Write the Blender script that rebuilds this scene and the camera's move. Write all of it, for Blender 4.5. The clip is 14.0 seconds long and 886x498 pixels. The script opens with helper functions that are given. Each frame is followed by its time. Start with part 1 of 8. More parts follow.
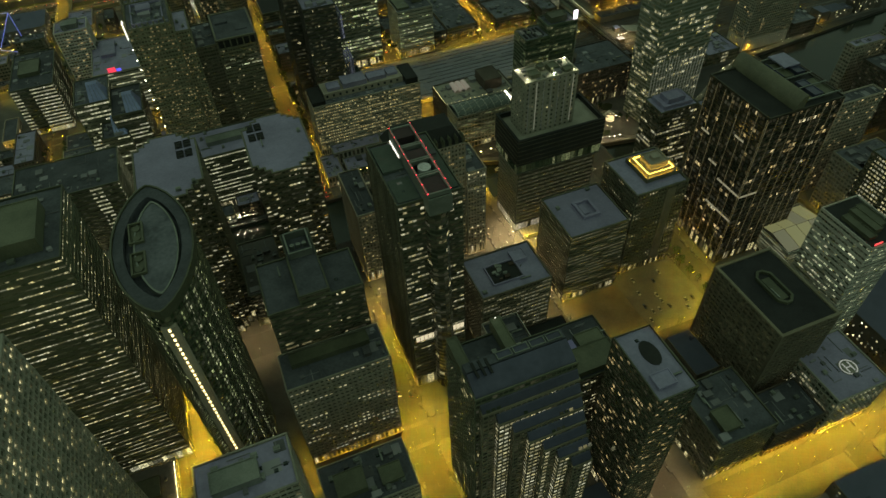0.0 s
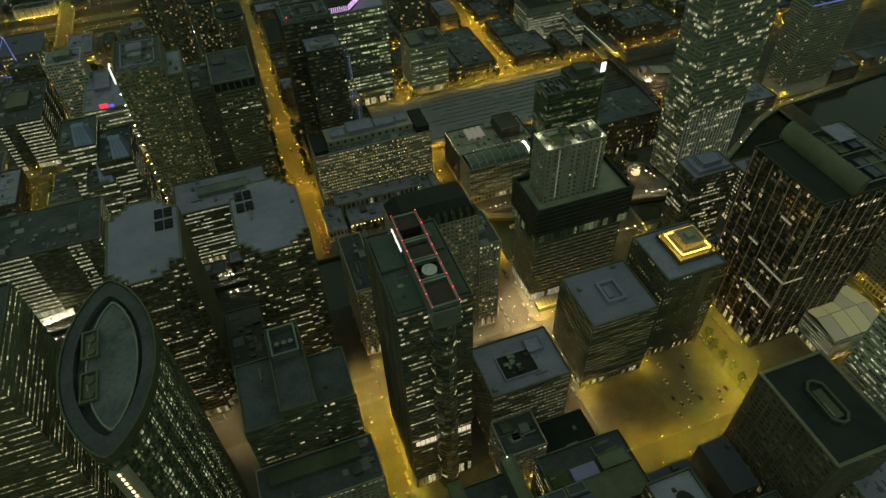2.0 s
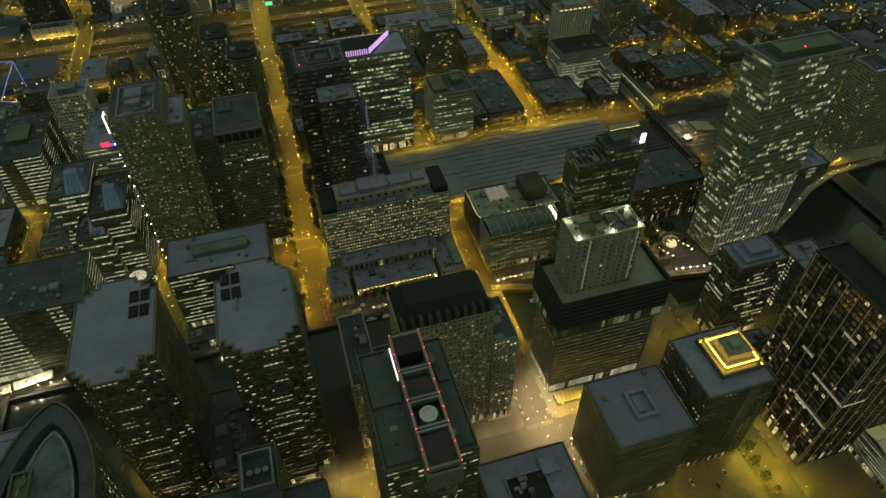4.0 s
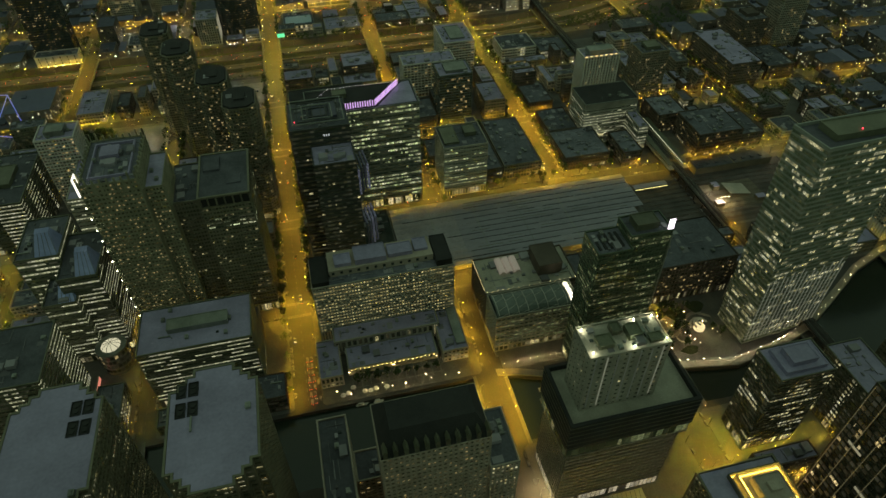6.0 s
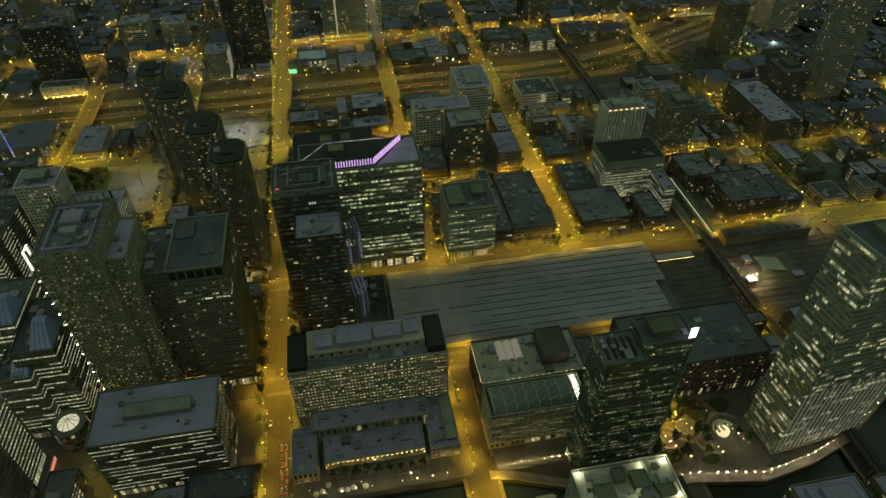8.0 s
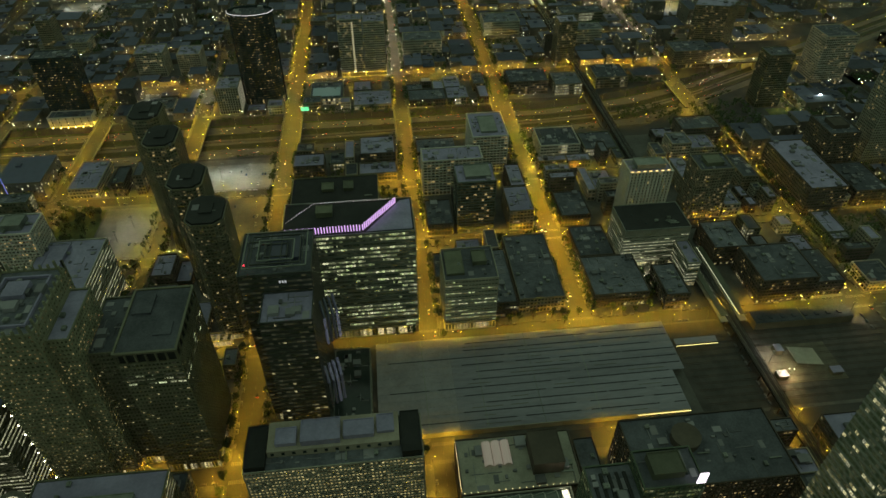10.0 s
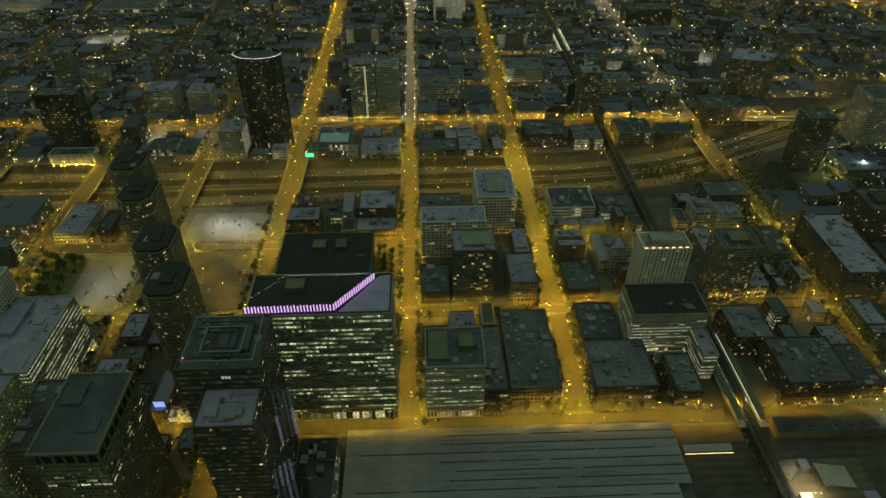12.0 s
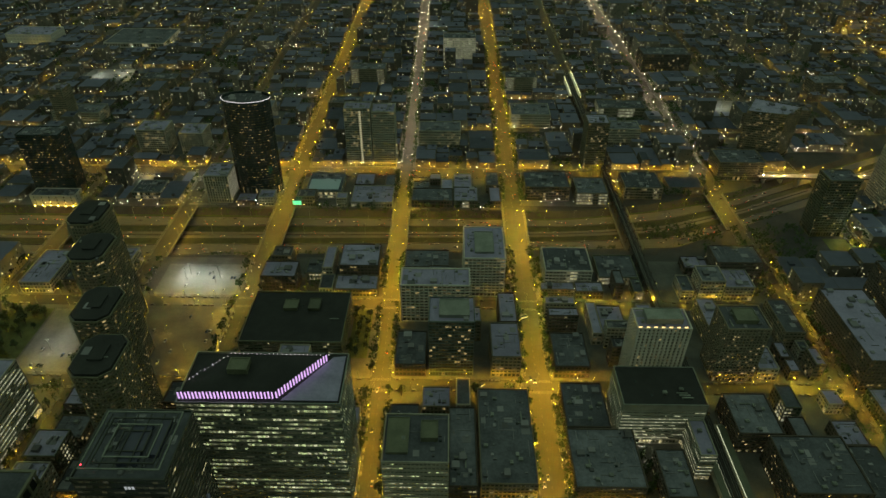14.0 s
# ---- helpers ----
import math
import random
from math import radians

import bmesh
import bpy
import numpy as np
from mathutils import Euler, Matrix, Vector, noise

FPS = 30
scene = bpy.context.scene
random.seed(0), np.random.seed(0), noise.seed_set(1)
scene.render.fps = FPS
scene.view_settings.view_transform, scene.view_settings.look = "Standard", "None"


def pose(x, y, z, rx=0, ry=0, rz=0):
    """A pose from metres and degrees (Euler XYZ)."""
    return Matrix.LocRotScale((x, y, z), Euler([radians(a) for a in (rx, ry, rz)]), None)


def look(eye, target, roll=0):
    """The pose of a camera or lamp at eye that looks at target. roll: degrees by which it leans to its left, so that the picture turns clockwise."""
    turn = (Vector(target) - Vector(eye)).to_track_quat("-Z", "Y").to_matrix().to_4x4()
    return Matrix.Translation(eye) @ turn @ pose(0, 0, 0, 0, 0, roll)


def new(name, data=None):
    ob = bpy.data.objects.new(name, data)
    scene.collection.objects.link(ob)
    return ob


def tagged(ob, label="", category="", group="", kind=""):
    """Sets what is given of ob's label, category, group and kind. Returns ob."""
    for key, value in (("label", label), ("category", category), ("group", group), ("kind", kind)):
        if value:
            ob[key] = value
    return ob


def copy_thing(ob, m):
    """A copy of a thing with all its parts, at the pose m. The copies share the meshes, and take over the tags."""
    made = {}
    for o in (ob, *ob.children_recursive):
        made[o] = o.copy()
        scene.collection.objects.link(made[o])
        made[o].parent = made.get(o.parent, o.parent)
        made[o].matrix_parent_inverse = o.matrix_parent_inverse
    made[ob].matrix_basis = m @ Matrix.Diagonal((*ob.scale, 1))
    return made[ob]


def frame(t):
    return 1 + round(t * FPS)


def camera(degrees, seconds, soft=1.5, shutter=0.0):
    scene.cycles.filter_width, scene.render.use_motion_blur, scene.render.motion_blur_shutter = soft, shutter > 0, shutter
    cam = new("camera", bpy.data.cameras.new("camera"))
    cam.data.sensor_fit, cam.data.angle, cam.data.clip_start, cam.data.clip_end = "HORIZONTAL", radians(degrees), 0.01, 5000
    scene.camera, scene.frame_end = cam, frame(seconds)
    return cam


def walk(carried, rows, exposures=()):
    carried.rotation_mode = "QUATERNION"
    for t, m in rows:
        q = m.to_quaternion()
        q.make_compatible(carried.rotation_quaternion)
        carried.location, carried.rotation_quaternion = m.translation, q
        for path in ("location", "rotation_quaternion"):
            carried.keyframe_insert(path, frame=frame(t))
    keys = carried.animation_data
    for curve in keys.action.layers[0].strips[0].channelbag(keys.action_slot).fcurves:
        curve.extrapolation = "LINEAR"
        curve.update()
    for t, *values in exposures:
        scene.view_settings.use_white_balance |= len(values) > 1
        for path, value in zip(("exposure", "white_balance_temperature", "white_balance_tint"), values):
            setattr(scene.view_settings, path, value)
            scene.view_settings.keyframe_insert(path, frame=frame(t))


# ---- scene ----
cam = camera(69.1, 14.0, soft=1.5)
PATH = [
    (0, (6.301, 1.309, 395.747), (6.766, 2.615, 394.305), -3.0),
    (0.5, (12.937, 17.342, 395.855), (13.401, 18.65, 394.414), -2.9),
    (1, (19.526, 33.316, 396.006), (19.985, 34.628, 394.568), -2.6),
    (1.5, (26.027, 49.169, 396.13), (26.479, 50.489, 394.698), -2.4),
    (2, (32.445, 64.827, 396.303), (32.885, 66.157, 394.876), -2.2),
    (2.5, (38.897, 80.333, 396.477), (39.324, 81.674, 395.056), -2.0),
    (3, (45.544, 95.803, 396.617), (45.957, 97.155, 395.202), -1.8),
    (3.2, (48.339, 102.072, 396.653), (48.745, 103.428, 395.24), -1.7),
    (5.3, (79.129, 168.786, 397.566), (79.482, 170.189, 396.184), -0.6),
    (5.5, (82.211, 175.104, 397.595), (82.557, 176.51, 396.215), -0.7),
    (6, (90.272, 190.73, 397.695), (90.605, 192.147, 396.324), -0.6),
    (6.5, (98.637, 206.073, 397.811), (98.954, 207.502, 396.448), -0.5),
    (7, (107.28, 221.12, 397.94), (107.58, 222.561, 396.586), -0.4),
    (7.5, (116.24, 235.994, 398.074), (116.521, 237.448, 396.731), -0.4),
    (8, (125.555, 250.816, 398.201), (125.816, 252.283, 396.868), -0.3),
    (8.2, (129.404, 256.743, 398.252), (129.656, 258.216, 396.923), -0.3),
    (10.3, (171.019, 318.88, 400.097), (171.169, 320.407, 398.814), -0.0),
    (10.5, (175.027, 324.777, 400.149), (175.168, 326.311, 398.874), 0.1),
    (11, (185.145, 339.451, 400.262), (185.258, 340.999, 399.002), 0.2),
    (11.5, (195.292, 353.999, 400.378), (195.38, 355.561, 399.132), 0.2),
    (12, (205.418, 368.349, 400.495), (205.481, 369.924, 399.265), 0.2),
    (12.5, (215.508, 382.429, 400.608), (215.548, 384.018, 399.394), 0.2),
    (13, (225.571, 396.213, 400.721), (225.592, 397.815, 399.524), 0.3),
    (13.5, (235.643, 409.776, 400.821), (235.648, 411.39, 399.64), 0.4),
    (14, (245.723, 423.204, 400.895), (245.71, 424.831, 399.732), 0.4),
]
walk(cam, [(t, look(eye, target, roll)) for t, eye, target, roll in PATH], [(0.0, 0.0), (14.0, 0.0)])

# ---- light: late dusk sky, street lamps do the rest ----
world = bpy.data.worlds.new("dusk_sky")
world.use_nodes = True
scene.world = world
sky_bg = world.node_tree.nodes["Background"]
sky_bg.inputs[0].default_value = (0.70, 1.0, 0.68, 1)
sky_bg.inputs[1].default_value = 0.242

# ---- materials ----
SODIUM = (1.0, 0.572, 0.030)


def nodes_of(name):
    m = bpy.data.materials.new(name)
    m.use_nodes = True
    return m, m.node_tree.nodes, m.node_tree.links, m.node_tree.nodes["Principled BSDF"]


def math_node(nd, lk, op, a, b=None):
    n = nd.new("ShaderNodeMath")
    n.operation = op
    for i, v in enumerate((a, b)):
        if v is None:
            continue
        if isinstance(v, (int, float)):
            n.inputs[i].default_value = v
        else:
            lk.new(v, n.inputs[i])
    return n.outputs[0]


def surface(name, a, b, rough=0.8, metal=0.0, grain=1.2, blotch=0.07, bump=0.15, vary=0.25, stretch=(1, 1, 1)):
    """Two-scale mottled surface: colours a and b, fine grain and broad stains, brightness varied from piece to piece."""
    m, nd, lk, p = nodes_of(name)
    pos = nd.new("ShaderNodeNewGeometry")
    mp = nd.new("ShaderNodeMapping")
    mp.inputs["Scale"].default_value = stretch
    lk.new(pos.outputs["Position"], mp.inputs["Vector"])
    n1 = nd.new("ShaderNodeTexNoise")
    n1.inputs["Scale"].default_value = grain
    n1.inputs["Detail"].default_value = 6
    n2 = nd.new("ShaderNodeTexNoise")
    n2.inputs["Scale"].default_value = blotch
    n2.inputs["Detail"].default_value = 5
    n2.inputs["Roughness"].default_value = 0.65
    lk.new(mp.outputs[0], n1.inputs["Vector"])
    lk.new(mp.outputs[0], n2.inputs["Vector"])
    f = math_node(nd, lk, "ADD", math_node(nd, lk, "MULTIPLY", n1.outputs[0], 0.4), math_node(nd, lk, "MULTIPLY", n2.outputs[0], 0.9))
    rmp = nd.new("ShaderNodeValToRGB")
    rmp.color_ramp.elements[0].position, rmp.color_ramp.elements[1].position = 0.48, 0.82
    rmp.color_ramp.elements[0].color, rmp.color_ramp.elements[1].color = (*a, 1), (*b, 1)
    lk.new(f, rmp.inputs[0])
    oi = nd.new("ShaderNodeObjectInfo")
    k = math_node(nd, lk, "ADD", math_node(nd, lk, "MULTIPLY", oi.outputs["Random"], 2 * vary), 1 - vary)
    mul = nd.new("ShaderNodeVectorMath")
    mul.operation = "SCALE"
    lk.new(rmp.outputs[0], mul.inputs[0])
    lk.new(k, mul.inputs["Scale"])
    lk.new(mul.outputs[0], p.inputs["Base Color"])
    p.inputs["Roughness"].default_value = rough
    p.inputs["Metallic"].default_value = metal
    bp = nd.new("ShaderNodeBump")
    bp.inputs["Strength"].default_value = bump
    bp.inputs["Distance"].default_value = 0.1
    lk.new(n1.outputs[0], bp.inputs["Height"])
    lk.new(bp.outputs[0], p.inputs["Normal"])
    return m


def island_surface(name, a, b, rough=0.85):
    """For many joined small buildings: colour picked piece by piece."""
    m, nd, lk, p = nodes_of(name)
    geo = nd.new("ShaderNodeNewGeometry")
    rmp = nd.new("ShaderNodeValToRGB")
    rmp.color_ramp.elements[0].color, rmp.color_ramp.elements[1].color = (*a, 1), (*b, 1)
    n2 = nd.new("ShaderNodeTexNoise")
    n2.inputs["Scale"].default_value = 0.15
    n2.inputs["Detail"].default_value = 5
    lk.new(geo.outputs["Position"], n2.inputs["Vector"])
    f = math_node(nd, lk, "ADD", math_node(nd, lk, "MULTIPLY", geo.outputs["Random Per Island"], 0.75), math_node(nd, lk, "MULTIPLY", n2.outputs[0], 0.3))
    lk.new(f, rmp.inputs[0])
    lk.new(rmp.outputs[0], p.inputs["Base Color"])
    p.inputs["Roughness"].default_value = rough
    return m


def window_glass(name, share, warm, cool, power=1.0, runs=0.5, run_len=0.05, tint=(0.045, 0.058, 0.036), even=0.0):
    """Dark glass panes; a share of the rooms behind them is lit, pane by pane and in runs along a storey."""
    power *= 1.2
    m, nd, lk, p = nodes_of(name)
    geo = nd.new("ShaderNodeNewGeometry")
    oi = nd.new("ShaderNodeObjectInfo")
    cmb = nd.new("ShaderNodeCombineXYZ")
    lk.new(math_node(nd, lk, "MULTIPLY", geo.outputs["Random Per Island"], 917.3), cmb.inputs[0])
    lk.new(math_node(nd, lk, "MULTIPLY", oi.outputs["Random"], 531.7), cmb.inputs[1])
    wn = nd.new("ShaderNodeTexWhiteNoise")
    lk.new(cmb.outputs[0], wn.inputs["Vector"])
    sep = nd.new("ShaderNodeSeparateXYZ")
    lk.new(geo.outputs["Position"], sep.inputs[0])
    cm2 = nd.new("ShaderNodeCombineXYZ")
    lk.new(math_node(nd, lk, "MULTIPLY", sep.outputs[0], run_len), cm2.inputs[0])
    lk.new(math_node(nd, lk, "MULTIPLY", sep.outputs[1], run_len), cm2.inputs[1])
    lk.new(math_node(nd, lk, "MULTIPLY", oi.outputs["Random"], 613.0), cm2.inputs[2])
    rn = nd.new("ShaderNodeTexNoise")
    rn.inputs["Scale"].default_value = 1.0
    rn.inputs["Detail"].default_value = 2
    lk.new(cm2.outputs[0], rn.inputs["Vector"])
    run = math_node(nd, lk, "ADD", math_node(nd, lk, "MULTIPLY", math_node(nd, lk, "SUBTRACT", rn.outputs[0], 0.5), 3.2), 0.5)
    v = math_node(nd, lk, "ADD", math_node(nd, lk, "MULTIPLY", wn.outputs["Value"], 1 - runs), math_node(nd, lk, "MULTIPLY", run, runs))
    lit = math_node(nd, lk, "LESS_THAN", v, share)
    sc = nd.new("ShaderNodeSeparateColor")
    lk.new(wn.outputs["Color"], sc.inputs[0])
    g = math_node(nd, lk, "POWER", sc.outputs[1], 1.7)
    amount = math_node(nd, lk, "MULTIPLY", lit, math_node(nd, lk, "ADD", math_node(nd, lk, "MULTIPLY", g, (1 - 0.65 * even) * power), (0.07 + 0.35 * even) * power))
    fine = nd.new("ShaderNodeTexNoise")
    fine.inputs["Scale"].default_value = 0.9
    fine.inputs["Detail"].default_value = 3
    lk.new(geo.outputs["Position"], fine.inputs["Vector"])
    blinds = nd.new("ShaderNodeMapRange")
    blinds.inputs["From Min"].default_value, blinds.inputs["From Max"].default_value = 0.40, 0.62
    blinds.inputs["To Min"].default_value, blinds.inputs["To Max"].default_value = 0.18 + 0.6 * even, 1.55 - 0.4 * even
    lk.new(fine.outputs[0], blinds.inputs["Value"])
    dusk = math_node(nd, lk, "MULTIPLY", math_node(nd, lk, "POWER", sc.outputs[2], 2.5), 0.05 * power)
    amount = math_node(nd, lk, "ADD", math_node(nd, lk, "MULTIPLY", amount, blinds.outputs[0]), dusk)
    mix = nd.new("ShaderNodeMix")
    mix.data_type = "RGBA"
    lk.new(sc.outputs[0], mix.inputs["Factor"])
    mix.inputs["A"].default_value, mix.inputs["B"].default_value = (*warm, 1), (*cool, 1)
    lk.new(mix.outputs["Result"], p.inputs["Emission Color"])
    lk.new(amount, p.inputs["Emission Strength"])
    p.inputs["Base Color"].default_value = (*tint, 1)
    p.inputs["Roughness"].default_value = 0.14
    m.cycles.emission_sampling = "NONE"
    return m


def glow(name, colour, strength, sampled=False):
    m, nd, lk, p = nodes_of(name)
    p.inputs["Base Color"].default_value = (0.3, 0.3, 0.3, 1)
    p.inputs["Emission Color"].default_value = (*colour, 1)
    p.inputs["Emission Strength"].default_value = strength
    if not sampled:
        m.cycles.emission_sampling = "NONE"
    return m


def paint_by_object(name, colours, rough=0.35):
    m, nd, lk, p = nodes_of(name)
    oi = nd.new("ShaderNodeObjectInfo")
    rmp = nd.new("ShaderNodeValToRGB")
    rmp.color_ramp.interpolation = "CONSTANT"
    for i, c in enumerate(colours):
        e = rmp.color_ramp.elements[i] if i < 2 else rmp.color_ramp.elements.new(0.5)
        e.position = i / len(colours)
        e.color = (*c, 1)
    lk.new(oi.outputs["Random"], rmp.inputs[0])
    lk.new(rmp.outputs[0], p.inputs["Base Color"])
    p.inputs["Roughness"].default_value = rough
    return m


LIMESTONE = surface("limestone", (0.30, 0.27, 0.21), (0.44, 0.40, 0.32), vary=0.12)
GRANITE = surface("brown_granite", (0.094, 0.095, 0.06), (0.162, 0.162, 0.105), rough=0.5, vary=0.12)
CONCRETE = surface("concrete", (0.24, 0.235, 0.19), (0.38, 0.37, 0.30), vary=0.15)
PRECAST = surface("pale_precast", (0.42, 0.41, 0.36), (0.58, 0.56, 0.50), vary=0.1)
DARKMETAL = surface("dark_metal_cladding", (0.078, 0.087, 0.053), (0.145, 0.155, 0.10), rough=0.5, metal=0.1, vary=0.2)
GREYMETAL = surface("grey_metal", (0.16, 0.18, 0.155), (0.28, 0.30, 0.265), rough=0.45, metal=0.4)
REDBRICK = surface("red_brick", (0.064, 0.054, 0.041), (0.106, 0.089, 0.067), grain=3, vary=0.3)
TANBRICK = surface("tan_brick", (0.135, 0.122, 0.083), (0.212, 0.19, 0.132), grain=3, vary=0.25)
ROOFGREY = surface("grey_roof_membrane", (0.22, 0.205, 0.31), (0.32, 0.30, 0.45), grain=0.6, blotch=0.045, vary=0.12)
ROOFDARK = surface("dark_roof_felt", (0.045, 0.05, 0.06), (0.105, 0.112, 0.132), grain=0.7, blotch=0.06, vary=0.25)
ROOFMIX = surface("weathered_roof", (0.06, 0.066, 0.078), (0.15, 0.158, 0.185), grain=0.5, blotch=0.06, vary=0.5)
ROOFBLUE = surface("pale_metal_roof", (0.215, 0.205, 0.315), (0.33, 0.315, 0.47), rough=0.5, grain=0.5, vary=0.1)
ASPHALT = surface("asphalt", (0.04, 0.039, 0.036), (0.072, 0.07, 0.064), grain=0.8, blotch=0.03, vary=0.0)
PAVING = surface("concrete_paving", (0.075, 0.075, 0.068), (0.14, 0.138, 0.125), grain=0.9, blotch=0.05, vary=0.1)
DARKFRAME = surface("dark_frame_cladding", (0.032, 0.037, 0.030), (0.068, 0.075, 0.062), rough=0.4, metal=0.1, vary=0.1)
GREENWALL = surface("green_curtain_wall", (0.05, 0.075, 0.045), (0.095, 0.13, 0.08), rough=0.35, vary=0.05)
GREENSTONE = surface("greenish_grey_stone", (0.16, 0.165, 0.105), (0.25, 0.25, 0.165), vary=0.08)
LOT = surface("parking_lot_surface", (0.12, 0.12, 0.11), (0.21, 0.205, 0.19), grain=0.5, blotch=0.05, vary=0.1)
GRASS = surface("grass", (0.05, 0.07, 0.02), (0.10, 0.13, 0.04), grain=2, blotch=0.1)
TRAFFICPAINT = island_surface("traffic_paint", (0.012, 0.012, 0.014), (0.22, 0.22, 0.23), 0.35)
LEAF = surface("leaves", (0.025, 0.045, 0.014), (0.075, 0.11, 0.035), grain=1.5, blotch=0.3, vary=0.3)
BARK = surface("bark", (0.05, 0.04, 0.03), (0.1, 0.08, 0.06), grain=4)
SHEDROOF = surface("weathered_shed_roof", (0.20, 0.20, 0.235), (0.30, 0.30, 0.345), grain=0.5, blotch=0.035, vary=0.06, stretch=(0.25, 1, 1))
RUST = surface("rusty_steel", (0.055, 0.04, 0.03), (0.12, 0.085, 0.06), rough=0.7, metal=0.3)
WATER, _n, _l, _p = nodes_of("river_water")
_p.inputs["Base Color"].default_value = (0.018, 0.026, 0.018, 1)
_p.inputs["Roughness"].default_value = 0.16
_w = _n.new("ShaderNodeTexNoise")
_w.inputs["Scale"].default_value = 0.35
_w.inputs["Detail"].default_value = 4
_g = _n.new("ShaderNodeNewGeometry")
_l.new(_g.outputs["Position"], _w.inputs["Vector"])
_b = _n.new("ShaderNodeBump")
_b.inputs["Strength"].default_value = 0.35
_l.new(_w.outputs[0], _b.inputs["Height"])
_l.new(_b.outputs[0], _p.inputs["Normal"])
BLACKROOF = surface("black_roof_cladding", (0.012, 0.014, 0.013), (0.028, 0.03, 0.028), vary=0.0)
VAULT = surface("greenish_vault_glass", (0.08, 0.10, 0.085), (0.14, 0.17, 0.15), rough=0.2, vary=0.1)
CLEARGLASS = surface("tinted_glass_roof", (0.02, 0.03, 0.03), (0.04, 0.055, 0.05), rough=0.1, vary=0.1)
BLUEGLASS = surface("blue_tinted_glass", (0.22, 0.27, 0.52), (0.36, 0.42, 0.74), rough=0.35, vary=0.3)
BLUEROOF = surface("dark_blue_roof_glass", (0.045, 0.05, 0.085), (0.075, 0.08, 0.13), rough=0.35, grain=0.3, vary=0.2)

YEL, PAL, ORA = (1.0, 0.88, 0.40), (1.0, 0.99, 0.68), (1.0, 0.74, 0.30)
W_BRIGHT = window_glass("office_windows_many_lit", 0.56, (0.96, 1.0, 0.55), PAL, 0.52, 0.95, 0.035, even=0.7)
W_OFFICE = window_glass("office_windows_some_lit", 0.36, YEL, PAL, 0.52, 0.88, 0.05, even=0.5)
W_GREEN = window_glass("office_windows_greenish", 0.46, (0.85, 1.0, 0.55), (1.0, 0.95, 0.6), 0.5, 0.62)
W_CROWN = window_glass("green_tower_windows", 0.50, (0.80, 1.0, 0.42), (1.0, 1.0, 0.62), 0.52, 0.86, 0.022, (0.05, 0.075, 0.05))
W_GLASSY = window_glass("green_glass_rooms", 0.5, (0.80, 1.0, 0.42), (1.0, 0.95, 0.5), 0.13, 0.85, 0.03, (0.05, 0.08, 0.05))
W_TUBE = window_glass("lit_tube_glass", 0.6, (0.5, 0.55, 0.8), (0.8, 0.85, 1.0), 0.10, 0.0, 0.05, (0.10, 0.11, 0.15))
W_SPARSE = window_glass("office_windows_sparse_runs", 0.52, YEL, PAL, 0.62, 0.80, 0.030, (0.10, 0.13, 0.065))
W_ROWS = window_glass("stone_front_windows", 0.62, YEL, (1.0, 0.74, 0.26), 0.54, 0.45, 0.016, (0.05, 0.055, 0.032), 0.4)
W_GRID = window_glass("gridded_tower_windows", 0.40, YEL, PAL, 0.7, 0.3, 0.05, (0.10, 0.115, 0.07))
W_BLACK = window_glass("black_tower_windows", 0.22, ORA, PAL, 0.55, 0.55, 0.06, (0.03, 0.036, 0.026))
W_LENS = window_glass("curved_tower_windows", 0.36, (0.85, 1.0, 0.42), PAL, 0.5, 0.72, 0.30, (0.04, 0.07, 0.035))
W_DARK = window_glass("office_windows_few_lit", 0.21, YEL, PAL, 0.5, 0.6, 0.08)
W_HOME = window_glass("apartment_windows", 0.22, ORA, PAL, 0.42, 0.12)
W_HOMEDIM = window_glass("apartment_windows_dim", 0.14, ORA, YEL, 0.45, 0.1)
W_PUNCH = window_glass("punched_windows_lit", 0.38, YEL, PAL, 0.8, 0.5, 0.03)
W_TALL = window_glass("tower_windows_dim_lit", 0.36, YEL, PAL, 0.48, 0.74, 0.08, (0.13, 0.165, 0.105), 0.2)
W_SCREEN = glow("lit_lobby_screen", (0.9, 1.0, 0.55), 0.045)
W_RARE = window_glass("tower_windows_rarely_lit", 0.22, YEL, PAL, 0.22, 0.25, 0.05, (0.05, 0.06, 0.035))
W_DOTS = window_glass("small_windows_dim_lit", 0.50, ORA, YEL, 0.20, 0.3, 0.05, (0.06, 0.07, 0.04))
W_SHOP = window_glass("shop_windows", 0.5, YEL, (1, 0.9, 0.6), 0.5, 0.4)
W_LOBBY = window_glass("bright_lobby_glass", 0.85, (1.0, 0.84, 0.5), (1.0, 0.9, 0.66), 0.42, 0.3, even=0.6)
W_WARMGLASS = window_glass("pale_green_dim_glass", 1.2, (0.95, 1.0, 0.5), (1.0, 0.92, 0.55), 0.045, 0.3, 0.05, (0.06, 0.08, 0.05), 0.8)
W_RIBBON = window_glass("dim_ribbon_windows", 0.5, YEL, PAL, 0.19, 0.9, 0.05, even=0.8)
W_FAR = window_glass("far_windows", 0.5, YEL, (0.85, 1.0, 0.85), 1.55, 0.3)
LAMP_SODIUM = glow("sodium_lamp", SODIUM, 3900, True)
LAMP_EXPRESS = glow("expressway_lamp", SODIUM, 560, True)
LAMP_FAR = glow("far_sodium_lamp", SODIUM, 2000, True)
LAMP_FARWHITE = glow("far_white_lamp", (1.0, 0.84, 0.5), 1200, True)
LAMP_DIM = glow("dim_sodium_lamp", (1.0, 0.60, 0.06), 1350, True)
LAMP_WHITE = glow("white_lamp", (1.0, 0.70, 0.30), 2000, True)
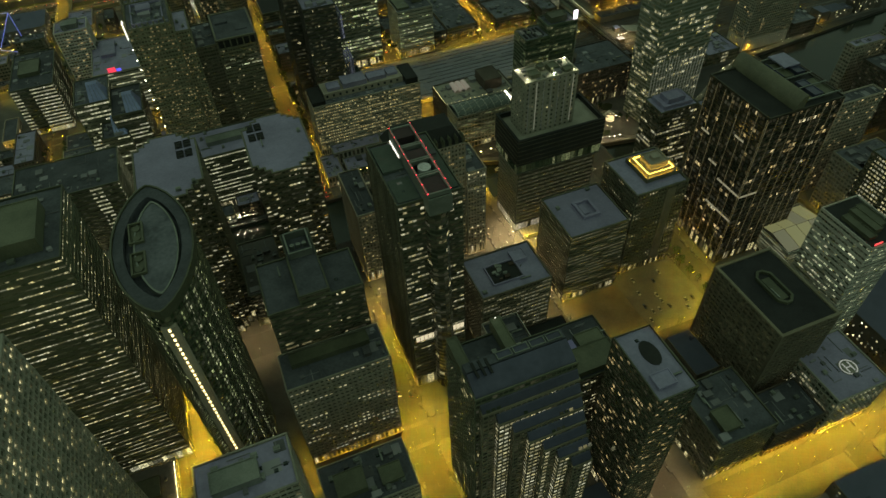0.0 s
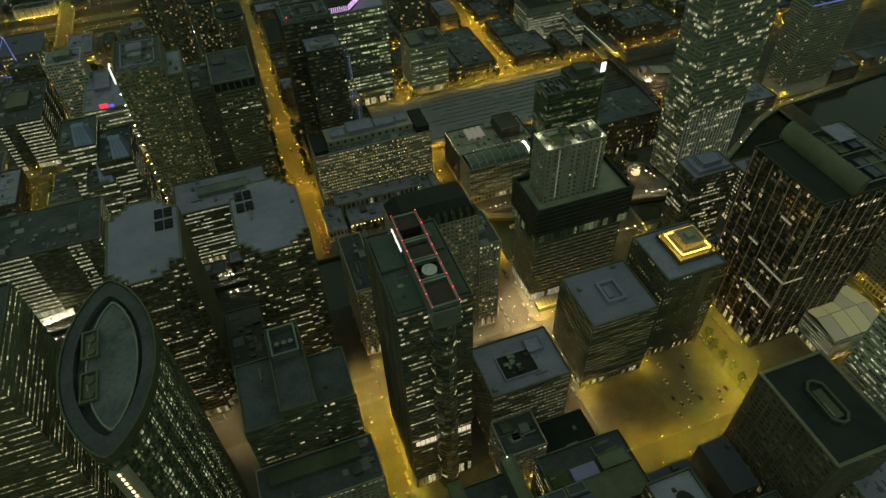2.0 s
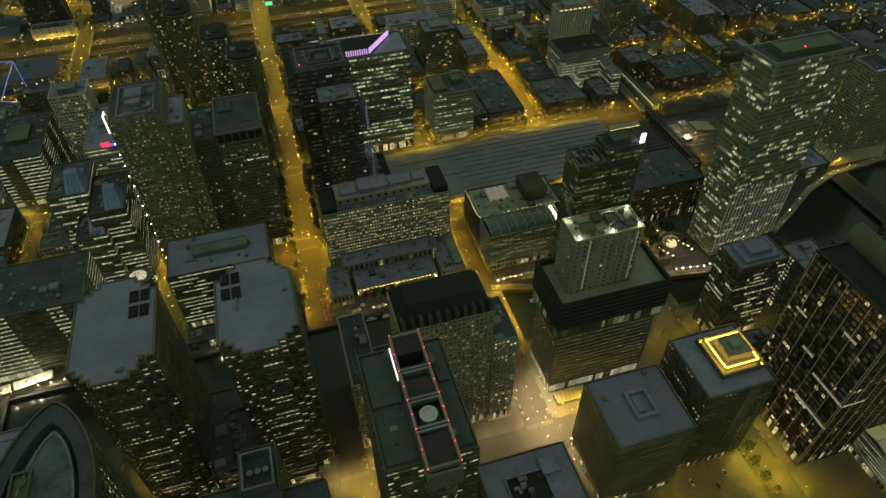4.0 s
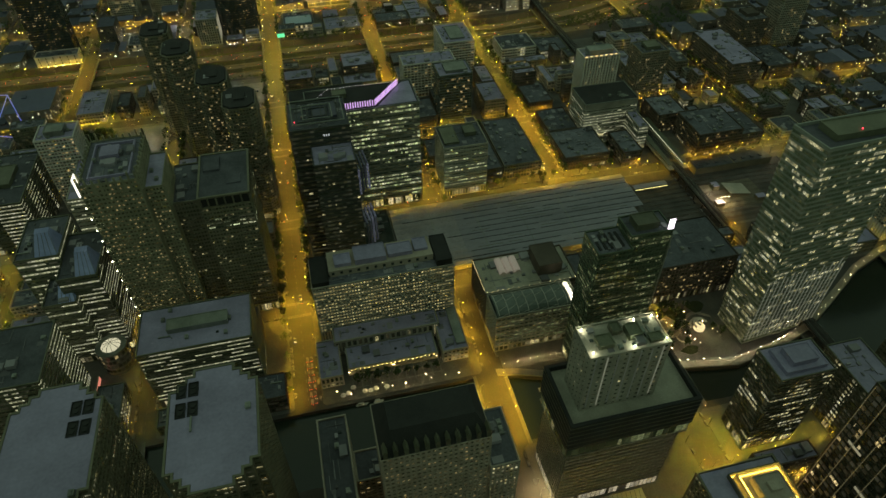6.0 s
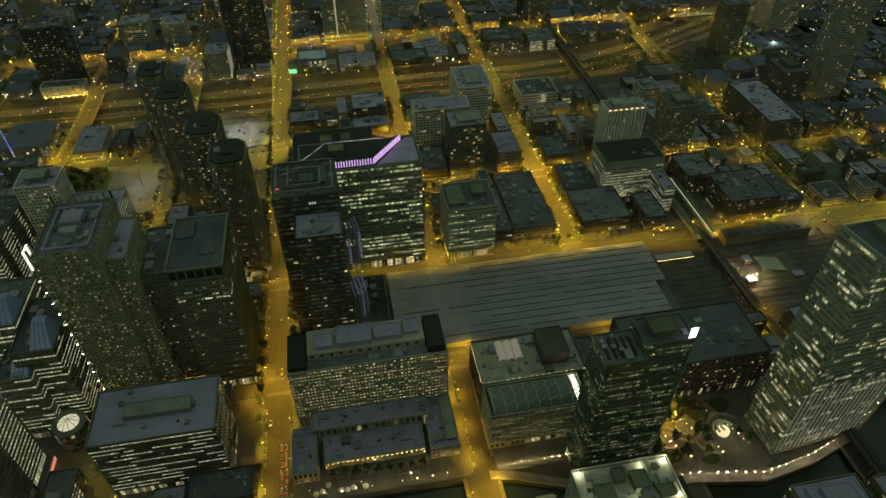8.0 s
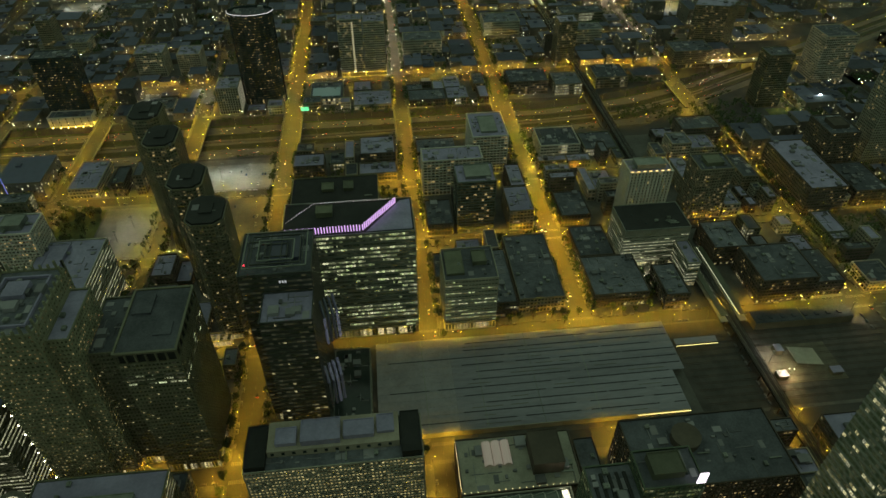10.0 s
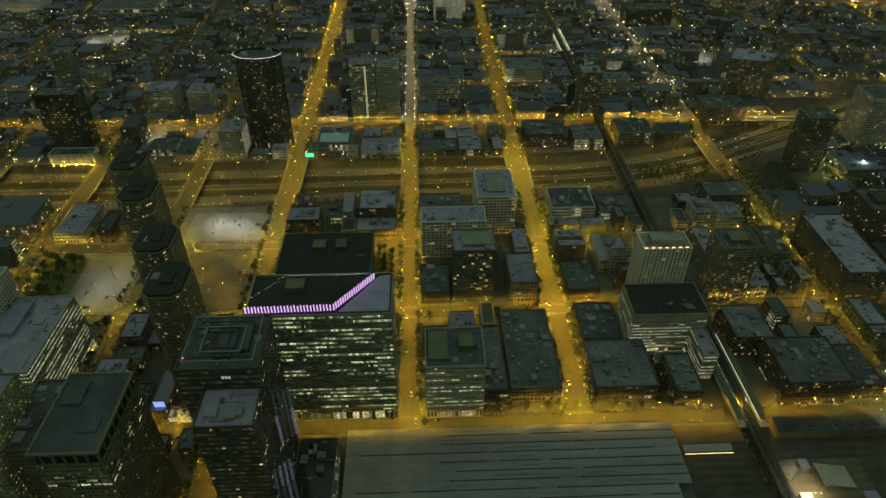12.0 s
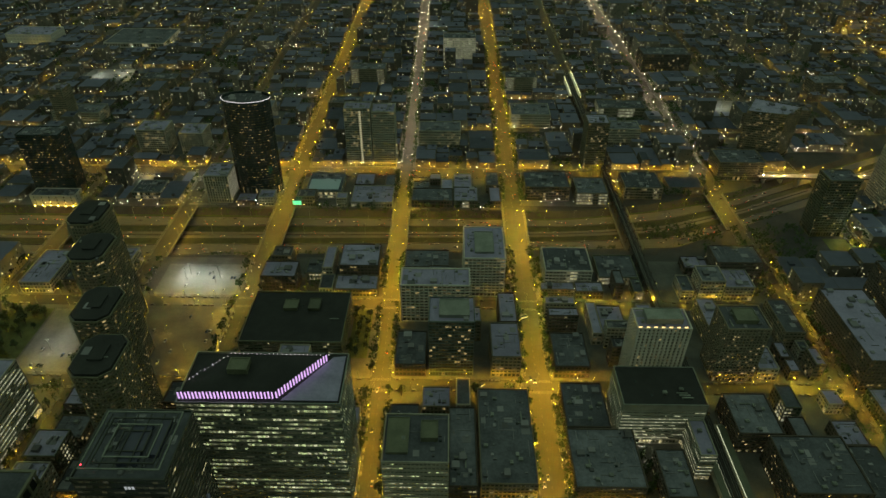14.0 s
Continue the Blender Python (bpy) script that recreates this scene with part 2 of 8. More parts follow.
LAMP_COOL = glow("cool_lamp", (0.95, 1.0, 0.86), 650, True)
FACADE_LIGHT = glow("facade_spotlight", (1.0, 0.80, 0.36), 3.0, True)
RED_GLOW = glow("red_beacon", (1.0, 0.03, 0.06), 5)
PURPLE_GLOW = glow("purple_light", (0.78, 0.47, 0.95), 1.1)
WHITE_GLOW = glow("white_sign_light", (1.0, 0.96, 0.80), 1.5)
GOLD_GLOW = glow("gold_floodlight", (1.0, 0.62, 0.06), 15, True)
BLUE_GLOW = glow("blue_light", (0.16, 0.22, 1.0), 0.7)
HEADLIGHT = glow("headlight", (1.0, 0.93, 0.75), 7)
TAILLIGHT = glow("taillight", (1.0, 0.04, 0.02), 3)
CARPAINT = paint_by_object("car_paint", [(0.02, 0.02, 0.022), (0.4, 0.4, 0.4), (0.12, 0.13, 0.14), (0.55, 0.55, 0.53), (0.2, 0.02, 0.02), (0.03, 0.06, 0.14), (0.08, 0.08, 0.08)])
BLACK = surface("black_rubber", (0.012, 0.012, 0.012), (0.025, 0.025, 0.025))
FARWALL = island_surface("far_walls", (0.045, 0.042, 0.034), (0.20, 0.18, 0.14))
FARROOF = island_surface("far_roofs", (0.028, 0.033, 0.045), (0.16, 0.17, 0.25))

ROOFGEAR = island_surface("roof_gear", (0.03, 0.032, 0.035), (0.34, 0.34, 0.36), 0.6)


# ---- mesh helpers ----
class Soup:
    """Loose collection of boxes, prisms and quads that becomes one mesh."""

    def __init__(self):
        self.v, self.f = [], []

    def add(self, vs, fs):
        k = len(self.v)
        self.v += vs
        self.f += [[k + i for i in f] for f in fs]

    def quad(self, a, b, c, d):
        self.add([a, b, c, d], [(0, 1, 2, 3)])

    def hexa(self, lo, hi, bottom=False):
        """Solid between two quads, each counterclockwise seen from above."""
        fs = [(4, 5, 6, 7)] + [(i, (i + 1) % 4, 4 + (i + 1) % 4, 4 + i) for i in range(4)]
        self.add(list(lo) + list(hi), fs + ([(3, 2, 1, 0)] if bottom else []))

    def box(self, x0, x1, y0, y1, z0, z1, bottom=True):
        c = [(x0, y0), (x1, y0), (x1, y1), (x0, y1)]
        self.hexa([(x, y, z0) for x, y in c], [(x, y, z1) for x, y in c], bottom)

    def prism(self, poly, z0, z1, cap=True):
        n = len(poly)
        fs = [(i, (i + 1) % n, n + (i + 1) % n, n + i) for i in range(n)]
        if cap:
            fs += [tuple(range(n, 2 * n)), tuple(range(n - 1, -1, -1))]
        self.add([(x, y, z0) for x, y in poly] + [(x, y, z1) for x, y in poly], fs)

    def ring(self, outer, inner, z0, z1):
        n = len(outer)
        vs = [(x, y, z) for z in (z0, z1) for pl in (outer, inner) for x, y in pl]
        fs = []
        for i in range(n):
            j = (i + 1) % n
            fs += [(i, j, 2 * n + j, 2 * n + i), (n + j, n + i, 3 * n + i, 3 * n + j), (2 * n + i, 2 * n + j, 3 * n + j, 3 * n + i)]
        self.add(vs, fs)

    def slab(self, p, u, w, a0, a1, d0, d1, z0, z1):
        """Box along the wall direction u, out along w, from the point p."""
        c = [(a0, d1), (a1, d1), (a1, d0), (a0, d0)]
        pts = [(p[0] + u[0] * a + w[0] * d, p[1] + u[1] * a + w[1] * d) for a, d in c]
        pts = pts[::-1]
        if (pts[1][0] - pts[0][0]) * (pts[2][1] - pts[1][1]) - (pts[1][1] - pts[0][1]) * (pts[2][0] - pts[1][0]) < 0:
            pts = pts[::-1]
        self.hexa([(x, y, z0) for x, y in pts], [(x, y, z1) for x, y in pts], True)

    def tube(self, a, b, r0, r1=None, n=6):
        a, b = Vector(a), Vector(b)
        r1 = r0 if r1 is None else r1
        d = (b - a).normalized()
        s = d.orthogonal().normalized()
        t = d.cross(s)
        vs = [tuple(c + (s * math.cos(q) + t * math.sin(q)) * r) for c, r in ((a, r0), (b, r1)) for q in [2 * math.pi * i / n for i in range(n)]]
        self.add(vs, [(i, (i + 1) % n, n + (i + 1) % n, n + i) for i in range(n)] + [tuple(range(n, 2 * n)), tuple(range(n - 1, -1, -1))])

    def octa(self, c, r, rz=None):
        x, y, z = c
        rz = rz or r
        self.add([(x + r, y, z), (x, y + r, z), (x - r, y, z), (x, y - r, z), (x, y, z + rz), (x, y, z - rz)],
                 [(0, 1, 4), (1, 2, 4), (2, 3, 4), (3, 0, 4), (1, 0, 5), (2, 1, 5), (3, 2, 5), (0, 3, 5)])

    def mesh(self, name, material):
        m = bpy.data.meshes.new(name)
        m.from_pydata(self.v, [], self.f)
        m.materials.append(material)
        return m


def as_mesh(name, shape, material):
    return shape.mesh(name, material) if isinstance(shape, Soup) else shape


def part(name, shape, material, parent, label="", at=(0, 0, 0), turn=0, scale=None):
    ob = new(name, as_mesh(name, shape, material))
    ob.parent = parent
    ob.location = at
    ob.rotation_euler = (0, 0, turn)
    if scale:
        ob.scale = scale
    if label:
        tagged(ob, label)
    return ob


def thing(name, label, category, at=(0, 0, 0), group="", kind=""):
    ob = new(name)
    ob.location = at
    ob.empty_display_size = 1
    return tagged(ob, label, category, group, kind)


def setting(name, shape, material, label, category):
    ob = new(name, as_mesh(name, shape, material))
    return tagged(ob, label, category, "", "structure")


def offset_poly(poly, d):
    """Polygon moved inwards by d (counterclockwise)."""
    out, n = [], len(poly)
    for i in range(n):
        a, b, c = Vector(poly[i - 1]), Vector(poly[i]), Vector(poly[(i + 1) % n])
        u, w = (b - a).normalized(), (c - b).normalized()
        nu, nw = Vector((-u.y, u.x)), Vector((-w.y, w.x))
        s = (nu + nw)
        s = s / max(0.35, s.dot(nu))
        out.append(tuple(b + s * d))
    return out


def rect(x0, x1, y0, y1):
    return [(x0, y0), (x1, y0), (x1, y1), (x0, y1)]


def chamfered(x0, x1, y0, y1, c):
    return [(x0 + c, y0), (x1 - c, y0), (x1, y0 + c), (x1, y1 - c), (x1 - c, y1), (x0 + c, y1), (x0, y1 - c), (x0, y0 + c)]

# ---- ground: one sheet with the river channel and the sunken expressway in it ----
def along(table):
    xs, ys = [p[0] for p in table], [p[1] for p in table]
    return lambda x: float(np.interp(x, xs, ys))


bank_south = along([(300, 402), (420, 398), (520, 405), (700, 430), (1000, 470)])
bank_north = along([(180, 460), (210, 454), (250, 440), (300, 432), (326, 431), (372, 423), (410, 429), (445, 440), (489, 465), (528, 488), (566, 502), (675, 512), (1000, 545)])
cut_east = along([(-200, 962), (72, 971), (372, 986), (494, 992), (633, 1061), (800, 1140), (1500, 1500)])
cut_west = along([(383, 1061), (470, 1076), (598, 1112), (760, 1195), (1500, 1560)])
STATIONS = [-6000, -600, -200, 72, 180, 210, 250, 300, 326, 372, 410, 420, 445, 489, 494, 528, 566, 598, 633, 675, 760, 1000, 1500, 6000]
PROFILE = [lambda x: (-4000, 0), lambda x: (bank_south(x), 0), lambda x: (bank_south(x) + 0.3, -7), lambda x: (bank_north(x) - 0.3, -7),
           lambda x: (bank_north(x), 0), lambda x: (cut_east(x), 0), lambda x: (cut_east(x) + 9, -6), lambda x: (cut_west(x) - 9, -6),
           lambda x: (cut_west(x), 0), lambda x: (8000, 0)]
g = Soup()
for x in STATIONS:
    g.v += [(x, *line(x)) for line in PROFILE]
k = len(PROFILE)
g.f = [(i * k + j, (i + 1) * k + j, (i + 1) * k + j + 1, i * k + j + 1) for i in range(len(STATIONS) - 1) for j in range(k - 1)]
setting("ground", g, ASPHALT, "dark asphalt city ground with river channel and cutting", "ground")

w = Soup()
for i in range(len(STATIONS) - 1):
    a, b = STATIONS[i], STATIONS[i + 1]
    w.quad((a, bank_south(a) - 0.5, -3.2), (b, bank_south(b) - 0.5, -3.2), (b, bank_north(b) + 0.5, -3.2), (a, bank_north(a) + 0.5, -3.2))
setting("water", w, WATER, "dark still river water between stone banks", "water")

for nm, edge0, edge1 in (("embankment_east", lambda x: cut_east(x) - 1, lambda x: cut_east(x) + 9), ("embankment_west", lambda x: cut_west(x) + 1, lambda x: cut_west(x) - 9)):
    s = Soup()
    for i in range(1, len(STATIONS) - 1):
        a, b = max(-1500, STATIONS[i]), STATIONS[i + 1]
        if b > 1500:
            continue
        q = [(a, edge0(a), 0.12), (b, edge0(b), 0.12), (b, edge1(b), -5.9), (a, edge1(a), -5.9)]
        s.quad(*(q if edge1(a) > edge0(a) else q[::-1]))
    setting(nm, s, GRASS, "grassy slope beside the sunken expressway", "embankment")

# ---- street plan: (centre, half width) ----
EAST_X = [(-420, 8), (-300, 8), (-190, 8), (-82, 10), (55, 10), (184, 10), (313, 11), (440, 10), (560, 9), (680, 9), (800, 9)]
WEST_X = [(-1620 + 120 * i, 7) for i in range(11)] + [(-298, 7), (-178, 8), (-58, 8), (55, 10), (192, 8), (322, 11), (446, 8), (570, 9), (690, 7)] + [(810 + 120 * i, 7) for i in range(9)]
EAST_Y = [(-60, 8), (206, 9), (322, 11)]
WEST_Y = [(560, 8), (669, 7), (790, 7), (893, 7)]
FAR_Y = [(1150, 12)] + [(1270 + 118 * i, 7) for i in range(12)]
rng = random.Random(11)
BLOCKS = []


def spans(lines, lo, hi):
    edges = [(lo, lo)] + [(c - hw, c + hw) for c, hw in lines if lo < c < hi] + [(hi, hi)]
    return [(edges[i][1], edges[i + 1][0]) for i in range(len(edges) - 1) if edges[i + 1][0] - edges[i][1] > 8]


def add_block(x0, x1, y0, y1):
    ends = [(cut_east(x) - 3, cut_west(x) + 3) for x in (x0, x1)]
    lo, hi = min(e[0] for e in ends), max(e[1] for e in ends)
    if y0 < hi and y1 > lo:
        if lo - y0 > y1 - hi:
            y1 = min(y1, lo)
        else:
            y0 = max(y0, hi)
    if y1 - y0 > 14:
        BLOCKS.append((x0, x1, y0, y1))


for x0, x1 in spans(EAST_X, -440, 830):
    for y0, y1 in spans(EAST_Y, -90, 399):
        add_block(x0, x1, y0, min(y1, bank_south(x0) - 3, bank_south(x1) - 3))
for x0, x1 in spans(WEST_X, -1650, 1800):
    near = -560 < x0 < 1000
    for y0, y1 in spans(WEST_Y, 462, 1300 if x0 > 640 else 966):
        add_block(x0, x1, max(y0, bank_north(x0) + 3, bank_north(x1) + 3), y1)
    for y0, y1 in spans(FAR_Y, 1061, 2650):
        add_block(x0, x1, y0, y1)

far_paving = Soup()
for x0, x1, y0, y1 in BLOCKS:
    if y0 > 1300 or x0 < -560 or x0 > 1000:
        far_paving.box(x0, x1, y0, y1, -0.2, 0.15)
    else:
        s = Soup()
        s.prism(chamfered(x0, x1, y0, y1, 2.5), -0.2, 0.15)
        setting("pavement", s, PAVING, "raised concrete pavement block with kerb", "pavement")
setting("pavement_far", far_paving, PAVING, "pavement blocks of the distant street grid", "pavement")

s = Soup()
s.box(205, 430, 89, 104, -0.1, 0.2)
setting("road", s, ASPHALT, "lamp-lit cross street between office blocks", "road")

# ---- shared rooftop pieces ----
hv = Soup()
hv.box(-1.5, 1.5, -1.2, 1.2, 0.25, 2.0)
hv.box(-1.3, -1.0, -1.1, 1.1, 0, 0.3)
hv.box(1.0, 1.3, -1.1, 1.1, 0, 0.3)
hv.tube((-0.7, 0, 2.0), (-0.7, 0, 2.35), 0.55, n=8)
hv.tube((0.7, 0, 2.0), (0.7, 0, 2.35), 0.55, n=8)
HVAC = hv.mesh("air_conditioner", GREYMETAL)
vt = Soup()
vt.tube((0, 0, 0), (0, 0, 1.2), 0.3, n=6)
vt.tube((0, 0, 1.1), (0, 0, 1.5), 0.5, 0.2, n=6)
VENT = vt.mesh("roof_vent", GREYMETAL)
dc = Soup()
dc.box(-4, 4, -0.45, 0.45, 0.4, 1.2)
for q in (-3.2, 0, 3.2):
    dc.box(q - 0.1, q + 0.1, -0.5, 0.5, 0, 0.5)
DUCT = dc.mesh("roof_duct", GREYMETAL)
sl = Soup()
sl.hexa([(-1, -1, 0), (1, -1, 0), (1, 1, 0), (-1, 1, 0)], [(-0.6, -0.6, 0.7), (0.6, -0.6, 0.7), (0.6, 0.6, 0.7), (-0.6, 0.6, 0.7)])
SKYLIGHT = sl.mesh("roof_skylight", CLEARGLASS)


def penthouse(x0, x1, y0, y1, z0, z1, ribs=False):
    s = Soup()
    s.box(x0, x1, y0, y1, z0, z1)
    s.ring(rect(x0 - 0.2, x1 + 0.2, y0 - 0.2, y1 + 0.2), rect(x0 + 0.3, x1 - 0.3, y0 + 0.3, y1 - 0.3), z1, z1 + 0.5)
    if ribs:
        n = max(2, int((x1 - x0) / 1.6))
        for i in range(n):
            a = x0 + (i + 0.3) * (x1 - x0) / n
            s.box(a, a + 0.4, y0 - 0.18, y0, z0 + 0.6, z1 - 0.6)
        n = max(2, int((y1 - y0) / 1.6))
        for i in range(n):
            a = y0 + (i + 0.3) * (y1 - y0) / n
            s.box(x1, x1 + 0.18, a, a + 0.4, z0 + 0.6, z1 - 0.6)
    return s


def facade(poly, rows, bay, pier, d, coarse=True):
    """One connected wall skin with real openings round the plan polygon, and a Soup of panes for each row (sill, head)."""
    n, skin, panes = len(poly), Soup(), [Soup() for _ in rows]
    outer = offset_poly(poly, -d)
    where = {}

    def vert(key, p):
        if key not in where:
            where[key] = len(skin.v)
            skin.v.append(p)
        return where[key]

    zs = [0.0] + [z for r in rows for z in r[:2]] + [rows[-1][2]]
    for i in range(n):
        j = (i + 1) % n
        p, q = poly[i], poly[j]
        L = math.hypot(q[0] - p[0], q[1] - p[1])
        u = ((q[0] - p[0]) / L, (q[1] - p[1]) / L)
        o = (u[1], -u[0])
        nb = max(1, round(L / (bay * (3 if coarse and o[1] > 0.7 else 1))))
        bw = L / nb
        cols = [(b * bw + pier / 2, (b + 1) * bw - pier / 2) for b in range(nb)]

        def at(a, out, z):
            return (p[0] + u[0] * a + o[0] * out, p[1] + u[1] * a + o[1] * out, z)

        def front(k, z):
            """Vertex of column k (-1 and 2 nb: the corners) at height z."""
            if k < 0:
                return vert(("c", i, z), (*outer[i], z))
            if k >= 2 * nb:
                return vert(("c", j, z), (*outer[j], z))
            return vert((i, k, z), at(cols[k // 2][k % 2], d, z))

        for m in range(0, len(zs) - 1, 2):
            skin.f.append((front(-1, zs[m]), front(2 * nb, zs[m]), front(2 * nb, zs[m + 1]), front(-1, zs[m + 1])))
        for r, row in enumerate(rows):
            z0, z1 = row[:2]
            for k in range(-1, 2 * nb, 2):
                skin.f.append((front(k, z0), front(k + 1, z0), front(k + 1, z1), front(k, z1)))
            for b, (a0, a1) in enumerate(cols):
                bl, br = vert((i, b, z0, "l"), at(a0, 0.03, z0)), vert((i, b, z0, "r"), at(a1, 0.03, z0))
                tl, tr = vert((i, b, z1, "l"), at(a0, 0.03, z1)), vert((i, b, z1, "r"), at(a1, 0.03, z1))
                fl, fr, gl, gr = front(2 * b, z0), front(2 * b + 1, z0), front(2 * b, z1), front(2 * b + 1, z1)
                skin.f += [(fl, fr, br, bl), (fl, bl, tl, gl), (br, fr, gr, tr)]
                panes[r].quad(at(a0, 0.05, 0), at(a1, 0.05, 0), at(a1, 0.05, z1 - z0), at(a0, 0.05, z1 - z0))
    return skin, panes


TAKEN = [(205, 430, 89, 104)]


def roof_kit(b, poly, h, seed, count):
    r = random.Random(seed)
    xs, ys = [p[0] for p in poly], [p[1] for p in poly]
    x0, x1, y0, y1 = min(xs) + 3, max(xs) - 3, min(ys) + 3, max(ys) - 3
    for _ in range(count):
        x, y = r.uniform(x0, x1), r.uniform(y0, y1)
        nm, ms = r.choice((("air_conditioner", HVAC), ("air_conditioner", HVAC), ("roof_vent", VENT), ("roof_duct", DUCT), ("roof_skylight", SKYLIGHT)))
        part(nm, ms, None, b, at=(x, y, h), turn=r.choice((0, math.pi / 2)))


def roof_gear(b, poly, h, seed, house, cx, cy):
    """Pipes, curbs, hatches and small boxes strewn over a flat roof."""
    r = random.Random(seed)
    xs, ys = [p[0] for p in poly], [p[1] for p in poly]
    x0, x1, y0, y1 = min(xs) + 2.5, max(xs) - 2.5, min(ys) + 2.5, max(ys) - 2.5
    s = Soup()
    for _ in range(min(34, 6 + int((x1 - x0) * (y1 - y0) / 70))):
        x, y, q = r.uniform(x0, x1), r.uniform(y0, y1), r.random()
        if any(a - cx - 1 < x < c - cx + 1 and d - cy - 1 < y < e - cy + 1 for a, c, d, e, _h in house or ()):
            continue
        if q < 0.35:
            w, d, z = r.uniform(0.5, 1.6), r.uniform(0.5, 1.6), r.uniform(0.5, 1.7)
        elif q < 0.55:
            w, d, z = r.uniform(2, 7), 0.18, 0.45
        elif q < 0.75:
            w, d, z = 0.18, r.uniform(2, 7), 0.45
        elif q < 0.9:
            w, d, z = r.uniform(1.5, 4), r.uniform(1.5, 4), 0.12
        else:
            w, d, z = r.uniform(2, 3.5), r.uniform(2, 3.5), r.uniform(1.8, 3.2)
        s.box(max(x0 - 1, x - w), min(x1 + 1, x + w), max(y0 - 1, y - d), min(y1 + 1, y + d), h, h + z, False)
    if s.f:
        tagged(part("roof_gear", s, ROOFGEAR, b, "small pipes, hatches and boxes"), kind="stuff")


def building(name, label, poly, h, wall, glass, floor=3.9, bay=3.2, pier=(0.6, 0.45), span=(1.3, 0.3), roof=ROOFDARK, base=6.0, z0=0.15,
             house=None, kit=6, group="", parapet=1.1, shop=True, core=None, category="building", single=0, plain=False):
    """A building on the plan polygon (counterclockwise, world metres). Everything that is built on it is its part."""
    cx, cy = sum(p[0] for p in poly) / len(poly), sum(p[1] for p in poly) / len(poly)
    plain = plain or cy > 765 or cx < -140
    lp = [(x - cx, y - cy) for x, y in poly]
    TAKEN.append((min(p[0] for p in poly), max(p[0] for p in poly), min(p[1] for p in poly), max(p[1] for p in poly)))
    b = thing(name, label, category, (cx, cy, z0), group)
    s = Soup()
    s.prism(lp, 0 if z0 < 1 else -1, h - 0.3)
    part("core_wall", s, core or wall, b)
    floors = max(1, round((h - base) / floor))
    fh = (h - base) / floors
    rows = ([(0.7, base - 0.6, h)] if base > 2.5 else []) + [(base + f * fh + span[0] * 0.8, base + (f + 1) * fh - min(span[0] * 0.5, 0.9), h) for f in range(floors)]
    skin, panes = facade(lp, rows, bay, pier[0], max(pier[1], span[1]))
    part("facade", skin, wall, b)
    rm = None
    if plain:
        allp = Soup()
        for row, pane in zip(rows, panes):
            allp.add([(v[0], v[1], v[2] + row[0]) for v in pane.v], pane.f)
        tagged(part("glazing", allp, glass, b), kind="stuff")
        rows = []
    for i, (row, pane) in enumerate(zip(rows, panes)):
        if base > 2.5 and i == 0:
            band = part("shop_window_band", pane, W_SHOP if shop is True else shop or glass, b, at=(0, 0, row[0]))
        else:
            rm = rm or pane.mesh("window_band", glass)
            if i >= len(rows) - single:
                for k in range(0, len(pane.v), 4):
                    c = [sum(v[m] for v in pane.v[k:k + 4]) / 4 for m in range(3)]
                    if c[1] > min(v[1] for v in pane.v) + 0.1 and c[0] < max(v[0] for v in pane.v) - 0.1:
                        continue
                    one = Soup()
                    one.quad(*[tuple(v[m] - c[m] for m in range(3)) for v in pane.v[k:k + 4]])
                    part("window", one, glass, b, at=(c[0], c[1], c[2] + row[0]))
                continue
            band = part("window_band", rm, None, b, at=(0, 0, row[0]))
        tagged(band, kind="stuff")
    s = Soup()
    s.prism(offset_poly(lp, 0.5), h - 0.35, h + 0.1)
    part("roof", s, roof, b)
    s = Soup()
    s.ring(offset_poly(lp, -max(pier[1], span[1]) - 0.06), offset_poly(lp, 0.3), h - 0.1, h + parapet)
    part("parapet", s, wall, b)
    if house:
        for hx0, hx1, hy0, hy1, hh in house:
            part("penthouse", penthouse(hx0 - cx, hx1 - cx, hy0 - cy, hy1 - cy, h, h + hh), ROOFBLUE if roof is ROOFBLUE else GREYMETAL if roof is ROOFGREY else REDBRICK if wall is REDBRICK else DARKMETAL, b)
    if (max(p[0] for p in lp) - min(p[0] for p in lp)) > 14 and roof is not BLACKROOF and parapet < 5 and name not in ("glass_pavilion", "glass_vault_block", "serrated_office_tower", "stepped_glass_tower", "stepped_terrace", "ribbed_dark_tower", "square_grey_tower", "low_grey_roof_block", "blue_roof_tower", "gold_crown_tower", "ribbon_window_slab", "dark_slab_tower"):
        roof_gear(b, lp, h + 0.1, int(cx * 3 + cy * 17), house, cx, cy)
    if kit:
        roof_kit(b, lp, h + 0.1, int(cx * 7 + cy * 13), min(kit, 3) if cy > 765 or cx < -140 else kit)
    return b


# ---- towers east of the river ----
def lens_outline(cx, cy, hx, hy, n=10):
    pts = [(cx + hx * (1 - math.cos(math.pi * i / n) ** 2) ** 0.72, cy - hy * math.cos(math.pi * i / n)) for i in range(n + 1)]
    return pts + [(2 * cx - x, y) for x, y in pts[-2:0:-1]]


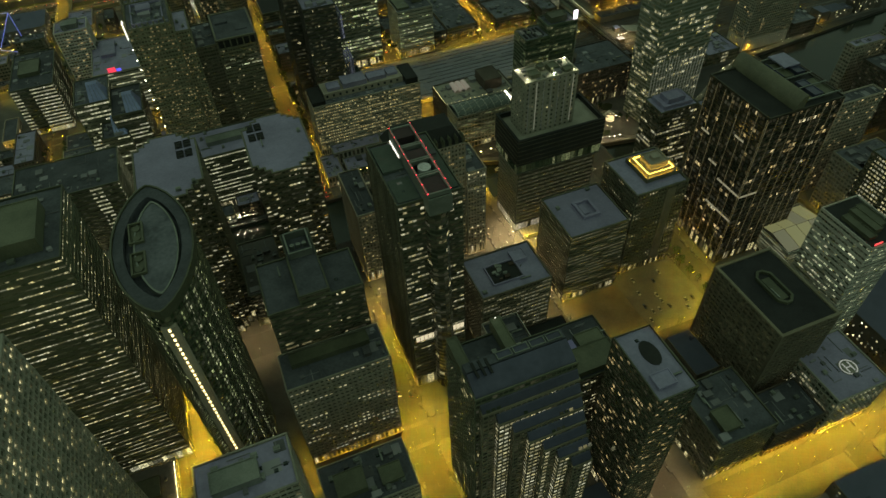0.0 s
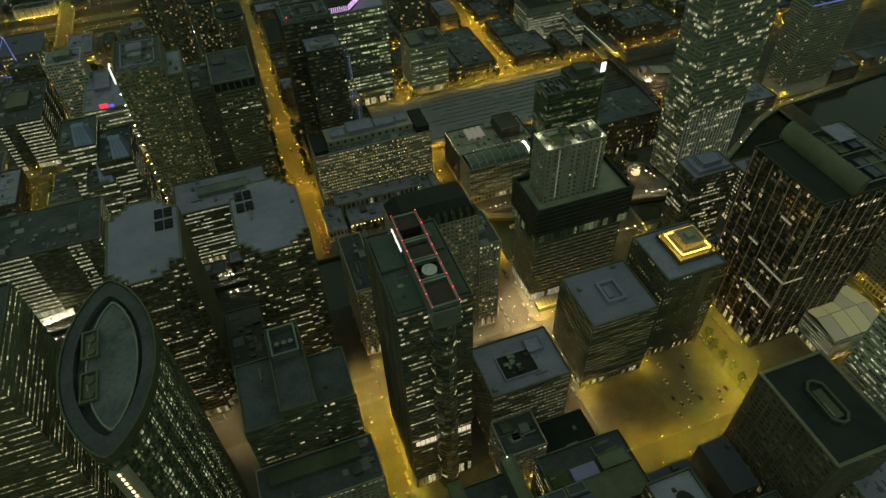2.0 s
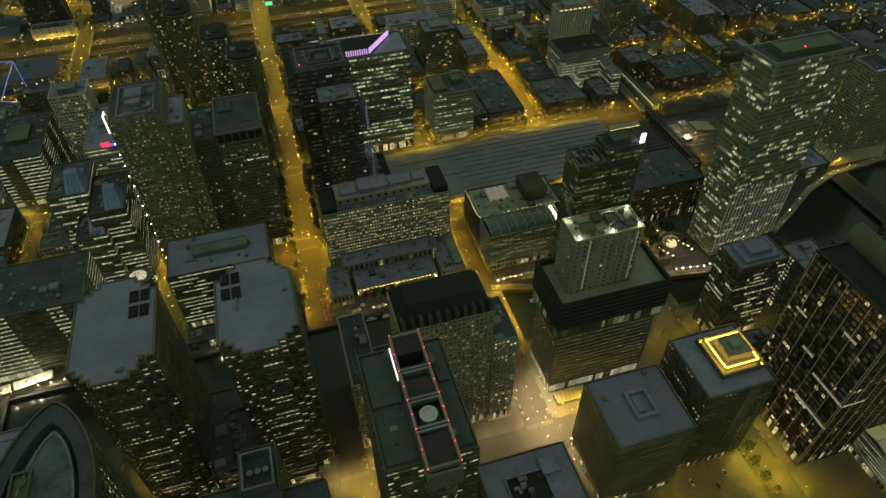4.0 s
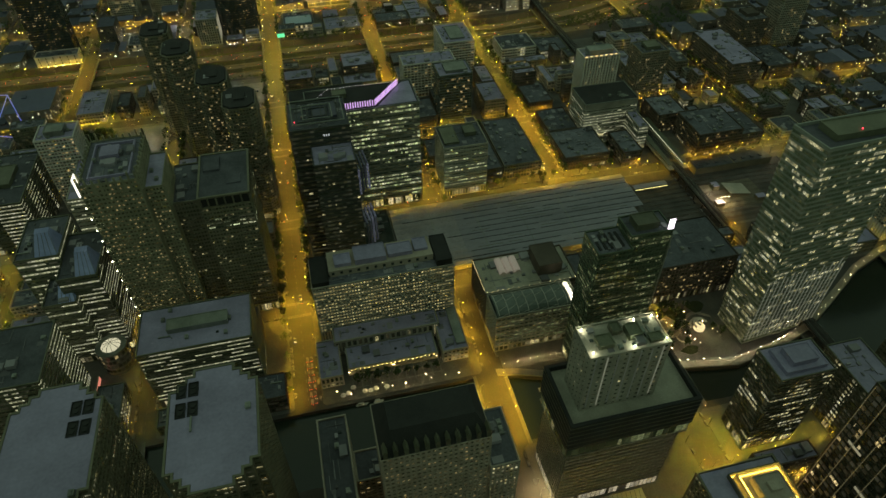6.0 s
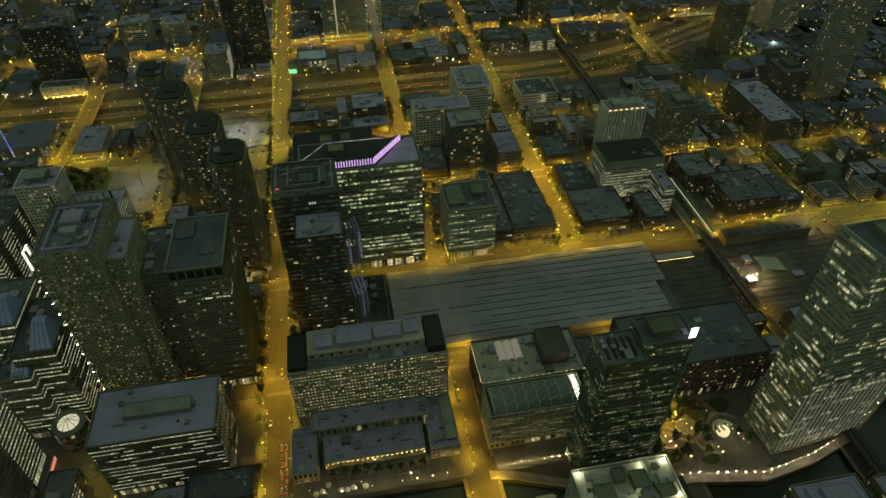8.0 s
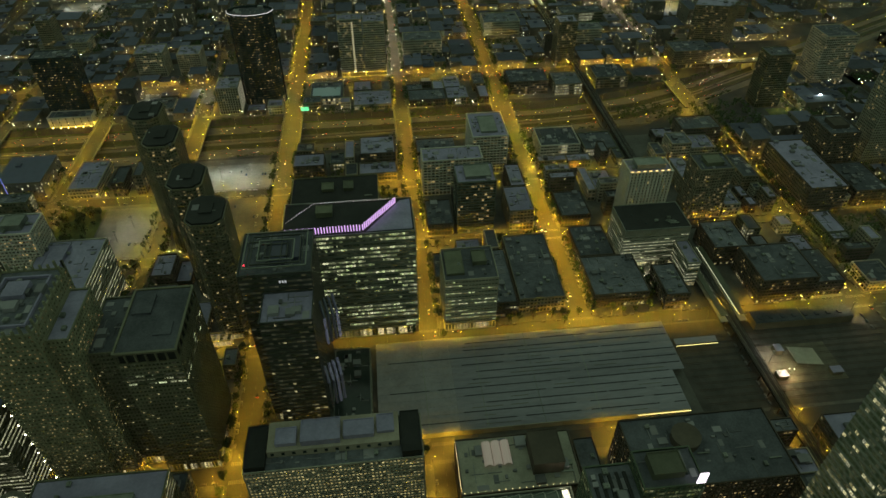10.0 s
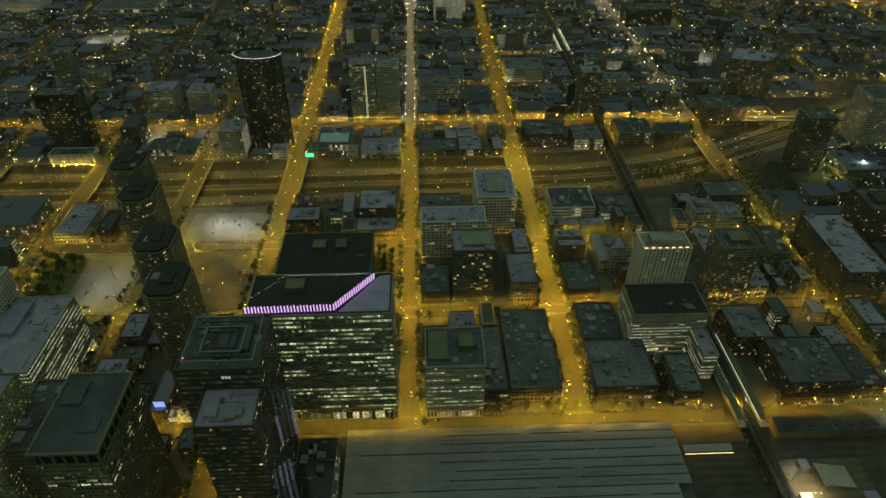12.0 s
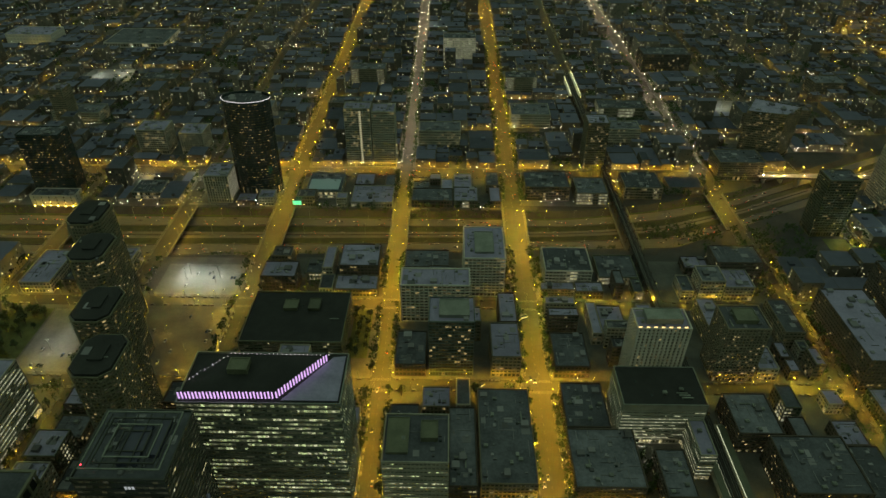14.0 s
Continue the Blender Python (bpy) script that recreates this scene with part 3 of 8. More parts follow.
lens = lens_outline(-51, 258, 19, 46, 14)
b = building("lens_tower", "tall lens-shaped glass tower with curved dark roof deck", lens, 174, DARKMETAL, W_LENS, 3.7, 2.0, (0.3, 0.45), (0.6, 0.3), ROOFDARK, 9, kit=0, parapet=5.5, plain=True)
lp = [(x + 51, y - 258) for x, y in lens]
c0 = (sum(p[0] for p in lens) / len(lens), sum(p[1] for p in lens) / len(lens))
inner = [(x * 0.72, y * 0.8) for x, y in lp]
s = Soup()
s.ring([(x * 0.97, y * 0.985) for x, y in lp], inner, 174.2, 178.6)
part("roof_deck", s, ROOFDARK, b)
s = Soup()
s.prism([(x * 0.52 + 1.5, y * 0.72 - 1) for x, y in lp], 174.2, 177.8)
part("penthouse", s, ROOFMIX, b)
s = Soup()
s.ring([(x * 0.55 + 1.5, y * 0.74 - 1) for x, y in lp], [(x * 0.51 + 1.5, y * 0.71 - 1) for x, y in lp], 174.2, 178.4)
part("penthouse_rim", s, GREYMETAL, b)
for q in (-19, 3):
    s = Soup()
    s.ring(rect(-10.5, -3.5, q, q + 15), rect(-9.7, -4.3, q + 0.8, q + 14.2), 177.6, 179.4)
    s.box(-9.6, -4.4, q + 1, q + 14, 177.7, 178.0)
    s.tube((-7, q + 4, 178), (-7, q + 4, 178.6), 2.0, n=12)
    s.tube((-7, q + 11, 178), (-7, q + 11, 178.6), 2.0, n=12)
    part("cooling_tower", s, DARKMETAL, b)
s = Soup()
s.box(-3.4, 3.4, -47.2, -44.4, 0, 168)
part("prow", s, LIMESTONE, b, "pale stone prow at the tower's pointed end")
for i in range(44):
    s = Soup()
    s.box(-0.45, 0.45, -47.5, -47.2, 166 - i * 3.6, 167.7 - i * 3.6)
    part("prow_light", s, FACADE_LIGHT, b)


def notched(x0, x1, y0, y1, c, k=3):
    """Rectangle whose corners step in like a saw."""
    def corner(ax, ay, bx, by, flip):
        pts = []
        for i in range(k):
            x, y, x2, y2 = ax + (bx - ax) * i / k, ay + (by - ay) * i / k, ax + (bx - ax) * (i + 1) / k, ay + (by - ay) * (i + 1) / k
            pts += [(x, y), (x2, y) if flip else (x, y2)]
        return pts + [(bx, by)]
    return (corner(x1 - c, y0, x1, y0 + c, False) + corner(x1, y1 - c, x1 - c, y1, True)
            + corner(x0 + c, y1, x0, y1 - c, False) + corner(x0, y0 + c, x0 + c, y0, True))


for x0, x1, y0, y1, v in ((-67, -27, 340, 408, -42), (4, 44, 338, 402, 12)):
    b = building("serrated_office_tower", "brown granite office tower with serrated corners and flat pale roof", notched(x0, x1, y0, y1, 11), 140, GRANITE, W_OFFICE,
                 3.8, 2.6, (0.5, 0.7), (1.5, 0.55), ROOFGREY, 8, kit=2, group="twin serrated towers", parapet=0.35)
    cx, cy = b.location.x, b.location.y
    for i in range(2):
        for j in range(2):
            s = Soup()
            px, py = (x1 - 13 + i * 5.5 if v < 0 else x0 + 3 + i * 5.5), y0 + 38 + j * 11
            s.ring(rect(px - cx, px + 4.6 - cx, py - cy, py + 8 - cy), rect(px + .2 - cx, px + 4.4 - cx, py + .2 - cy, py + 7.8 - cy), 140, 140.7)
            s.box(px + .2 - cx, px + 4.4 - cx, py + .2 - cy, py + 7.8 - cy, 140, 140.2)
            s.tube((px + 2.3 - cx, py + 2.5 - cy, 140.1), (px + 2.3 - cx, py + 2.5 - cy, 140.7), 1.3, n=10)
            s.tube((px + 2.3 - cx, py + 5.6 - cy, 140.1), (px + 2.3 - cx, py + 5.6 - cy, 140.7), 1.3, n=10)
            part("roof_fan_well", s, BLACKROOF, b)
b = building("podium", "low stone podium with lit glass hall between the towers", rect(-26, 3, 340, 398), 34, GRANITE, W_DARK, 4.2, 3.4, roof=PAVING, kit=2)
for i in range(6):
    s = Soup()
    s.box(-2, 2, -24 + i * 7, -20 + i * 7, 34.1, 35.2)
    part("skylight", s, CLEARGLASS, b)

b = building("crown_tower", "slim dark glass skyscraper with red-lit roof frame", rect(68, 104, 241, 295), 172, DARKMETAL, W_OFFICE, 3.75, 2.4, (0.22, 0.35), (1.5, 0.3), ROOFDARK, 12, kit=4, single=6)
cx, cy = b.location.x, b.location.y
s = Soup()
s.ring(rect(82 - cx, 95 - cx, 231.5 - cy, 296 - cy), rect(83 - cx, 94 - cx, 232.5 - cy, 295 - cy), 168, 179)
part("crown", s, GREYMETAL, b)
PLATE = surface("reddish_dark_plate", (0.045, 0.03, 0.032), (0.08, 0.05, 0.055), vary=0)
for a, c in ((233.5, 247), (263, 272), (285, 294)):
    s = Soup()
    s.box(83.1 - cx, 93.9 - cx, a - cy, c - cy, 172.2, 180.6)
    part("crown_plate", s, PLATE, b)
s = Soup()
for a, c in ((233, 249), (249.6, 262), (262.6, 276), (276.6, 295)):
    s.ring(rect(82 - cx, 95 - cx, a - cy, c - cy), rect(83 - cx, 94 - cx, a + 1 - cy, c - 1 - cy), 179, 181.5)
part("crown_frame", s, GREYMETAL, b)
for px in (82.2, 94.8):
    for py in (233, 241, 249.5, 256, 262.5, 269, 276.5, 285, 295):
        s = Soup()
        s.octa((px - cx, py - cy, 182.2), 0.3)
        part("red_beacon", s, RED_GLOW, b)
s = Soup()
for px in (82.0, 94.9):
    s.box(px - cx, px + 0.15 - cx, 233 - cy, 295 - cy, 181.6, 181.75)
part("red_light_line", s, glow("red_line", (1.0, 0.04, 0.08), 0.35), b)
s = Soup()
s.tube((88.5 - cx, 255 - cy, 172), (88.5 - cx, 255 - cy, 181.5), 3.6, n=14)
s.tube((88.5 - cx, 255 - cy, 181.5), (88.5 - cx, 255 - cy, 182.6), 2.6, 1.0, n=14)
part("cooling_fan", s, surface("polished_metal", (0.5, 0.5, 0.5), (0.7, 0.7, 0.7), rough=0.3, metal=0.6, vary=0), b, "silver fan dome")
s = Soup()
s.box(81.5 - cx, 82 - cx, 279 - cy, 295 - cy, 172, 173.6)
part("edge_light", s, WHITE_GLOW, b)
for i in range(14):
    s = Soup()
    s.box(66.9 - cx, 67.5 - cx, 242 + i * 4.0 - cy, 242.7 + i * 4.0 - cy, 0, 174)
    part("side_fin", s, TANBRICK, b)
bay = [(82, 240.4), (83, 236), (85.5, 233.4), (88.5, 232.6), (91.5, 233.4), (94, 236), (95, 240.4)]
s = Soup()
s.prism([(x - cx, y - cy) for x, y in bay], 0, 170)
part("bowed_glass_bay", s, CLEARGLASS, b)
for i in range(42):
    s, w = Soup(), Soup()
    zf = 10 + i * 3.8
    for (ax, ay), (ex, ey) in zip(bay, bay[1:]):
        L = math.hypot(ex - ax, ey - ay)
        u = ((ex - ax) / L, (ey - ay) / L)
        s.slab((ax - cx, ay - cy), u, (u[1], -u[0]), 0, L, 0, 0.12, zf, zf + 1.3)
        w.slab((ax - cx, ay - cy), u, (u[1], -u[0]), 0.1, L - 0.1, 0.02, 0.06, zf + 1.35, zf + 3.7)
    band = tagged(part("bay_spandrel", s, DARKMETAL, b), kind="stuff")
    tagged(part("bay_window_band", w, W_DARK, band), kind="stuff")
for i in range(12):
    s = Soup()
    s.box(70 + i * 2.8 - cx, 72.4 + i * 2.8 - cx, 240.2 - cy, 240.5 - cy, 53, 57.5)
    part("lit_lounge_window", s, glow("lounge_light", (1.0, 0.86, 0.55), 0.75) if i == 0 else bpy.data.materials["lounge_light"], b, "bright lounge window")
s = Soup()
s.box(96 - cx, 103 - cx, 243 - cy, 292 - cy, 172.1, 173.0)
s.box(69 - cx, 81 - cx, 243 - cy, 262 - cy, 172.1, 172.6)
s.box(69 - cx, 81 - cx, 268 - cy, 291 - cy, 172.1, 174)
part("side_roof", s, surface("green_grey_roof", (0.055, 0.075, 0.062), (0.10, 0.125, 0.105), vary=0), b)

b = building("dark_corner_block", "dark mid-rise office block with cluttered roof", rect(208, 248, 108, 150), 44, GRANITE, W_DARK, 3.8, 3.2, roof=ROOFDARK, kit=8, house=((214, 226, 114, 128, 4),))
b = building("dark_corner_block", "low dark block beside the helipad roof", rect(252, 290, 107, 134), 28, REDBRICK, W_DARK, 3.8, 3.2, roof=ROOFDARK, kit=6)
b = building("opera_tower", "limestone tower with steep dark mansard roof", rect(96, 150, 347, 378), 116, LIMESTONE, W_DOTS, 3.8, 2.7, (1.2, 0.6), (1.3, 0.3), ROOFDARK, 10, kit=0, parapet=0.15)
s = Soup()
s.hexa([(-27.3, -15.8, 116), (27.3, -15.8, 116), (27.3, 15.8, 116), (-27.3, 15.8, 116)], [(-21, -8, 128), (21, -8, 128), (21, 8, 128), (-21, 8, 128)])
part("mansard", s, BLACKROOF, b)
for i in range(11):
    s = Soup()
    s.box(-26 + i * 5.1, -23.9 + i * 5.1, -16.0, -13, 116.5, 121)
    s.hexa([(-26.2 + i * 5.1, -16.1, 121), (-23.7 + i * 5.1, -16.1, 121), (-23.7 + i * 5.1, -11, 121), (-26.2 + i * 5.1, -11, 121)], [(-25 + i * 5.1, -16.0, 123), (-24.9 + i * 5.1, -16.0, 123), (-24.9 + i * 5.1, -10.5, 123), (-25 + i * 5.1, -10.5, 123)])
    part("dormer", s, DARKMETAL, b)
building("opera_wing", "limestone side wing beside the mansard tower", rect(65, 81, 350, 404), 72, LIMESTONE, W_DOTS, 3.8, 2.7, (1.2, 0.5), (1.3, 0.3), ROOFDARK, 10, kit=4)
building("opera_wing", "narrow limestone wing stepping down to the river", rect(151, 166, 345, 378), 88, LIMESTONE, W_PUNCH, 3.8, 2.7, (1.2, 0.5), (1.3, 0.3), ROOFDARK, 10, kit=3)
building("opera_hall", "lower limestone hall behind the tower", rect(82, 150, 379, 398), 40, LIMESTONE, W_DOTS, 4.2, 3.4, (1.4, 0.5), (1.4, 0.3), ROOFDARK, 8, kit=6)

for px0, px1, py0, py1, hh in ((-11, 7, 240, 279, 122), (7.5, 24, 241, 292, 128), (24.5, 43, 242, 272, 122)):
    b = building("dark_slab_tower", "dark office slab with flat greenish roof", rect(px0, px1, py0, py1), hh, DARKMETAL, W_DARK, 3.8, 2.8, (0.3, 0.3), (1.5, 0.3), ROOFDARK, 8, kit=1, group="dark slab cluster")
    if hh > 125:
        s = Soup()
        s.ring(rect(-7, 7, 4, 22), rect(-6, 6, 5, 21), hh, hh + 5)
        for q in range(3):
            s.tube((-3.5 + q * 3.5, 13, hh), (-3.5 + q * 3.5, 13, hh + 2.5), 1.4, n=10)
        part("cooling_well", s, GREYMETAL, b)
building("stone_office_block", "older stone office block with regular punched windows", rect(-14, 46, 213, 238), 88, CONCRETE, W_OFFICE, 3.7, 3.0, (1.3, 0.4), (1.5, 0.4), ROOFDARK, 8, kit=6, house=((-8, 38, 226, 234, 4),))
building("plain_tower", "square tower with cluttered flat grey roof", rect(-57, -16, 136, 160), 134, CONCRETE, W_DARK, 3.8, 3.0, roof=ROOFGREY, kit=10, house=((-50, -30, 142, 152, 5),))
building("mid_block", "office block with equipment-covered roof", rect(-11, 38, 148, 177), 60, CONCRETE, W_OFFICE, 3.8, 3.0, roof=ROOFDARK, kit=14, house=((-4, 12, 155, 168, 5), (20, 32, 154, 164, 3)))

b = building("stepped_glass_tower", "dark glass tower with ridged roof and stepped terraces", rect(67, 119, 139, 156), 140, DARKMETAL, W_DARK, 3.9, 2.8, (0.25, 0.3), (0.9, 0.3), ROOFDARK, 10, kit=0)
s = Soup()
s.hexa([(-25.6, -8.2, 140), (25.6, -8.2, 140), (25.6, 3.0, 140), (-25.6, 3.0, 140)], [(-25.6, -5.5, 142.2), (25.6, -5.5, 142.2), (25.6, 2.6, 145.5), (-25.6, 2.6, 145.5)])
part("glass_ridge", s, BLUEROOF, b)
s = Soup()
s.box(-25.6, 25.6, 3.2, 8.2, 140, 145.8)
part("front_ridge", s, ROOFDARK, b)
for i in range(4):
    s = Soup()
    s.ring(rect(-9.4 + i * 8.6, -1.6 + i * 8.6, 3.6, 7.9), rect(-8.9 + i * 8.6, -2.1 + i * 8.6, 4.1, 7.4), 145.8, 146.8)
    curb = part("skylight", s, GREYMETAL, b)
    s = Soup()
    s.box(-8.9 + i * 8.6, -2.1 + i * 8.6, 4.1, 7.4, 145.9, 146.3)
    part("skylight_pane", s, BLUEROOF, curb)
for i in range(3):
    s = Soup()
    s.box(-22 + i * 3.4, -20.8 + i * 3.4, -1.5, 7, 145.85, 146.7)
    part("roof_vent", s, BLACKROOF, b)
b = building("stepped_glass_tower", "rear section of the stepped tower with sunken roof court", rect(67, 98, 156.6, 175), 132, DARKMETAL, W_DARK, 3.9, 2.8, (0.25, 0.3), (0.9, 0.3), ROOFDARK, 10, kit=3)
for x0, x1, y0, y1, z1 in ((-15.3, -10.2, -9.1, 9.1, 141), (9.5, 14.8, -9.1, 12.5, 140)):
    part("roof_ridge", penthouse(x0, x1, y0, y1, 131.5, z1), DARKMETAL, b)
for y0 in (-7.5, -5):
    s = Soup()
    s.box(-8, 7, y0, y0 + 1.2, 132.1, 133.8)
    part("cooling_bank", s, GREYMETAL, b)
s = Soup()
s.octa((12, 11.6, 141.2), 0.5)
part("roof_lamp", s, WHITE_GLOW, b, "bright white roof lamp")
for i in range(7):
    w0, hh, y1 = 69 + i * 6.6, 131 - i * 7, 138.6 - i * 3.6
    st = building("stepped_terrace", "tan and blue glass terrace block stepping down from the tower", rect(w0, 119, y1 - 3.5, y1), hh, TANBRICK, W_OFFICE, 3.9, 2.8, (0.5, 0.3), (1.2, 0.3), CLEARGLASS, 10, kit=0, group="stepped terraces", plain=True)
    w2 = (119 - w0) / 2
    s = Soup()
    s.hexa([(-w2, -1.75, hh), (w2, -1.75, hh), (w2, 1.75, hh), (-w2, 1.75, hh)], [(-w2, 1.0, hh + 4.6), (w2, 1.0, hh + 4.6), (w2, 1.75, hh + 5), (-w2, 1.75, hh + 5)])
    part("sloped_glazing", s, BLUEROOF, st)
    s = Soup()
    for k in range(3 if i in (0, 2, 3, 5) else 1):
        a = -w2 + 2 + k * 2.6 + (i * 11) % 23
        s.hexa([(a, -1.7, hh + 0.7), (a + 1.9, -1.7, hh + 0.7), (a + 1.9, -0.9, hh + 0.7), (a, -0.9, hh + 0.7)], [(a, -0.9, hh + 2.2), (a + 1.9, -0.9, hh + 2.2), (a + 1.9, -0.3, hh + 2.2), (a, -0.3, hh + 2.2)])
    tagged(part("lit_glazing", s, W_RIBBON, st), kind="stuff")
b = building("braced_annex", "dark mid-rise annex with cross-braced front and roof terrace", rect(123, 171, 160, 198), 80, DARKMETAL, W_OFFICE, 3.9, 2.6, (0.3, 0.3), (1.4, 0.3), ROOFDARK, 8, kit=2, house=((128, 168, 162, 178, 4.5), (152, 168, 180, 188, 2)))
for i in range(9):
    for sd in (-1, 1):
        s = Soup()
        s.tube((-22.5 + i * 5.0 - sd * 2.5, -19.6, 20), (-22.5 + i * 5.0 + sd * 2.5 + (2.5 if i == 0 else 0), -19.6, 79), 0.35, n=4)
        part("brace", s, TANBRICK, b)
s = Soup()
s.box(-22.6, -13, 1, 9, 80.1, 80.7)
part("terrace_lawn", s, GRASS, b)
s = Soup()
s.box(-11, 3, 0.5, 7.5, 80.1, 81.2)
part("lilac_roof_panel", s, surface("lilac_roof_panel", (0.26, 0.24, 0.5), (0.34, 0.31, 0.62), vary=0), b)
building("pale_parapet_block", "small pale block with high parapet and sunken roof", rect(119, 145, 222, 246), 38, PRECAST, W_DARK, 3.8, 3.0, (0.8, 0.3), (1.4, 0.3), ROOFDARK, 6, kit=5, parapet=2.2, house=((123, 130, 236, 243, 3),))
building("dark_low_block", "low flat dark-roofed block beside the vacant lot", rect(149, 184, 214, 247), 15, REDBRICK, W_DARK, 3.8, 3.0, (0.8, 0.3), (1.4, 0.3), BLACKROOF, 5, kit=3)
building("blue_roof_tower", "slender dark tower with pale blue metal roof", rect(147, 168, 111, 150), 130, DARKMETAL, W_HOME, 3.6, 2.6, (0.3, 0.3), (1.1, 0.3), ROOFBLUE, 8, kit=2, house=((150, 160, 116, 124, 2),))
s = Soup()
s.prism([(1 + 4.5 * math.cos(i * 0.3927), 5 + 7.5 * math.sin(i * 0.3927)) for i in range(16)], 130, 130.5)
part("roof_opening", s, BLACKROOF, bpy.context.scene.objects["blue_roof_tower"])
b = building("leaning_office_tower", "very tall dark office tower with horizontal lit bands", rect(-150, -87.5, 252, 306), 190, DARKMETAL, W_SPARSE, 3.9, 3.0, (0.2, 0.25), (2.3, 0.35), ROOFDARK, 9, kit=8, house=((-135, -95, 260, 290, 8),), shop=False)
b = building("podium", "broad low stone podium with skylights and lit edges", rect(-142, -98, 200, 249), 6, CONCRETE, W_SHOP, 5, 3.2, roof=LOT, base=2, kit=4, house=((-128, -108, 226, 240, 2.5), (-124, -110, 206, 216, 2)))
for q in range(10):
    s = Soup()
    s.box(21.4, 21.7, -23 + q * 4.7, -20 + q * 4.7, 6.4, 6.9)
    part("edge_lamp", s, glow("podium_edge_lamp", (1.0, 0.80, 0.40), 9, True) if q == 0 else bpy.data.materials["podium_edge_lamp"], b, "warm light along the podium edge")
building("gridded_tower", "pale gridded tower with stepped windows", rect(-152, -100, 138, 197), 206, CONCRETE, W_GRID, 3.9, 3.4, (0.9, 0.8), (1.1, 0.5), ROOFDARK, 10, kit=4)

building("low_grey_roof_block", "mid-rise block with pale grey roof and sunken plant area", rect(121, 172, 249, 286), 62, TANBRICK, W_RIBBON, 3.8, 2.8, (0.5, 0.4), (1.5, 0.5), ROOFBLUE, 7, kit=3, house=((154, 164, 270, 280, 2.5),))
b = bpy.context.scene.objects["low_grey_roof_block"]
s = Soup()
s.ring(rect(-14, 9, -11, 7), rect(-13.2, 8.2, -10.2, 6.2), 62, 63.4)
part("well_curb", s, ROOFGREY, b)
s = Soup()
s.box(-13.2, 8.2, -10.2, 6.2, 62.1, 62.2)
part("well_floor", s, BLACKROOF, b)
rr = random.Random(4)
for k in range(12):
    s = Soup()
    px, py = rr.uniform(-12, 5), rr.uniform(-9, 4)
    s.box(px, px + rr.uniform(1.5, 4), py, py + rr.uniform(1, 3), 62.2, 63 + rr.random() * 1.6)
    part("plant_box", s, GREYMETAL if k % 3 else RUST, b)
b = building("square_grey_tower", "square tan office tower with plain blue-grey roof", rect(198, 245, 269, 313), 70, GRANITE, W_RIBBON, 3.3, 3.0, (0.25, 0.3), (1.6, 0.5), ROOFGREY, 7, kit=2)
s = Soup()
s.ring(rect(-6, 8, -9, 9), rect(-4, 6, -7, 7), 70, 72.5)
s.box(-3, 1, -5, 5, 70, 71.5)
part("plant_screen", s, ROOFGREY, b)
b = building("gold_crown_tower", "vertical-ribbed tower with gold floodlit rooftop", rect(254, 297, 276, 318), 84, GRANITE, W_OFFICE, 3.7, 2.6, (0.8, 0.8), (1.2, 0.3), ROOFBLUE, 8, kit=1)
s = Soup()
s.ring(rect(-5, 19, -9, 14), rect(-4.6, 18.6, -8.6, 13.6), 84.2, 89)
s.box(-4.6, 18.6, -8.6, 13.6, 84.2, 87.9)
s.ring(rect(-0.5, 14.5, -4.5, 9.5), rect(0, 14, -4, 9), 87.9, 93.5)
s.box(0, 14, -4, 9, 87.9, 92.6)
s.box(4, 10, 0, 5, 92.6, 95)
for px, py in ((-5, -9), (19, -9), (19, 14), (-5, 14)):
    s.tube((px, py, 84), (px, py, 91), 0.6, 0.2, n=6)
part("stepped_crown", s, LIMESTONE, b, "stepped stone crown")
for ra, z in ((rect(-7.2, 20.4, -11.2, 15.2), 84.4), (rect(-3.9, 17.9, -7.9, 12.9), 88.1)):
    s = Soup()
    s.ring(ra, offset_poly(ra, 0.3), z, z + 0.25)
    part("crown_lamp_strip", s, GOLD_GLOW, b, "gold light strip round the crown")
s = Soup()
s.ring(rect(-8, 21.2, -12, 16), rect(-7.4, 20.6, -11.4, 15.4), 84.2, 87.5)
part("crown_parapet", s, GRANITE, b)
s = Soup()
s.box(-15, -2, -21.3, -20.5, 8, 80)
s.box(4, 12, -22.2, -20.5, 8, 82)
part("stone_spine", s, TANBRICK, b)

b = building("dark_hat_building", "broad glass building with big dark overhanging roof hat", rect(199, 268, 354, 389), 66, DARKMETAL, W_WARMGLASS, 4.0, 3.0, (0.18, 0.2), (1.3, 0.3), PRECAST, 9, kit=0, shop=W_LOBBY)
TAKEN.append((192, 276, 338, 396))
cx, cy = b.location.x, b.location.y
hat = rect(196 - cx, 271 - cx, 351 - cy, 391 - cy)
s = Soup()
s.prism(hat, 66, 67)
part("soffit", s, GREYMETAL, b)
s = Soup()
s.prism(offset_poly(hat, 0.8), 67, 75)
part("band_wall", s, DARKMETAL, b)
for i in range(19):
    s = Soup()
    s.box(196.3 + i * 3.93 - cx, 199.8 + i * 3.93 - cx, 351.1 - cy, 351.4 - cy, 67.3, 74.6)
    part("band_window", s, W_GLASSY, b)
for i in range(9):
    s = Soup()
    s.box(196.1 - cx, 196.4 - cx, 351.8 + i * 4.3 - cy, 355.6 + i * 4.3 - cy, 67.3, 74.6)
    part("band_window", s, W_GLASSY, b)
s = Soup()
s.ring(offset_poly(hat, -0.4), offset_poly(hat, 1.6), 75, 99)
part("roof_hat", s, BLACKROOF, b, "dark louvred roof screen")
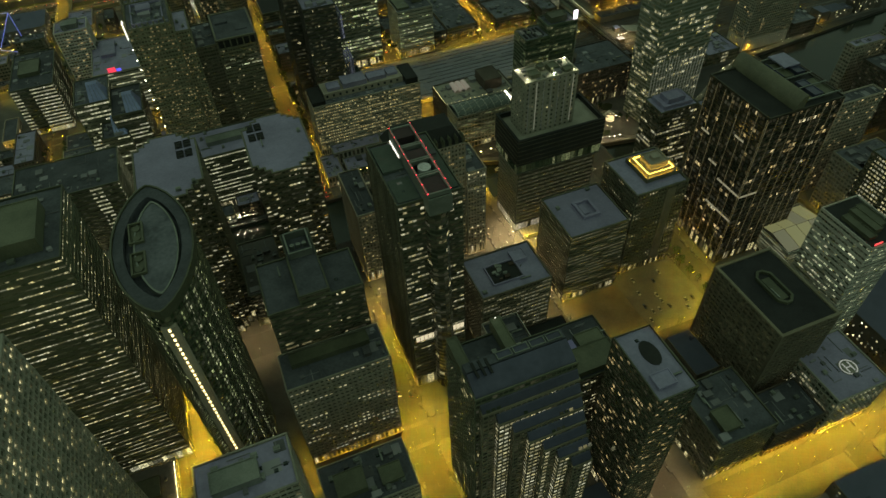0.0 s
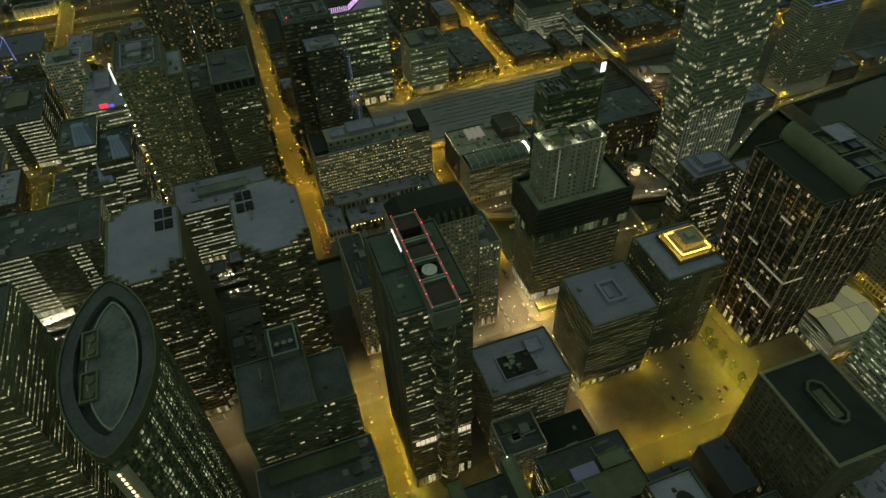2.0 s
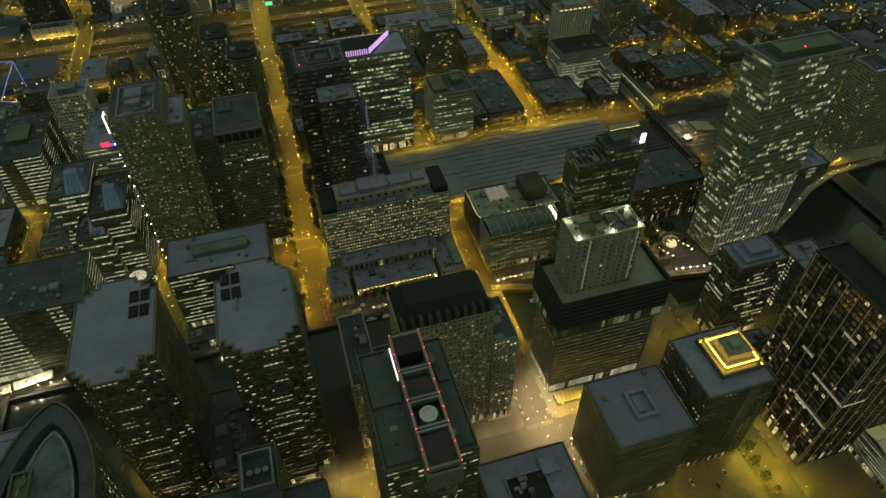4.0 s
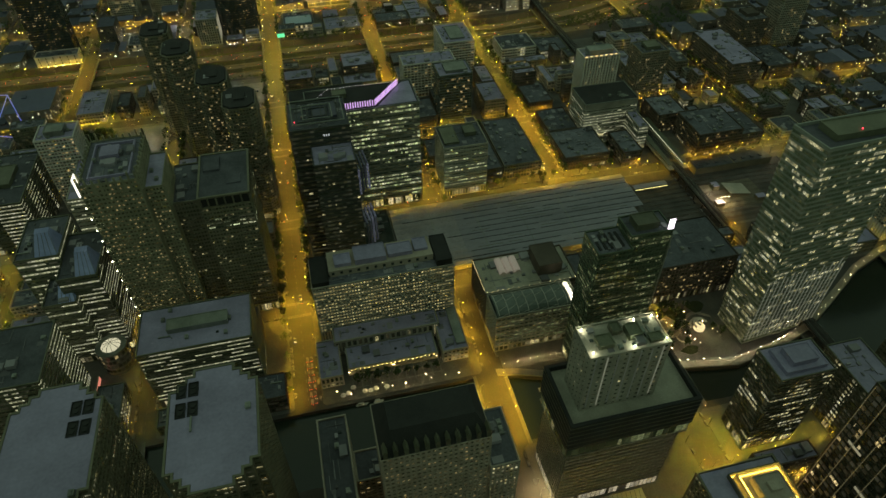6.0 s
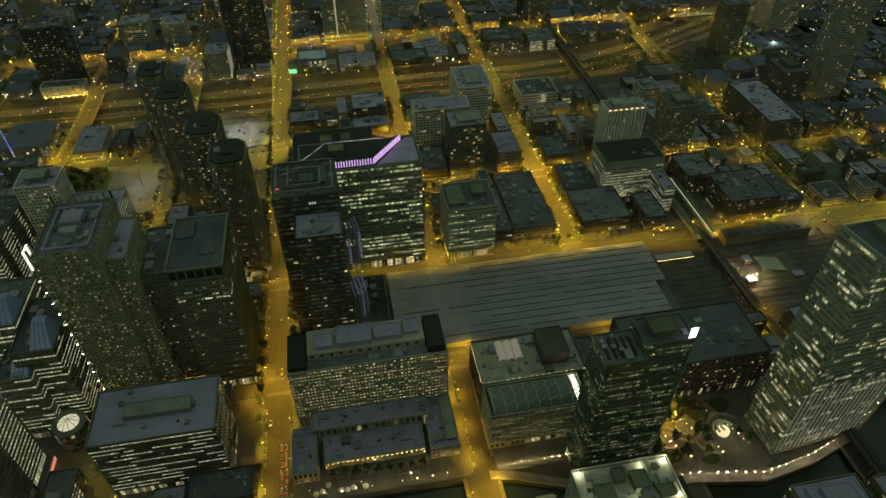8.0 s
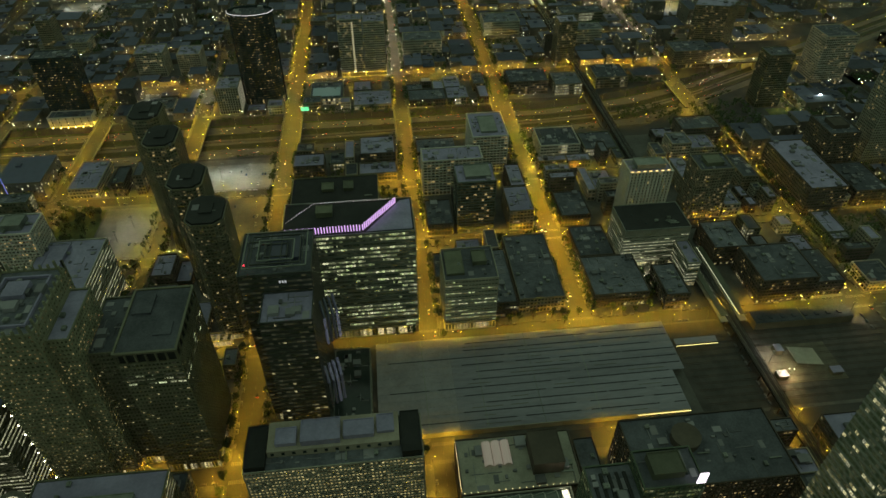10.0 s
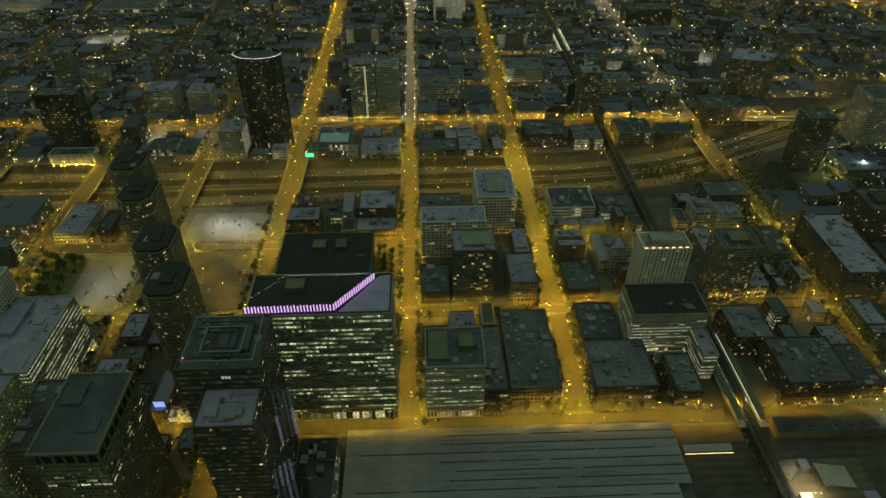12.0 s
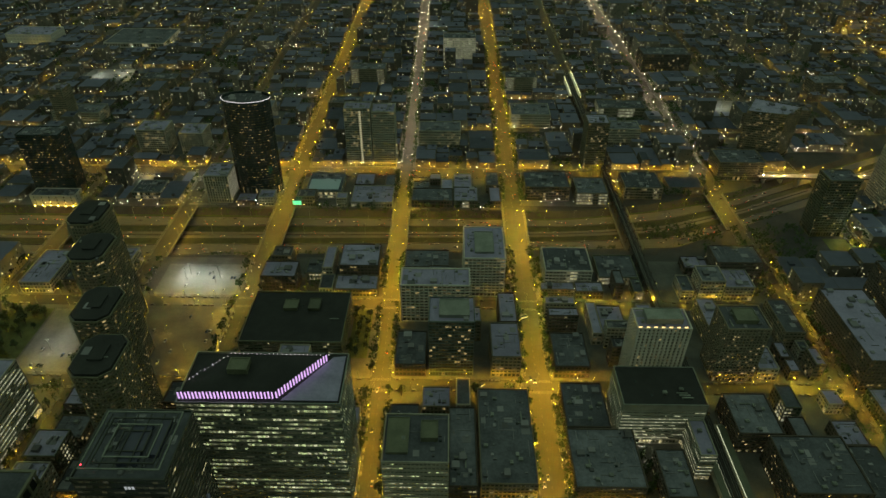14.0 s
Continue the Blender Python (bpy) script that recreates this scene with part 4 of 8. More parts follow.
for i in range(6):
    s = Soup()
    s.ring(offset_poly(hat, -0.6), offset_poly(hat, 0.2), 77 + i * 4.0, 77.3 + i * 4.0)
    part("hat_louvre", s, DARKMETAL, b)
s = Soup()
s.prism(offset_poly(hat, 1.6), 94, 95)
part("roof_deck", s, CONCRETE, b, "pale roof deck behind the screen")
s = Soup()
s.box(194, 274, 339, 371, 0.1, 0.2)
setting("plaza", s, PAVING, "broad paved plaza in front of the arcade", "plaza")
b = thing("plaza_pavilion", "low pale glass pavilion with trussed roof on the plaza", "pavilion", (228, 345.5, 0.2))
s = Soup()
s.box(-27, 27, -4, 4, 0, 5)
part("glass_wall", s, VAULT, b)
s = Soup()
s.box(-27.6, 27.6, -4.6, 4.6, 5, 5.4)
part("roof", s, PRECAST, b)
for i in range(18):
    s = Soup()
    s.tube((-27 + i * 3, -4, 5.6), (-25.5 + i * 3, 4, 5.9), 0.22, n=4)
    part("roof_truss", s, GREYMETAL, b)
b = building("floodlit_top_tower", "slender tower with bright floodlit roof terrace", rect(205, 248, 362, 382), 140, CONCRETE, W_DARK, 3.8, 4.2, (2.6, 0.4), (1.6, 0.2), CONCRETE, 60, kit=22, house=((211, 219, 366, 373, 3), (228, 235, 368, 376, 4), (238, 245, 364, 369, 2), (221, 226, 373, 379, 3.4)), shop=False)
for i in range(7):
    s = Soup()
    s.box(-19 + i * 6.1, -18.3 + i * 6.1, -10.7, -10.3, 98, 139)
    part("light_stripe", s, glow("stripe_light_%d" % i, PAL, (0.01, 0.12, 0.01, 0.02, 0.01, 0.02, 0.10)[i]), b)
s = Soup()
for px, py in ((-19.5, -8), (19.5, -8), (-19.5, 8), (19.5, 8), (2, -8.4), (9, 7)):
    s.octa((px, py, 142.0), 0.16)
part("roof_floodlight", s, glow("roof_flood", PAL, 1200, True), b)
b = building("box_roof_block", "dark riverside block with stepped box roof", rect(335, 372, 361, 385), 78, DARKMETAL, W_OFFICE, 4, 3, (0.3, 0.3), (1.3, 0.3), ROOFBLUE, 8, kit=0, house=((340, 368, 364, 382, 3), (345, 362, 367, 379, 7)))
b = building("black_glass_tower", "tall black glass tower with gold mullions and curved roof screen", rect(331, 394, 256, 316), 140, surface("bronze_black_mullion", (0.035, 0.035, 0.021), (0.075, 0.072, 0.045), rough=0.4, metal=0.2, vary=0), W_BLACK, 4, 3.2, (0.35, 0.5), (0.8, 0.2), BLACKROOF, 10, kit=0)
cx, cy = b.location.x, b.location.y
s = Soup()
arc = [(-7 * math.cos(q * math.pi / 20), 11 * math.sin(q * math.pi / 20)) for q in range(11)]
for (ax, az), (bx, bz) in zip(arc, arc[1:]):
    s.quad((ax + 359 - cx, -30, 140 + az), (bx + 359 - cx, -30, 140 + bz), (bx + 359 - cx, 34, 140 + bz), (ax + 359 - cx, 34, 140 + az))
s.quad((359.2 - cx, -30, 140), (359.2 - cx, 34, 140), (359.2 - cx, 34, 151), (359.2 - cx, -30, 151))
s.add([(x + 359 - cx, -30, 140 + z) for x, z in arc] + [(359.2 - cx, -30, 140)], [tuple(range(11, -1, -1))])
part("roof_screen", s, GRANITE, b, "long curved pale roof screen")
for k in range(5):
    s = Soup()
    s.box(361 - cx, 392 - cx, -27 + k * 13, -26.2 + k * 13, 143.6, 144.6)
    part("roof_beam", s, GREYMETAL, b)
for k in range(6):
    part("plant_box", penthouse(363 + (k % 3) * 9.5 - cx, 370.5 + (k % 3) * 9.5 - cx, -24 + (k // 3) * 27, -6 + (k // 3) * 27, 140.1, 142.4 + (k % 2) * 1.4), BLUEROOF if k % 2 else DARKMETAL, b)
s = Soup()
s.box(377 - cx, 391 - cx, 10, 27, 144.8, 145.6)
part("pale_plant_roof", s, ROOFBLUE, b, "pale blue plant roof")
# Gold sheen of the mullions is put in as faint emission, no lamps.
gold_line = glow("gold_mullion_glow", (1.0, 0.70, 0.22), 0.045)
for i in range(9):
    s = Soup()
    s.box(-32.3 + i * 8.0, -31.9 + i * 8.0, -30.75, -30.45, 10, 139)
    part("gold_mullion", s, gold_line, b)
for i in range(8):
    s = Soup()
    s.box(-32.25, -31.95, -29.6 + i * 8.4, -29.2 + i * 8.4, 10, 139)
    part("gold_mullion", s, gold_line, b)
BANDLIGHT = glow("lit_floor_band", (1.0, 0.90, 0.55), 0.22)
for zb, y1, x1 in ((70.5, -6, -16), (79.5, 8, -31), (98, 24, -31), (46, -2, -31), (112, -8, -31)):
    s = Soup()
    s.box(-32.2, -31.95, -30.4 if zb < 75 else y1 - 9, y1, zb, zb + 1.6)
    if x1 > -30:
        s.box(-31.9, x1, -30.7, -30.45, zb, zb + 1.6)
    part("lit_floor_band", s, BANDLIGHT, b, "bright strip of a lit storey")

b = building("glass_pavilion", "low hall with glowing glass roof and striped side walls", rect(371, 420, 226, 268), 22, PRECAST, W_BRIGHT, 2.6, 3, (0.2, 0.3), (1.3, 0.4), kit=0)
lit_panel = glow("lit_glass_roof", (1.0, 0.95, 0.36), 0.15)
lit_dim = glow("lit_glass_roof_dim", (1.0, 0.93, 0.5), 0.10)
for i in range(4):
    for j in range(2):
        s = Soup()
        px, py = -23.4 + i * 11.8, -19.6 + j * 19.6
        za, zc = (22.3, 25.8) if j == 0 else (25.8, 22.3)
        s.hexa([(px, py, za), (px + 11.3, py, za), (px + 11.3, py + 19.2, zc), (px, py + 19.2, zc)], [(px + 0.3, py + 0.3, za + 0.5), (px + 11, py + 0.3, za + 0.5), (px + 11, py + 18.9, zc + 0.5), (px + 0.3, py + 18.9, zc + 0.5)], True)
        part("lit_roof_panel", s, lit_panel if (i + j) % 3 else lit_dim, b)
building("ribbed_dark_tower", "dark tower with bronze vertical ribs and black roof", rect(265, 306, 141, 199), 80, TANBRICK, W_GREEN, 3.8, 4.1, (1.2, 1.5), (1.5, 0.3), surface("black_roof", (0.012, 0.013, 0.014), (0.03, 0.032, 0.034), vary=0), 9, kit=1)
s = Soup()
s.ring(chamfered(-6, 6, -12, 16, 4), chamfered(-4.6, 4.6, -10.6, 14.6, 3.4), 80, 82.2)
s.box(-3, 3, -8, 10, 80, 80.8)
part("roof_rail", s, DARKMETAL, bpy.context.scene.objects["ribbed_dark_tower"])
b = building("banded_tower", "dark tower with pale horizontal bands and black roof", rect(339, 368, 160, 200), 104, PRECAST, W_GREEN, 4.0, 2.6, (0.16, 0.2), (1.7, 0.4), BLACKROOF, 10, kit=0)
for k in range(3):
    part("plant_box", penthouse(-11 + k * 7.5, -5 + k * 7.5, -14 + k * 3, 8 + k * 2, 104.1, 106.4 + k % 2), DARKMETAL, b)
s = Soup()
s.box(-12, -6, -19.4, -18.9, 105.2, 106.6)
part("lit_sign", s, glow("red_sign", (1.0, 0.05, 0.06), 1.2), b, "red lit sign bar on the roof edge")
b = building("helipad_block", "low block with round white helipad on its roof", rect(294, 334, 106, 148), 40, CONCRETE, W_OFFICE, 4, 3.2, roof=ROOFGREY, kit=2)
s = Soup()
s.tube((4, -4, 40), (4, -4, 40.5), 6, n=20)
part("helipad", s, CONCRETE, b)
s = Soup()
s.ring([(4 + 5.6 * math.cos(i * 0.3142), -4 + 5.6 * math.sin(i * 0.3142)) for i in range(20)], [(4 + 4.8 * math.cos(i * 0.3142), -4 + 4.8 * math.sin(i * 0.3142)) for i in range(20)], 40.5, 40.56)
s.box(1.5, 2.4, -7.5, -0.5, 40.52, 40.56)
s.box(5.6, 6.5, -7.5, -0.5, 40.52, 40.56)
s.box(2.4, 5.6, -4.4, -3.6, 40.52, 40.56)
part("helipad_marking", s, glow("lit_marking", (1, 1, 0.9), 0.25), b)

# ---- west bank ----
b = building("ribbon_window_slab", "broad office slab with bright ribbon windows", rect(-47, 27, 490, 530), 58, DARKMETAL, W_BRIGHT, 4.0, 2.6, (0.18, 0.2), (1.9, 0.35), ROOFGREY, 7, kit=9, house=((-28, 12, 505, 515, 4),))
building("long_ribbon_block", "long office block with rows of bright ribbon windows", rect(-182, -101, 478, 529), 65, DARKMETAL, W_BRIGHT, 4.0, 2.6, (0.18, 0.2), (1.9, 0.35), ROOFDARK, 7, kit=8)
b = building("granite_tower", "dark brown gridded tower with tall top windows", rect(6, 40, 566, 618), 112, GRANITE, W_RARE, 3.4, 2.2, (0.6, 0.5), (1.2, 0.4), ROOFDARK, 8, kit=0)
for i in range(7):
    s = Soup()
    s.box(-17.4 + i * 5.65, -16.4 + i * 5.65, -26.9, -25.9, 112, 121)
    part("colonnade_pier", s, GRANITE, b)
for i in range(9):
    for x0 in (16.8, -17.8):
        s = Soup()
        s.box(x0, x0 + 1, -26.4 + i * 6.4, -25.4 + i * 6.4, 112, 121)
        part("colonnade_pier", s, GRANITE, b)
s = Soup()
s.ring(rect(-17.9, 17.9, -26.9, 26.9), rect(-16.5, 16.5, -25.5, 25.5), 120.5, 122)
part("colonnade_beam", s, GRANITE, b)
s = Soup()
s.box(-15.9, 15.9, -24.9, 24.9, 112, 120.8)
part("attic_core", s, BLACKROOF, b)
s = Soup()
s.box(-16.4, 16.4, -25.4, 25.4, 120.8, 121.3)
s.box(-14, -3, 4, 20, 121.3, 122.8)
s.box(2, 12, -14, -4, 121.3, 122.2)
part("attic_roof", s, ROOFDARK, b)
for zz in (94, 97.6, 101):
    s = Soup()
    for i in range(8):
        s.box(17.2, 17.5, -25 + i * 6.4, -20.8 + i * 6.4, zz, zz + 1.2)
    tagged(part("lit_glazing", s, W_GREEN, b, "bright row of top floor windows"), kind="stuff")
    s = Soup()
    for i in range(6):
        s.box(-16 + i * 5.65, -11.6 + i * 5.65, -26.8, -26.5, zz, zz + 1.1)
    tagged(part("lit_glazing", s, W_GREEN, b, "bright row of top floor windows"), kind="stuff")
building("granite_tower", "lower dark brown side shaft of the gridded tower", rect(-15, 5, 574, 620), 114, GRANITE, W_RARE, 3.4, 2.2, (0.6, 0.5), (1.2, 0.4), ROOFDARK, 8, kit=1)
b = building("setback_tower", "tall stone residential tower with serrated crown and edge lights", rect(-60, -25, 560, 612), 148, GREENSTONE, W_DOTS, 3.3, 2.5, (1.0, 0.5), (1.3, 0.4), ROOFMIX, 8, kit=4)
cx, cy = b.location.x, b.location.y
for i in range(9):
    for x0, y0 in ((-18 + i * 4.4, -26.8), (-18 + i * 4.4, 25.6)):
        s = Soup()
        s.box(x0, x0 + 1.1, y0, y0 + 1.2, 140, 152 + (2.5 if i in (0, 1, 7, 8) else 0))
        part("crown_pier", s, GREENSTONE, b)
for i in range(11):
    for x0 in (-18.2, 17.1):
        s = Soup()
        s.box(x0, x0 + 1.1, -26.4 + i * 5.2, -25.2 + i * 5.2, 140, 152 + (2.5 if i in (0, 1, 9, 10) else 0))
        part("crown_pier", s, GREENSTONE, b)
s = Soup()
s.ring(rect(-13, 13, -20, 20), rect(-12, 12, -19, 19), 148, 150)
s.box(-8, 4, 2, 14, 148, 151.5)
part("roof_curb", s, ROOFGREY, b)
building("setback_tower", "lower stone shoulder beside the residential tower", rect(-24.4, -13, 566, 606), 136, GREENSTONE, W_DOTS, 3.3, 2.5, (1.0, 0.4), (1.3, 0.4), ROOFBLUE, 8, kit=2)
s = Soup()
s.box(-19.2, -18.4, -27.5, -20, 141, 155)
part("lit_sign", s, WHITE_GLOW, b, "bright white corner sign panel")
for i in range(13):
    s = Soup()
    s.octa((-18.5, -27.2, 132 - i * 9.6), 0.6)
    part("edge_light", s, glow("edge_lamp", PAL, 9) if i == 0 else bpy.data.materials["edge_lamp"], b)
for px0, px1, py0, py1, hh in ((-127, -98, 572, 617, 86), (-98, -72, 552, 600, 80), (-112, -90, 545, 572, 64)):
    b = building("faceted_glass_block", "dark stepped glass office block with bright bands", rect(px0, px1, py0, py1), hh, DARKMETAL, W_BRIGHT, 3.9, 2.6, (0.16, 0.2), (1.7, 0.3), ROOFDARK, 7, kit=2, group="stepped glass blocks")
    w2, d2 = (px1 - px0) / 2, (py1 - py0) / 2
    s = Soup()
    s.hexa([(-w2 * 0.1, -d2 + 0.8, hh + 0.1), (w2 - 0.8, -d2 + 0.8, hh + 0.1), (w2 - 0.8, -d2 + 22, hh + 0.1), (-w2 * 0.1, -d2 + 22, hh + 0.1)],
           [(-w2 * 0.1, -d2 + 17, hh + 9), (w2 * 0.55, -d2 + 17, hh + 9), (w2 * 0.55, -d2 + 22, hh + 9.5), (-w2 * 0.1, -d2 + 22, hh + 9.5)])
    part("sloped_glazing", s, BLUEGLASS, b, "sloping blue glass roof panel")
    for q in range(5):
        s = Soup()
        k = q / 4
        s.tube((-w2 * 0.1 + (w2 * 1.1 - 0.8) * k, -d2 + 0.75, hh + 0.2), (-w2 * 0.1 + w2 * 0.65 * k, -d2 + 16.9, hh + 9.1), 0.16, n=4)
        part("glazing_bar", s, DARKMETAL, b)
b = thing("round_atrium", "low round glass hall with bright lit dome", "building", (-81, 538, 0.15))
TAKEN.append((-93, -69, 526, 550))
s = Soup()
s.tube((0, 0, 0), (0, 0, 22), 11, n=24)
part("drum", s, GREYMETAL, b)
for i in range(4):
    for q in range(24):
        s = Soup()
        a0, a1 = 2 * math.pi * (q + 0.1) / 24, 2 * math.pi * (q + 0.9) / 24
        s.quad((11.1 * math.cos(a0), 11.1 * math.sin(a0), 3 + i * 4.8), (11.1 * math.cos(a1), 11.1 * math.sin(a1), 3 + i * 4.8), (11.1 * math.cos(a1), 11.1 * math.sin(a1), 6 + i * 4.8), (11.1 * math.cos(a0), 11.1 * math.sin(a0), 6 + i * 4.8))
        part("window", s, W_HOME, b)
s = Soup()
s.tube((0, 0, 22), (0, 0, 24), 7, 4.5, n=20)
s.tube((0, 0, 24), (0, 0, 25), 4.5, 1, n=20)
part("dome", s, glow("dome_light", (1, 0.93, 0.62), 0.6), b)
for q in range(10):
    s = Soup()
    a = 2 * math.pi * q / 10
    s.tube((7.1 * math.cos(a), 7.1 * math.sin(a), 22.2), (4.5 * math.cos(a), 4.5 * math.sin(a), 24.2), 0.18, n=4)
    s.tube((4.5 * math.cos(a), 4.5 * math.sin(a), 24.2), (0.6 * math.cos(a), 0.6 * math.sin(a), 25.2), 0.18, n=4)
    part("dome_rib", s, DARKMETAL, b)

# riverside station building with its plaza wings
b = building("riverside_headhouse", "long limestone office building with many lit punched windows", rect(71, 176, 521, 551), 60, CONCRETE, W_ROWS, 3.5, 2.3, (1.0, 0.4), (1.4, 0.4), ROOFMIX, 12, kit=5, shop=W_RARE)
for x0, x1, zz in ((-52, -40, 64), (40, 51.5, 66)):
    part("corner_pavilion", penthouse(x0, x1, -14, 14, 60, zz), BLACKROOF, b, "dark corner roof pavilion")
s = Soup()
s.box(-39, 39, -6, 14.5, 60, 66)
part("attic_storey", s, LIMESTONE, b)
for i in range(12):
    s = Soup()
    s.box(-37 + i * 6.3, -35 + i * 6.3, -6.15, -5.95, 62, 64.4)
    part("attic_window", s, CLEARGLASS, b)
for x0, x1, y0, y1, zz in ((-34, -22, -3, 8, 68.6), (-19, 4, -4, 11, 70.5), (6, 24, -2, 9, 69.2), (26, 36, 0, 12, 68)):
    part("roof_house", penthouse(x0, x1, y0, y1, 66, zz), ROOFBLUE, b, "pale blue-grey roof house")
building("plaza_wing", "limestone base block with row of tall windows", rect(80, 160, 506, 520.4), 15, CONCRETE, W_RARE, 12, 4.2, (1.6, 0.7), (2.0, 0.5), ROOFGREY, 1.5, kit=3)
b = building("plaza_wing", "low limestone terrace wing with warm-lit cornice", rect(87, 154, 485, 505.5), 7, CONCRETE, W_DARK, 5.0, 3.4, (1.3, 0.5), (1.6, 0.4), ROOFGREY, 2, kit=4)
for i in range(20):
    s = Soup()
    s.box(-32 + i * 3.3, -31.4 + i * 3.3, -11.2, -10.8, 5.9, 6.2)
    part("cornice_lamp", s, glow("cornice_lamp", (1.0, 0.70, 0.2), 7, True) if i == 0 else bpy.data.materials["cornice_lamp"], b, "small warm cornice lamp")
building("plaza_wing", "limestone pavilion at the corner of the riverside plaza", rect(66, 82, 478, 512), 11, LIMESTONE, W_DARK, 5, 3.4, (1.3, 0.4), (1.6, 0.4), ROOFGREY, 4, kit=4)
building("plaza_wing", "dark-roofed pavilion closing the riverside plaza", rect(158, 177, 480, 526), 12, LIMESTONE, W_DARK, 5, 3.4, (1.3, 0.4), (1.6, 0.4), ROOFGREY, 4, kit=3, house=((169, 176, 484, 520, 2.5),))

b = building("glass_vault_block", "office block with ribbed glass vault roof", rect(198, 263, 480, 504), 38, CONCRETE, W_GLASSY, 4.2, 3.6, (0.8, 0.5), (1.5, 0.5), CLEARGLASS, 6, kit=0)
def vault(a):
    return -11 * math.cos(a), 38 + 4.2 * math.sin(a)


for i in range(8):
    s = Soup()
    for q in range(8):
        (y0, z0), (y1, z1) = vault(math.pi * q / 8), vault(math.pi * (q + 1) / 8)
        s.tube((-30 + i * 7.6, y0, z0), (-30 + i * 7.6, y1, z1), 0.24, n=4)
        if i < 7 and q % 2 == 0:
            s.tube((-30 + i * 7.6, y0, z0), (-22.4 + i * 7.6, y1, z1), 0.14, n=4)
    part("vault_truss", s, PRECAST, b, "pale steel roof truss")
s = Soup()
s.box(26.5, 31.2, -11, 11, 38.1, 38.4)
part("terrace_deck", s, PRECAST, b, "pale roof terrace strip")
for i in range(6):
    s = Soup()
    s.box(28, 29.2, -9.5 + i * 3.6, -8.9 + i * 3.6, 39.8, 40.0)
    s.tube((28.6, -9.2 + i * 3.6, 38.3), (28.6, -9.2 + i * 3.6, 39.8), 0.05, n=4)
    part("terrace_lamp", s, glow("terrace_lamp", (1.0, 0.92, 0.7), 60, True) if i == 0 else bpy.data.materials["terrace_lamp"], b, "bright white terrace lamp")
s = Soup()
for q in range(8):
    (y0, z0), (y1, z1) = vault(math.pi * q / 8), vault(math.pi * (q + 1) / 8)
    s.quad((-31.5, y0, z0 - 0.15), (25.5, y0, z0 - 0.15), (25.5, y1, z1 - 0.15), (-31.5, y1, z1 - 0.15))
part("vault_glazing", s, VAULT, b)
b = building("brick_terrace_building", "red brick building with lit roof terrace and tents", rect(198, 272, 507, 545), 36, REDBRICK, W_DARK, 4.0, 3.0, (0.9, 0.4), (1.5, 0.4), CONCRETE, 6, kit=3, house=((243, 262, 516, 540, 11),))
for i in range(3):
    s = Soup()
    for q in range(6):
        a, c = math.pi * q / 6, math.pi * (q + 1) / 6
        s.quad((-18 + i * 6 - 2.8 * math.cos(a), -2, 36.3 + 2.6 * math.sin(a)), (-18 + i * 6 - 2.8 * math.cos(c), -2, 36.3 + 2.6 * math.sin(c)), (-18 + i * 6 - 2.8 * math.cos(c), 15, 36.3 + 2.6 * math.sin(c)), (-18 + i * 6 - 2.8 * math.cos(a), 15, 36.3 + 2.6 * math.sin(a)))
    part("marquee_tent", s, glow("tent_glow_%d" % i, (1.0, 0.82, 0.62), 0.14), b)
s = Soup()
for i in range(18):
    s.octa((-36 + i * 4.2, -18.6, 37.6), 0.3)
    s.octa((-37.6, -17 + i * 2, 37.6), 0.3)
part("terrace_lights", s, FACADE_LIGHT, b)
b = building("green_glass_tower", "tall greenish glass apartment tower with roof sign", rect(272, 300, 451, 470), 128, GREENWALL, W_GLASSY, 3.4, 2.2, (0.22, 0.3), (0.9, 0.3), ROOFDARK, 8, kit=3, house=((277, 292, 455, 466, 5),))
s = Soup()
s.box(9.5, 13.5, -10.2, -9.8, 130, 138)
part("lit_sign", s, glow("pale_sign", (1.0, 0.86, 1.0), 2.2), b, "bright blank rooftop sign")
s = Soup()
s.box(13.6, 14.5, -10.4, -9.6, 6, 125.5)
part("corner_fin", s, GREYMETAL, b)
b = building("green_glass_tower", "front slab of the greenish glass apartment tower", rect(249, 271.5, 446, 468), 122, GREENWALL, W_GLASSY, 3.4, 2.2, (0.22, 0.3), (0.9, 0.3), ROOFMIX, 8, kit=3)
for q in range(5):
    s = Soup()
    s.box(-9 + q * 3.8, -7.4 + q * 3.8, -7, 7, 122.1, 122.9)
    part("roof_slot", s, BLACKROOF, b, "dark roof slot")
b = building("brown_brick_block", "broad brown brick block with round rooftop drum", rect(306, 404, 496, 545), 40, REDBRICK, W_HOME, 3.8, 3.0, (1.0, 0.4), (1.3, 0.4), ROOFDARK, 8, kit=10)
s = Soup()
s.tube((-12, 6, 40), (-12, 6, 46), 9, n=20)
s.tube((-12, 6, 46), (-12, 6, 46.6), 9.4, n=20)
part("roof_drum", s, REDBRICK, b)
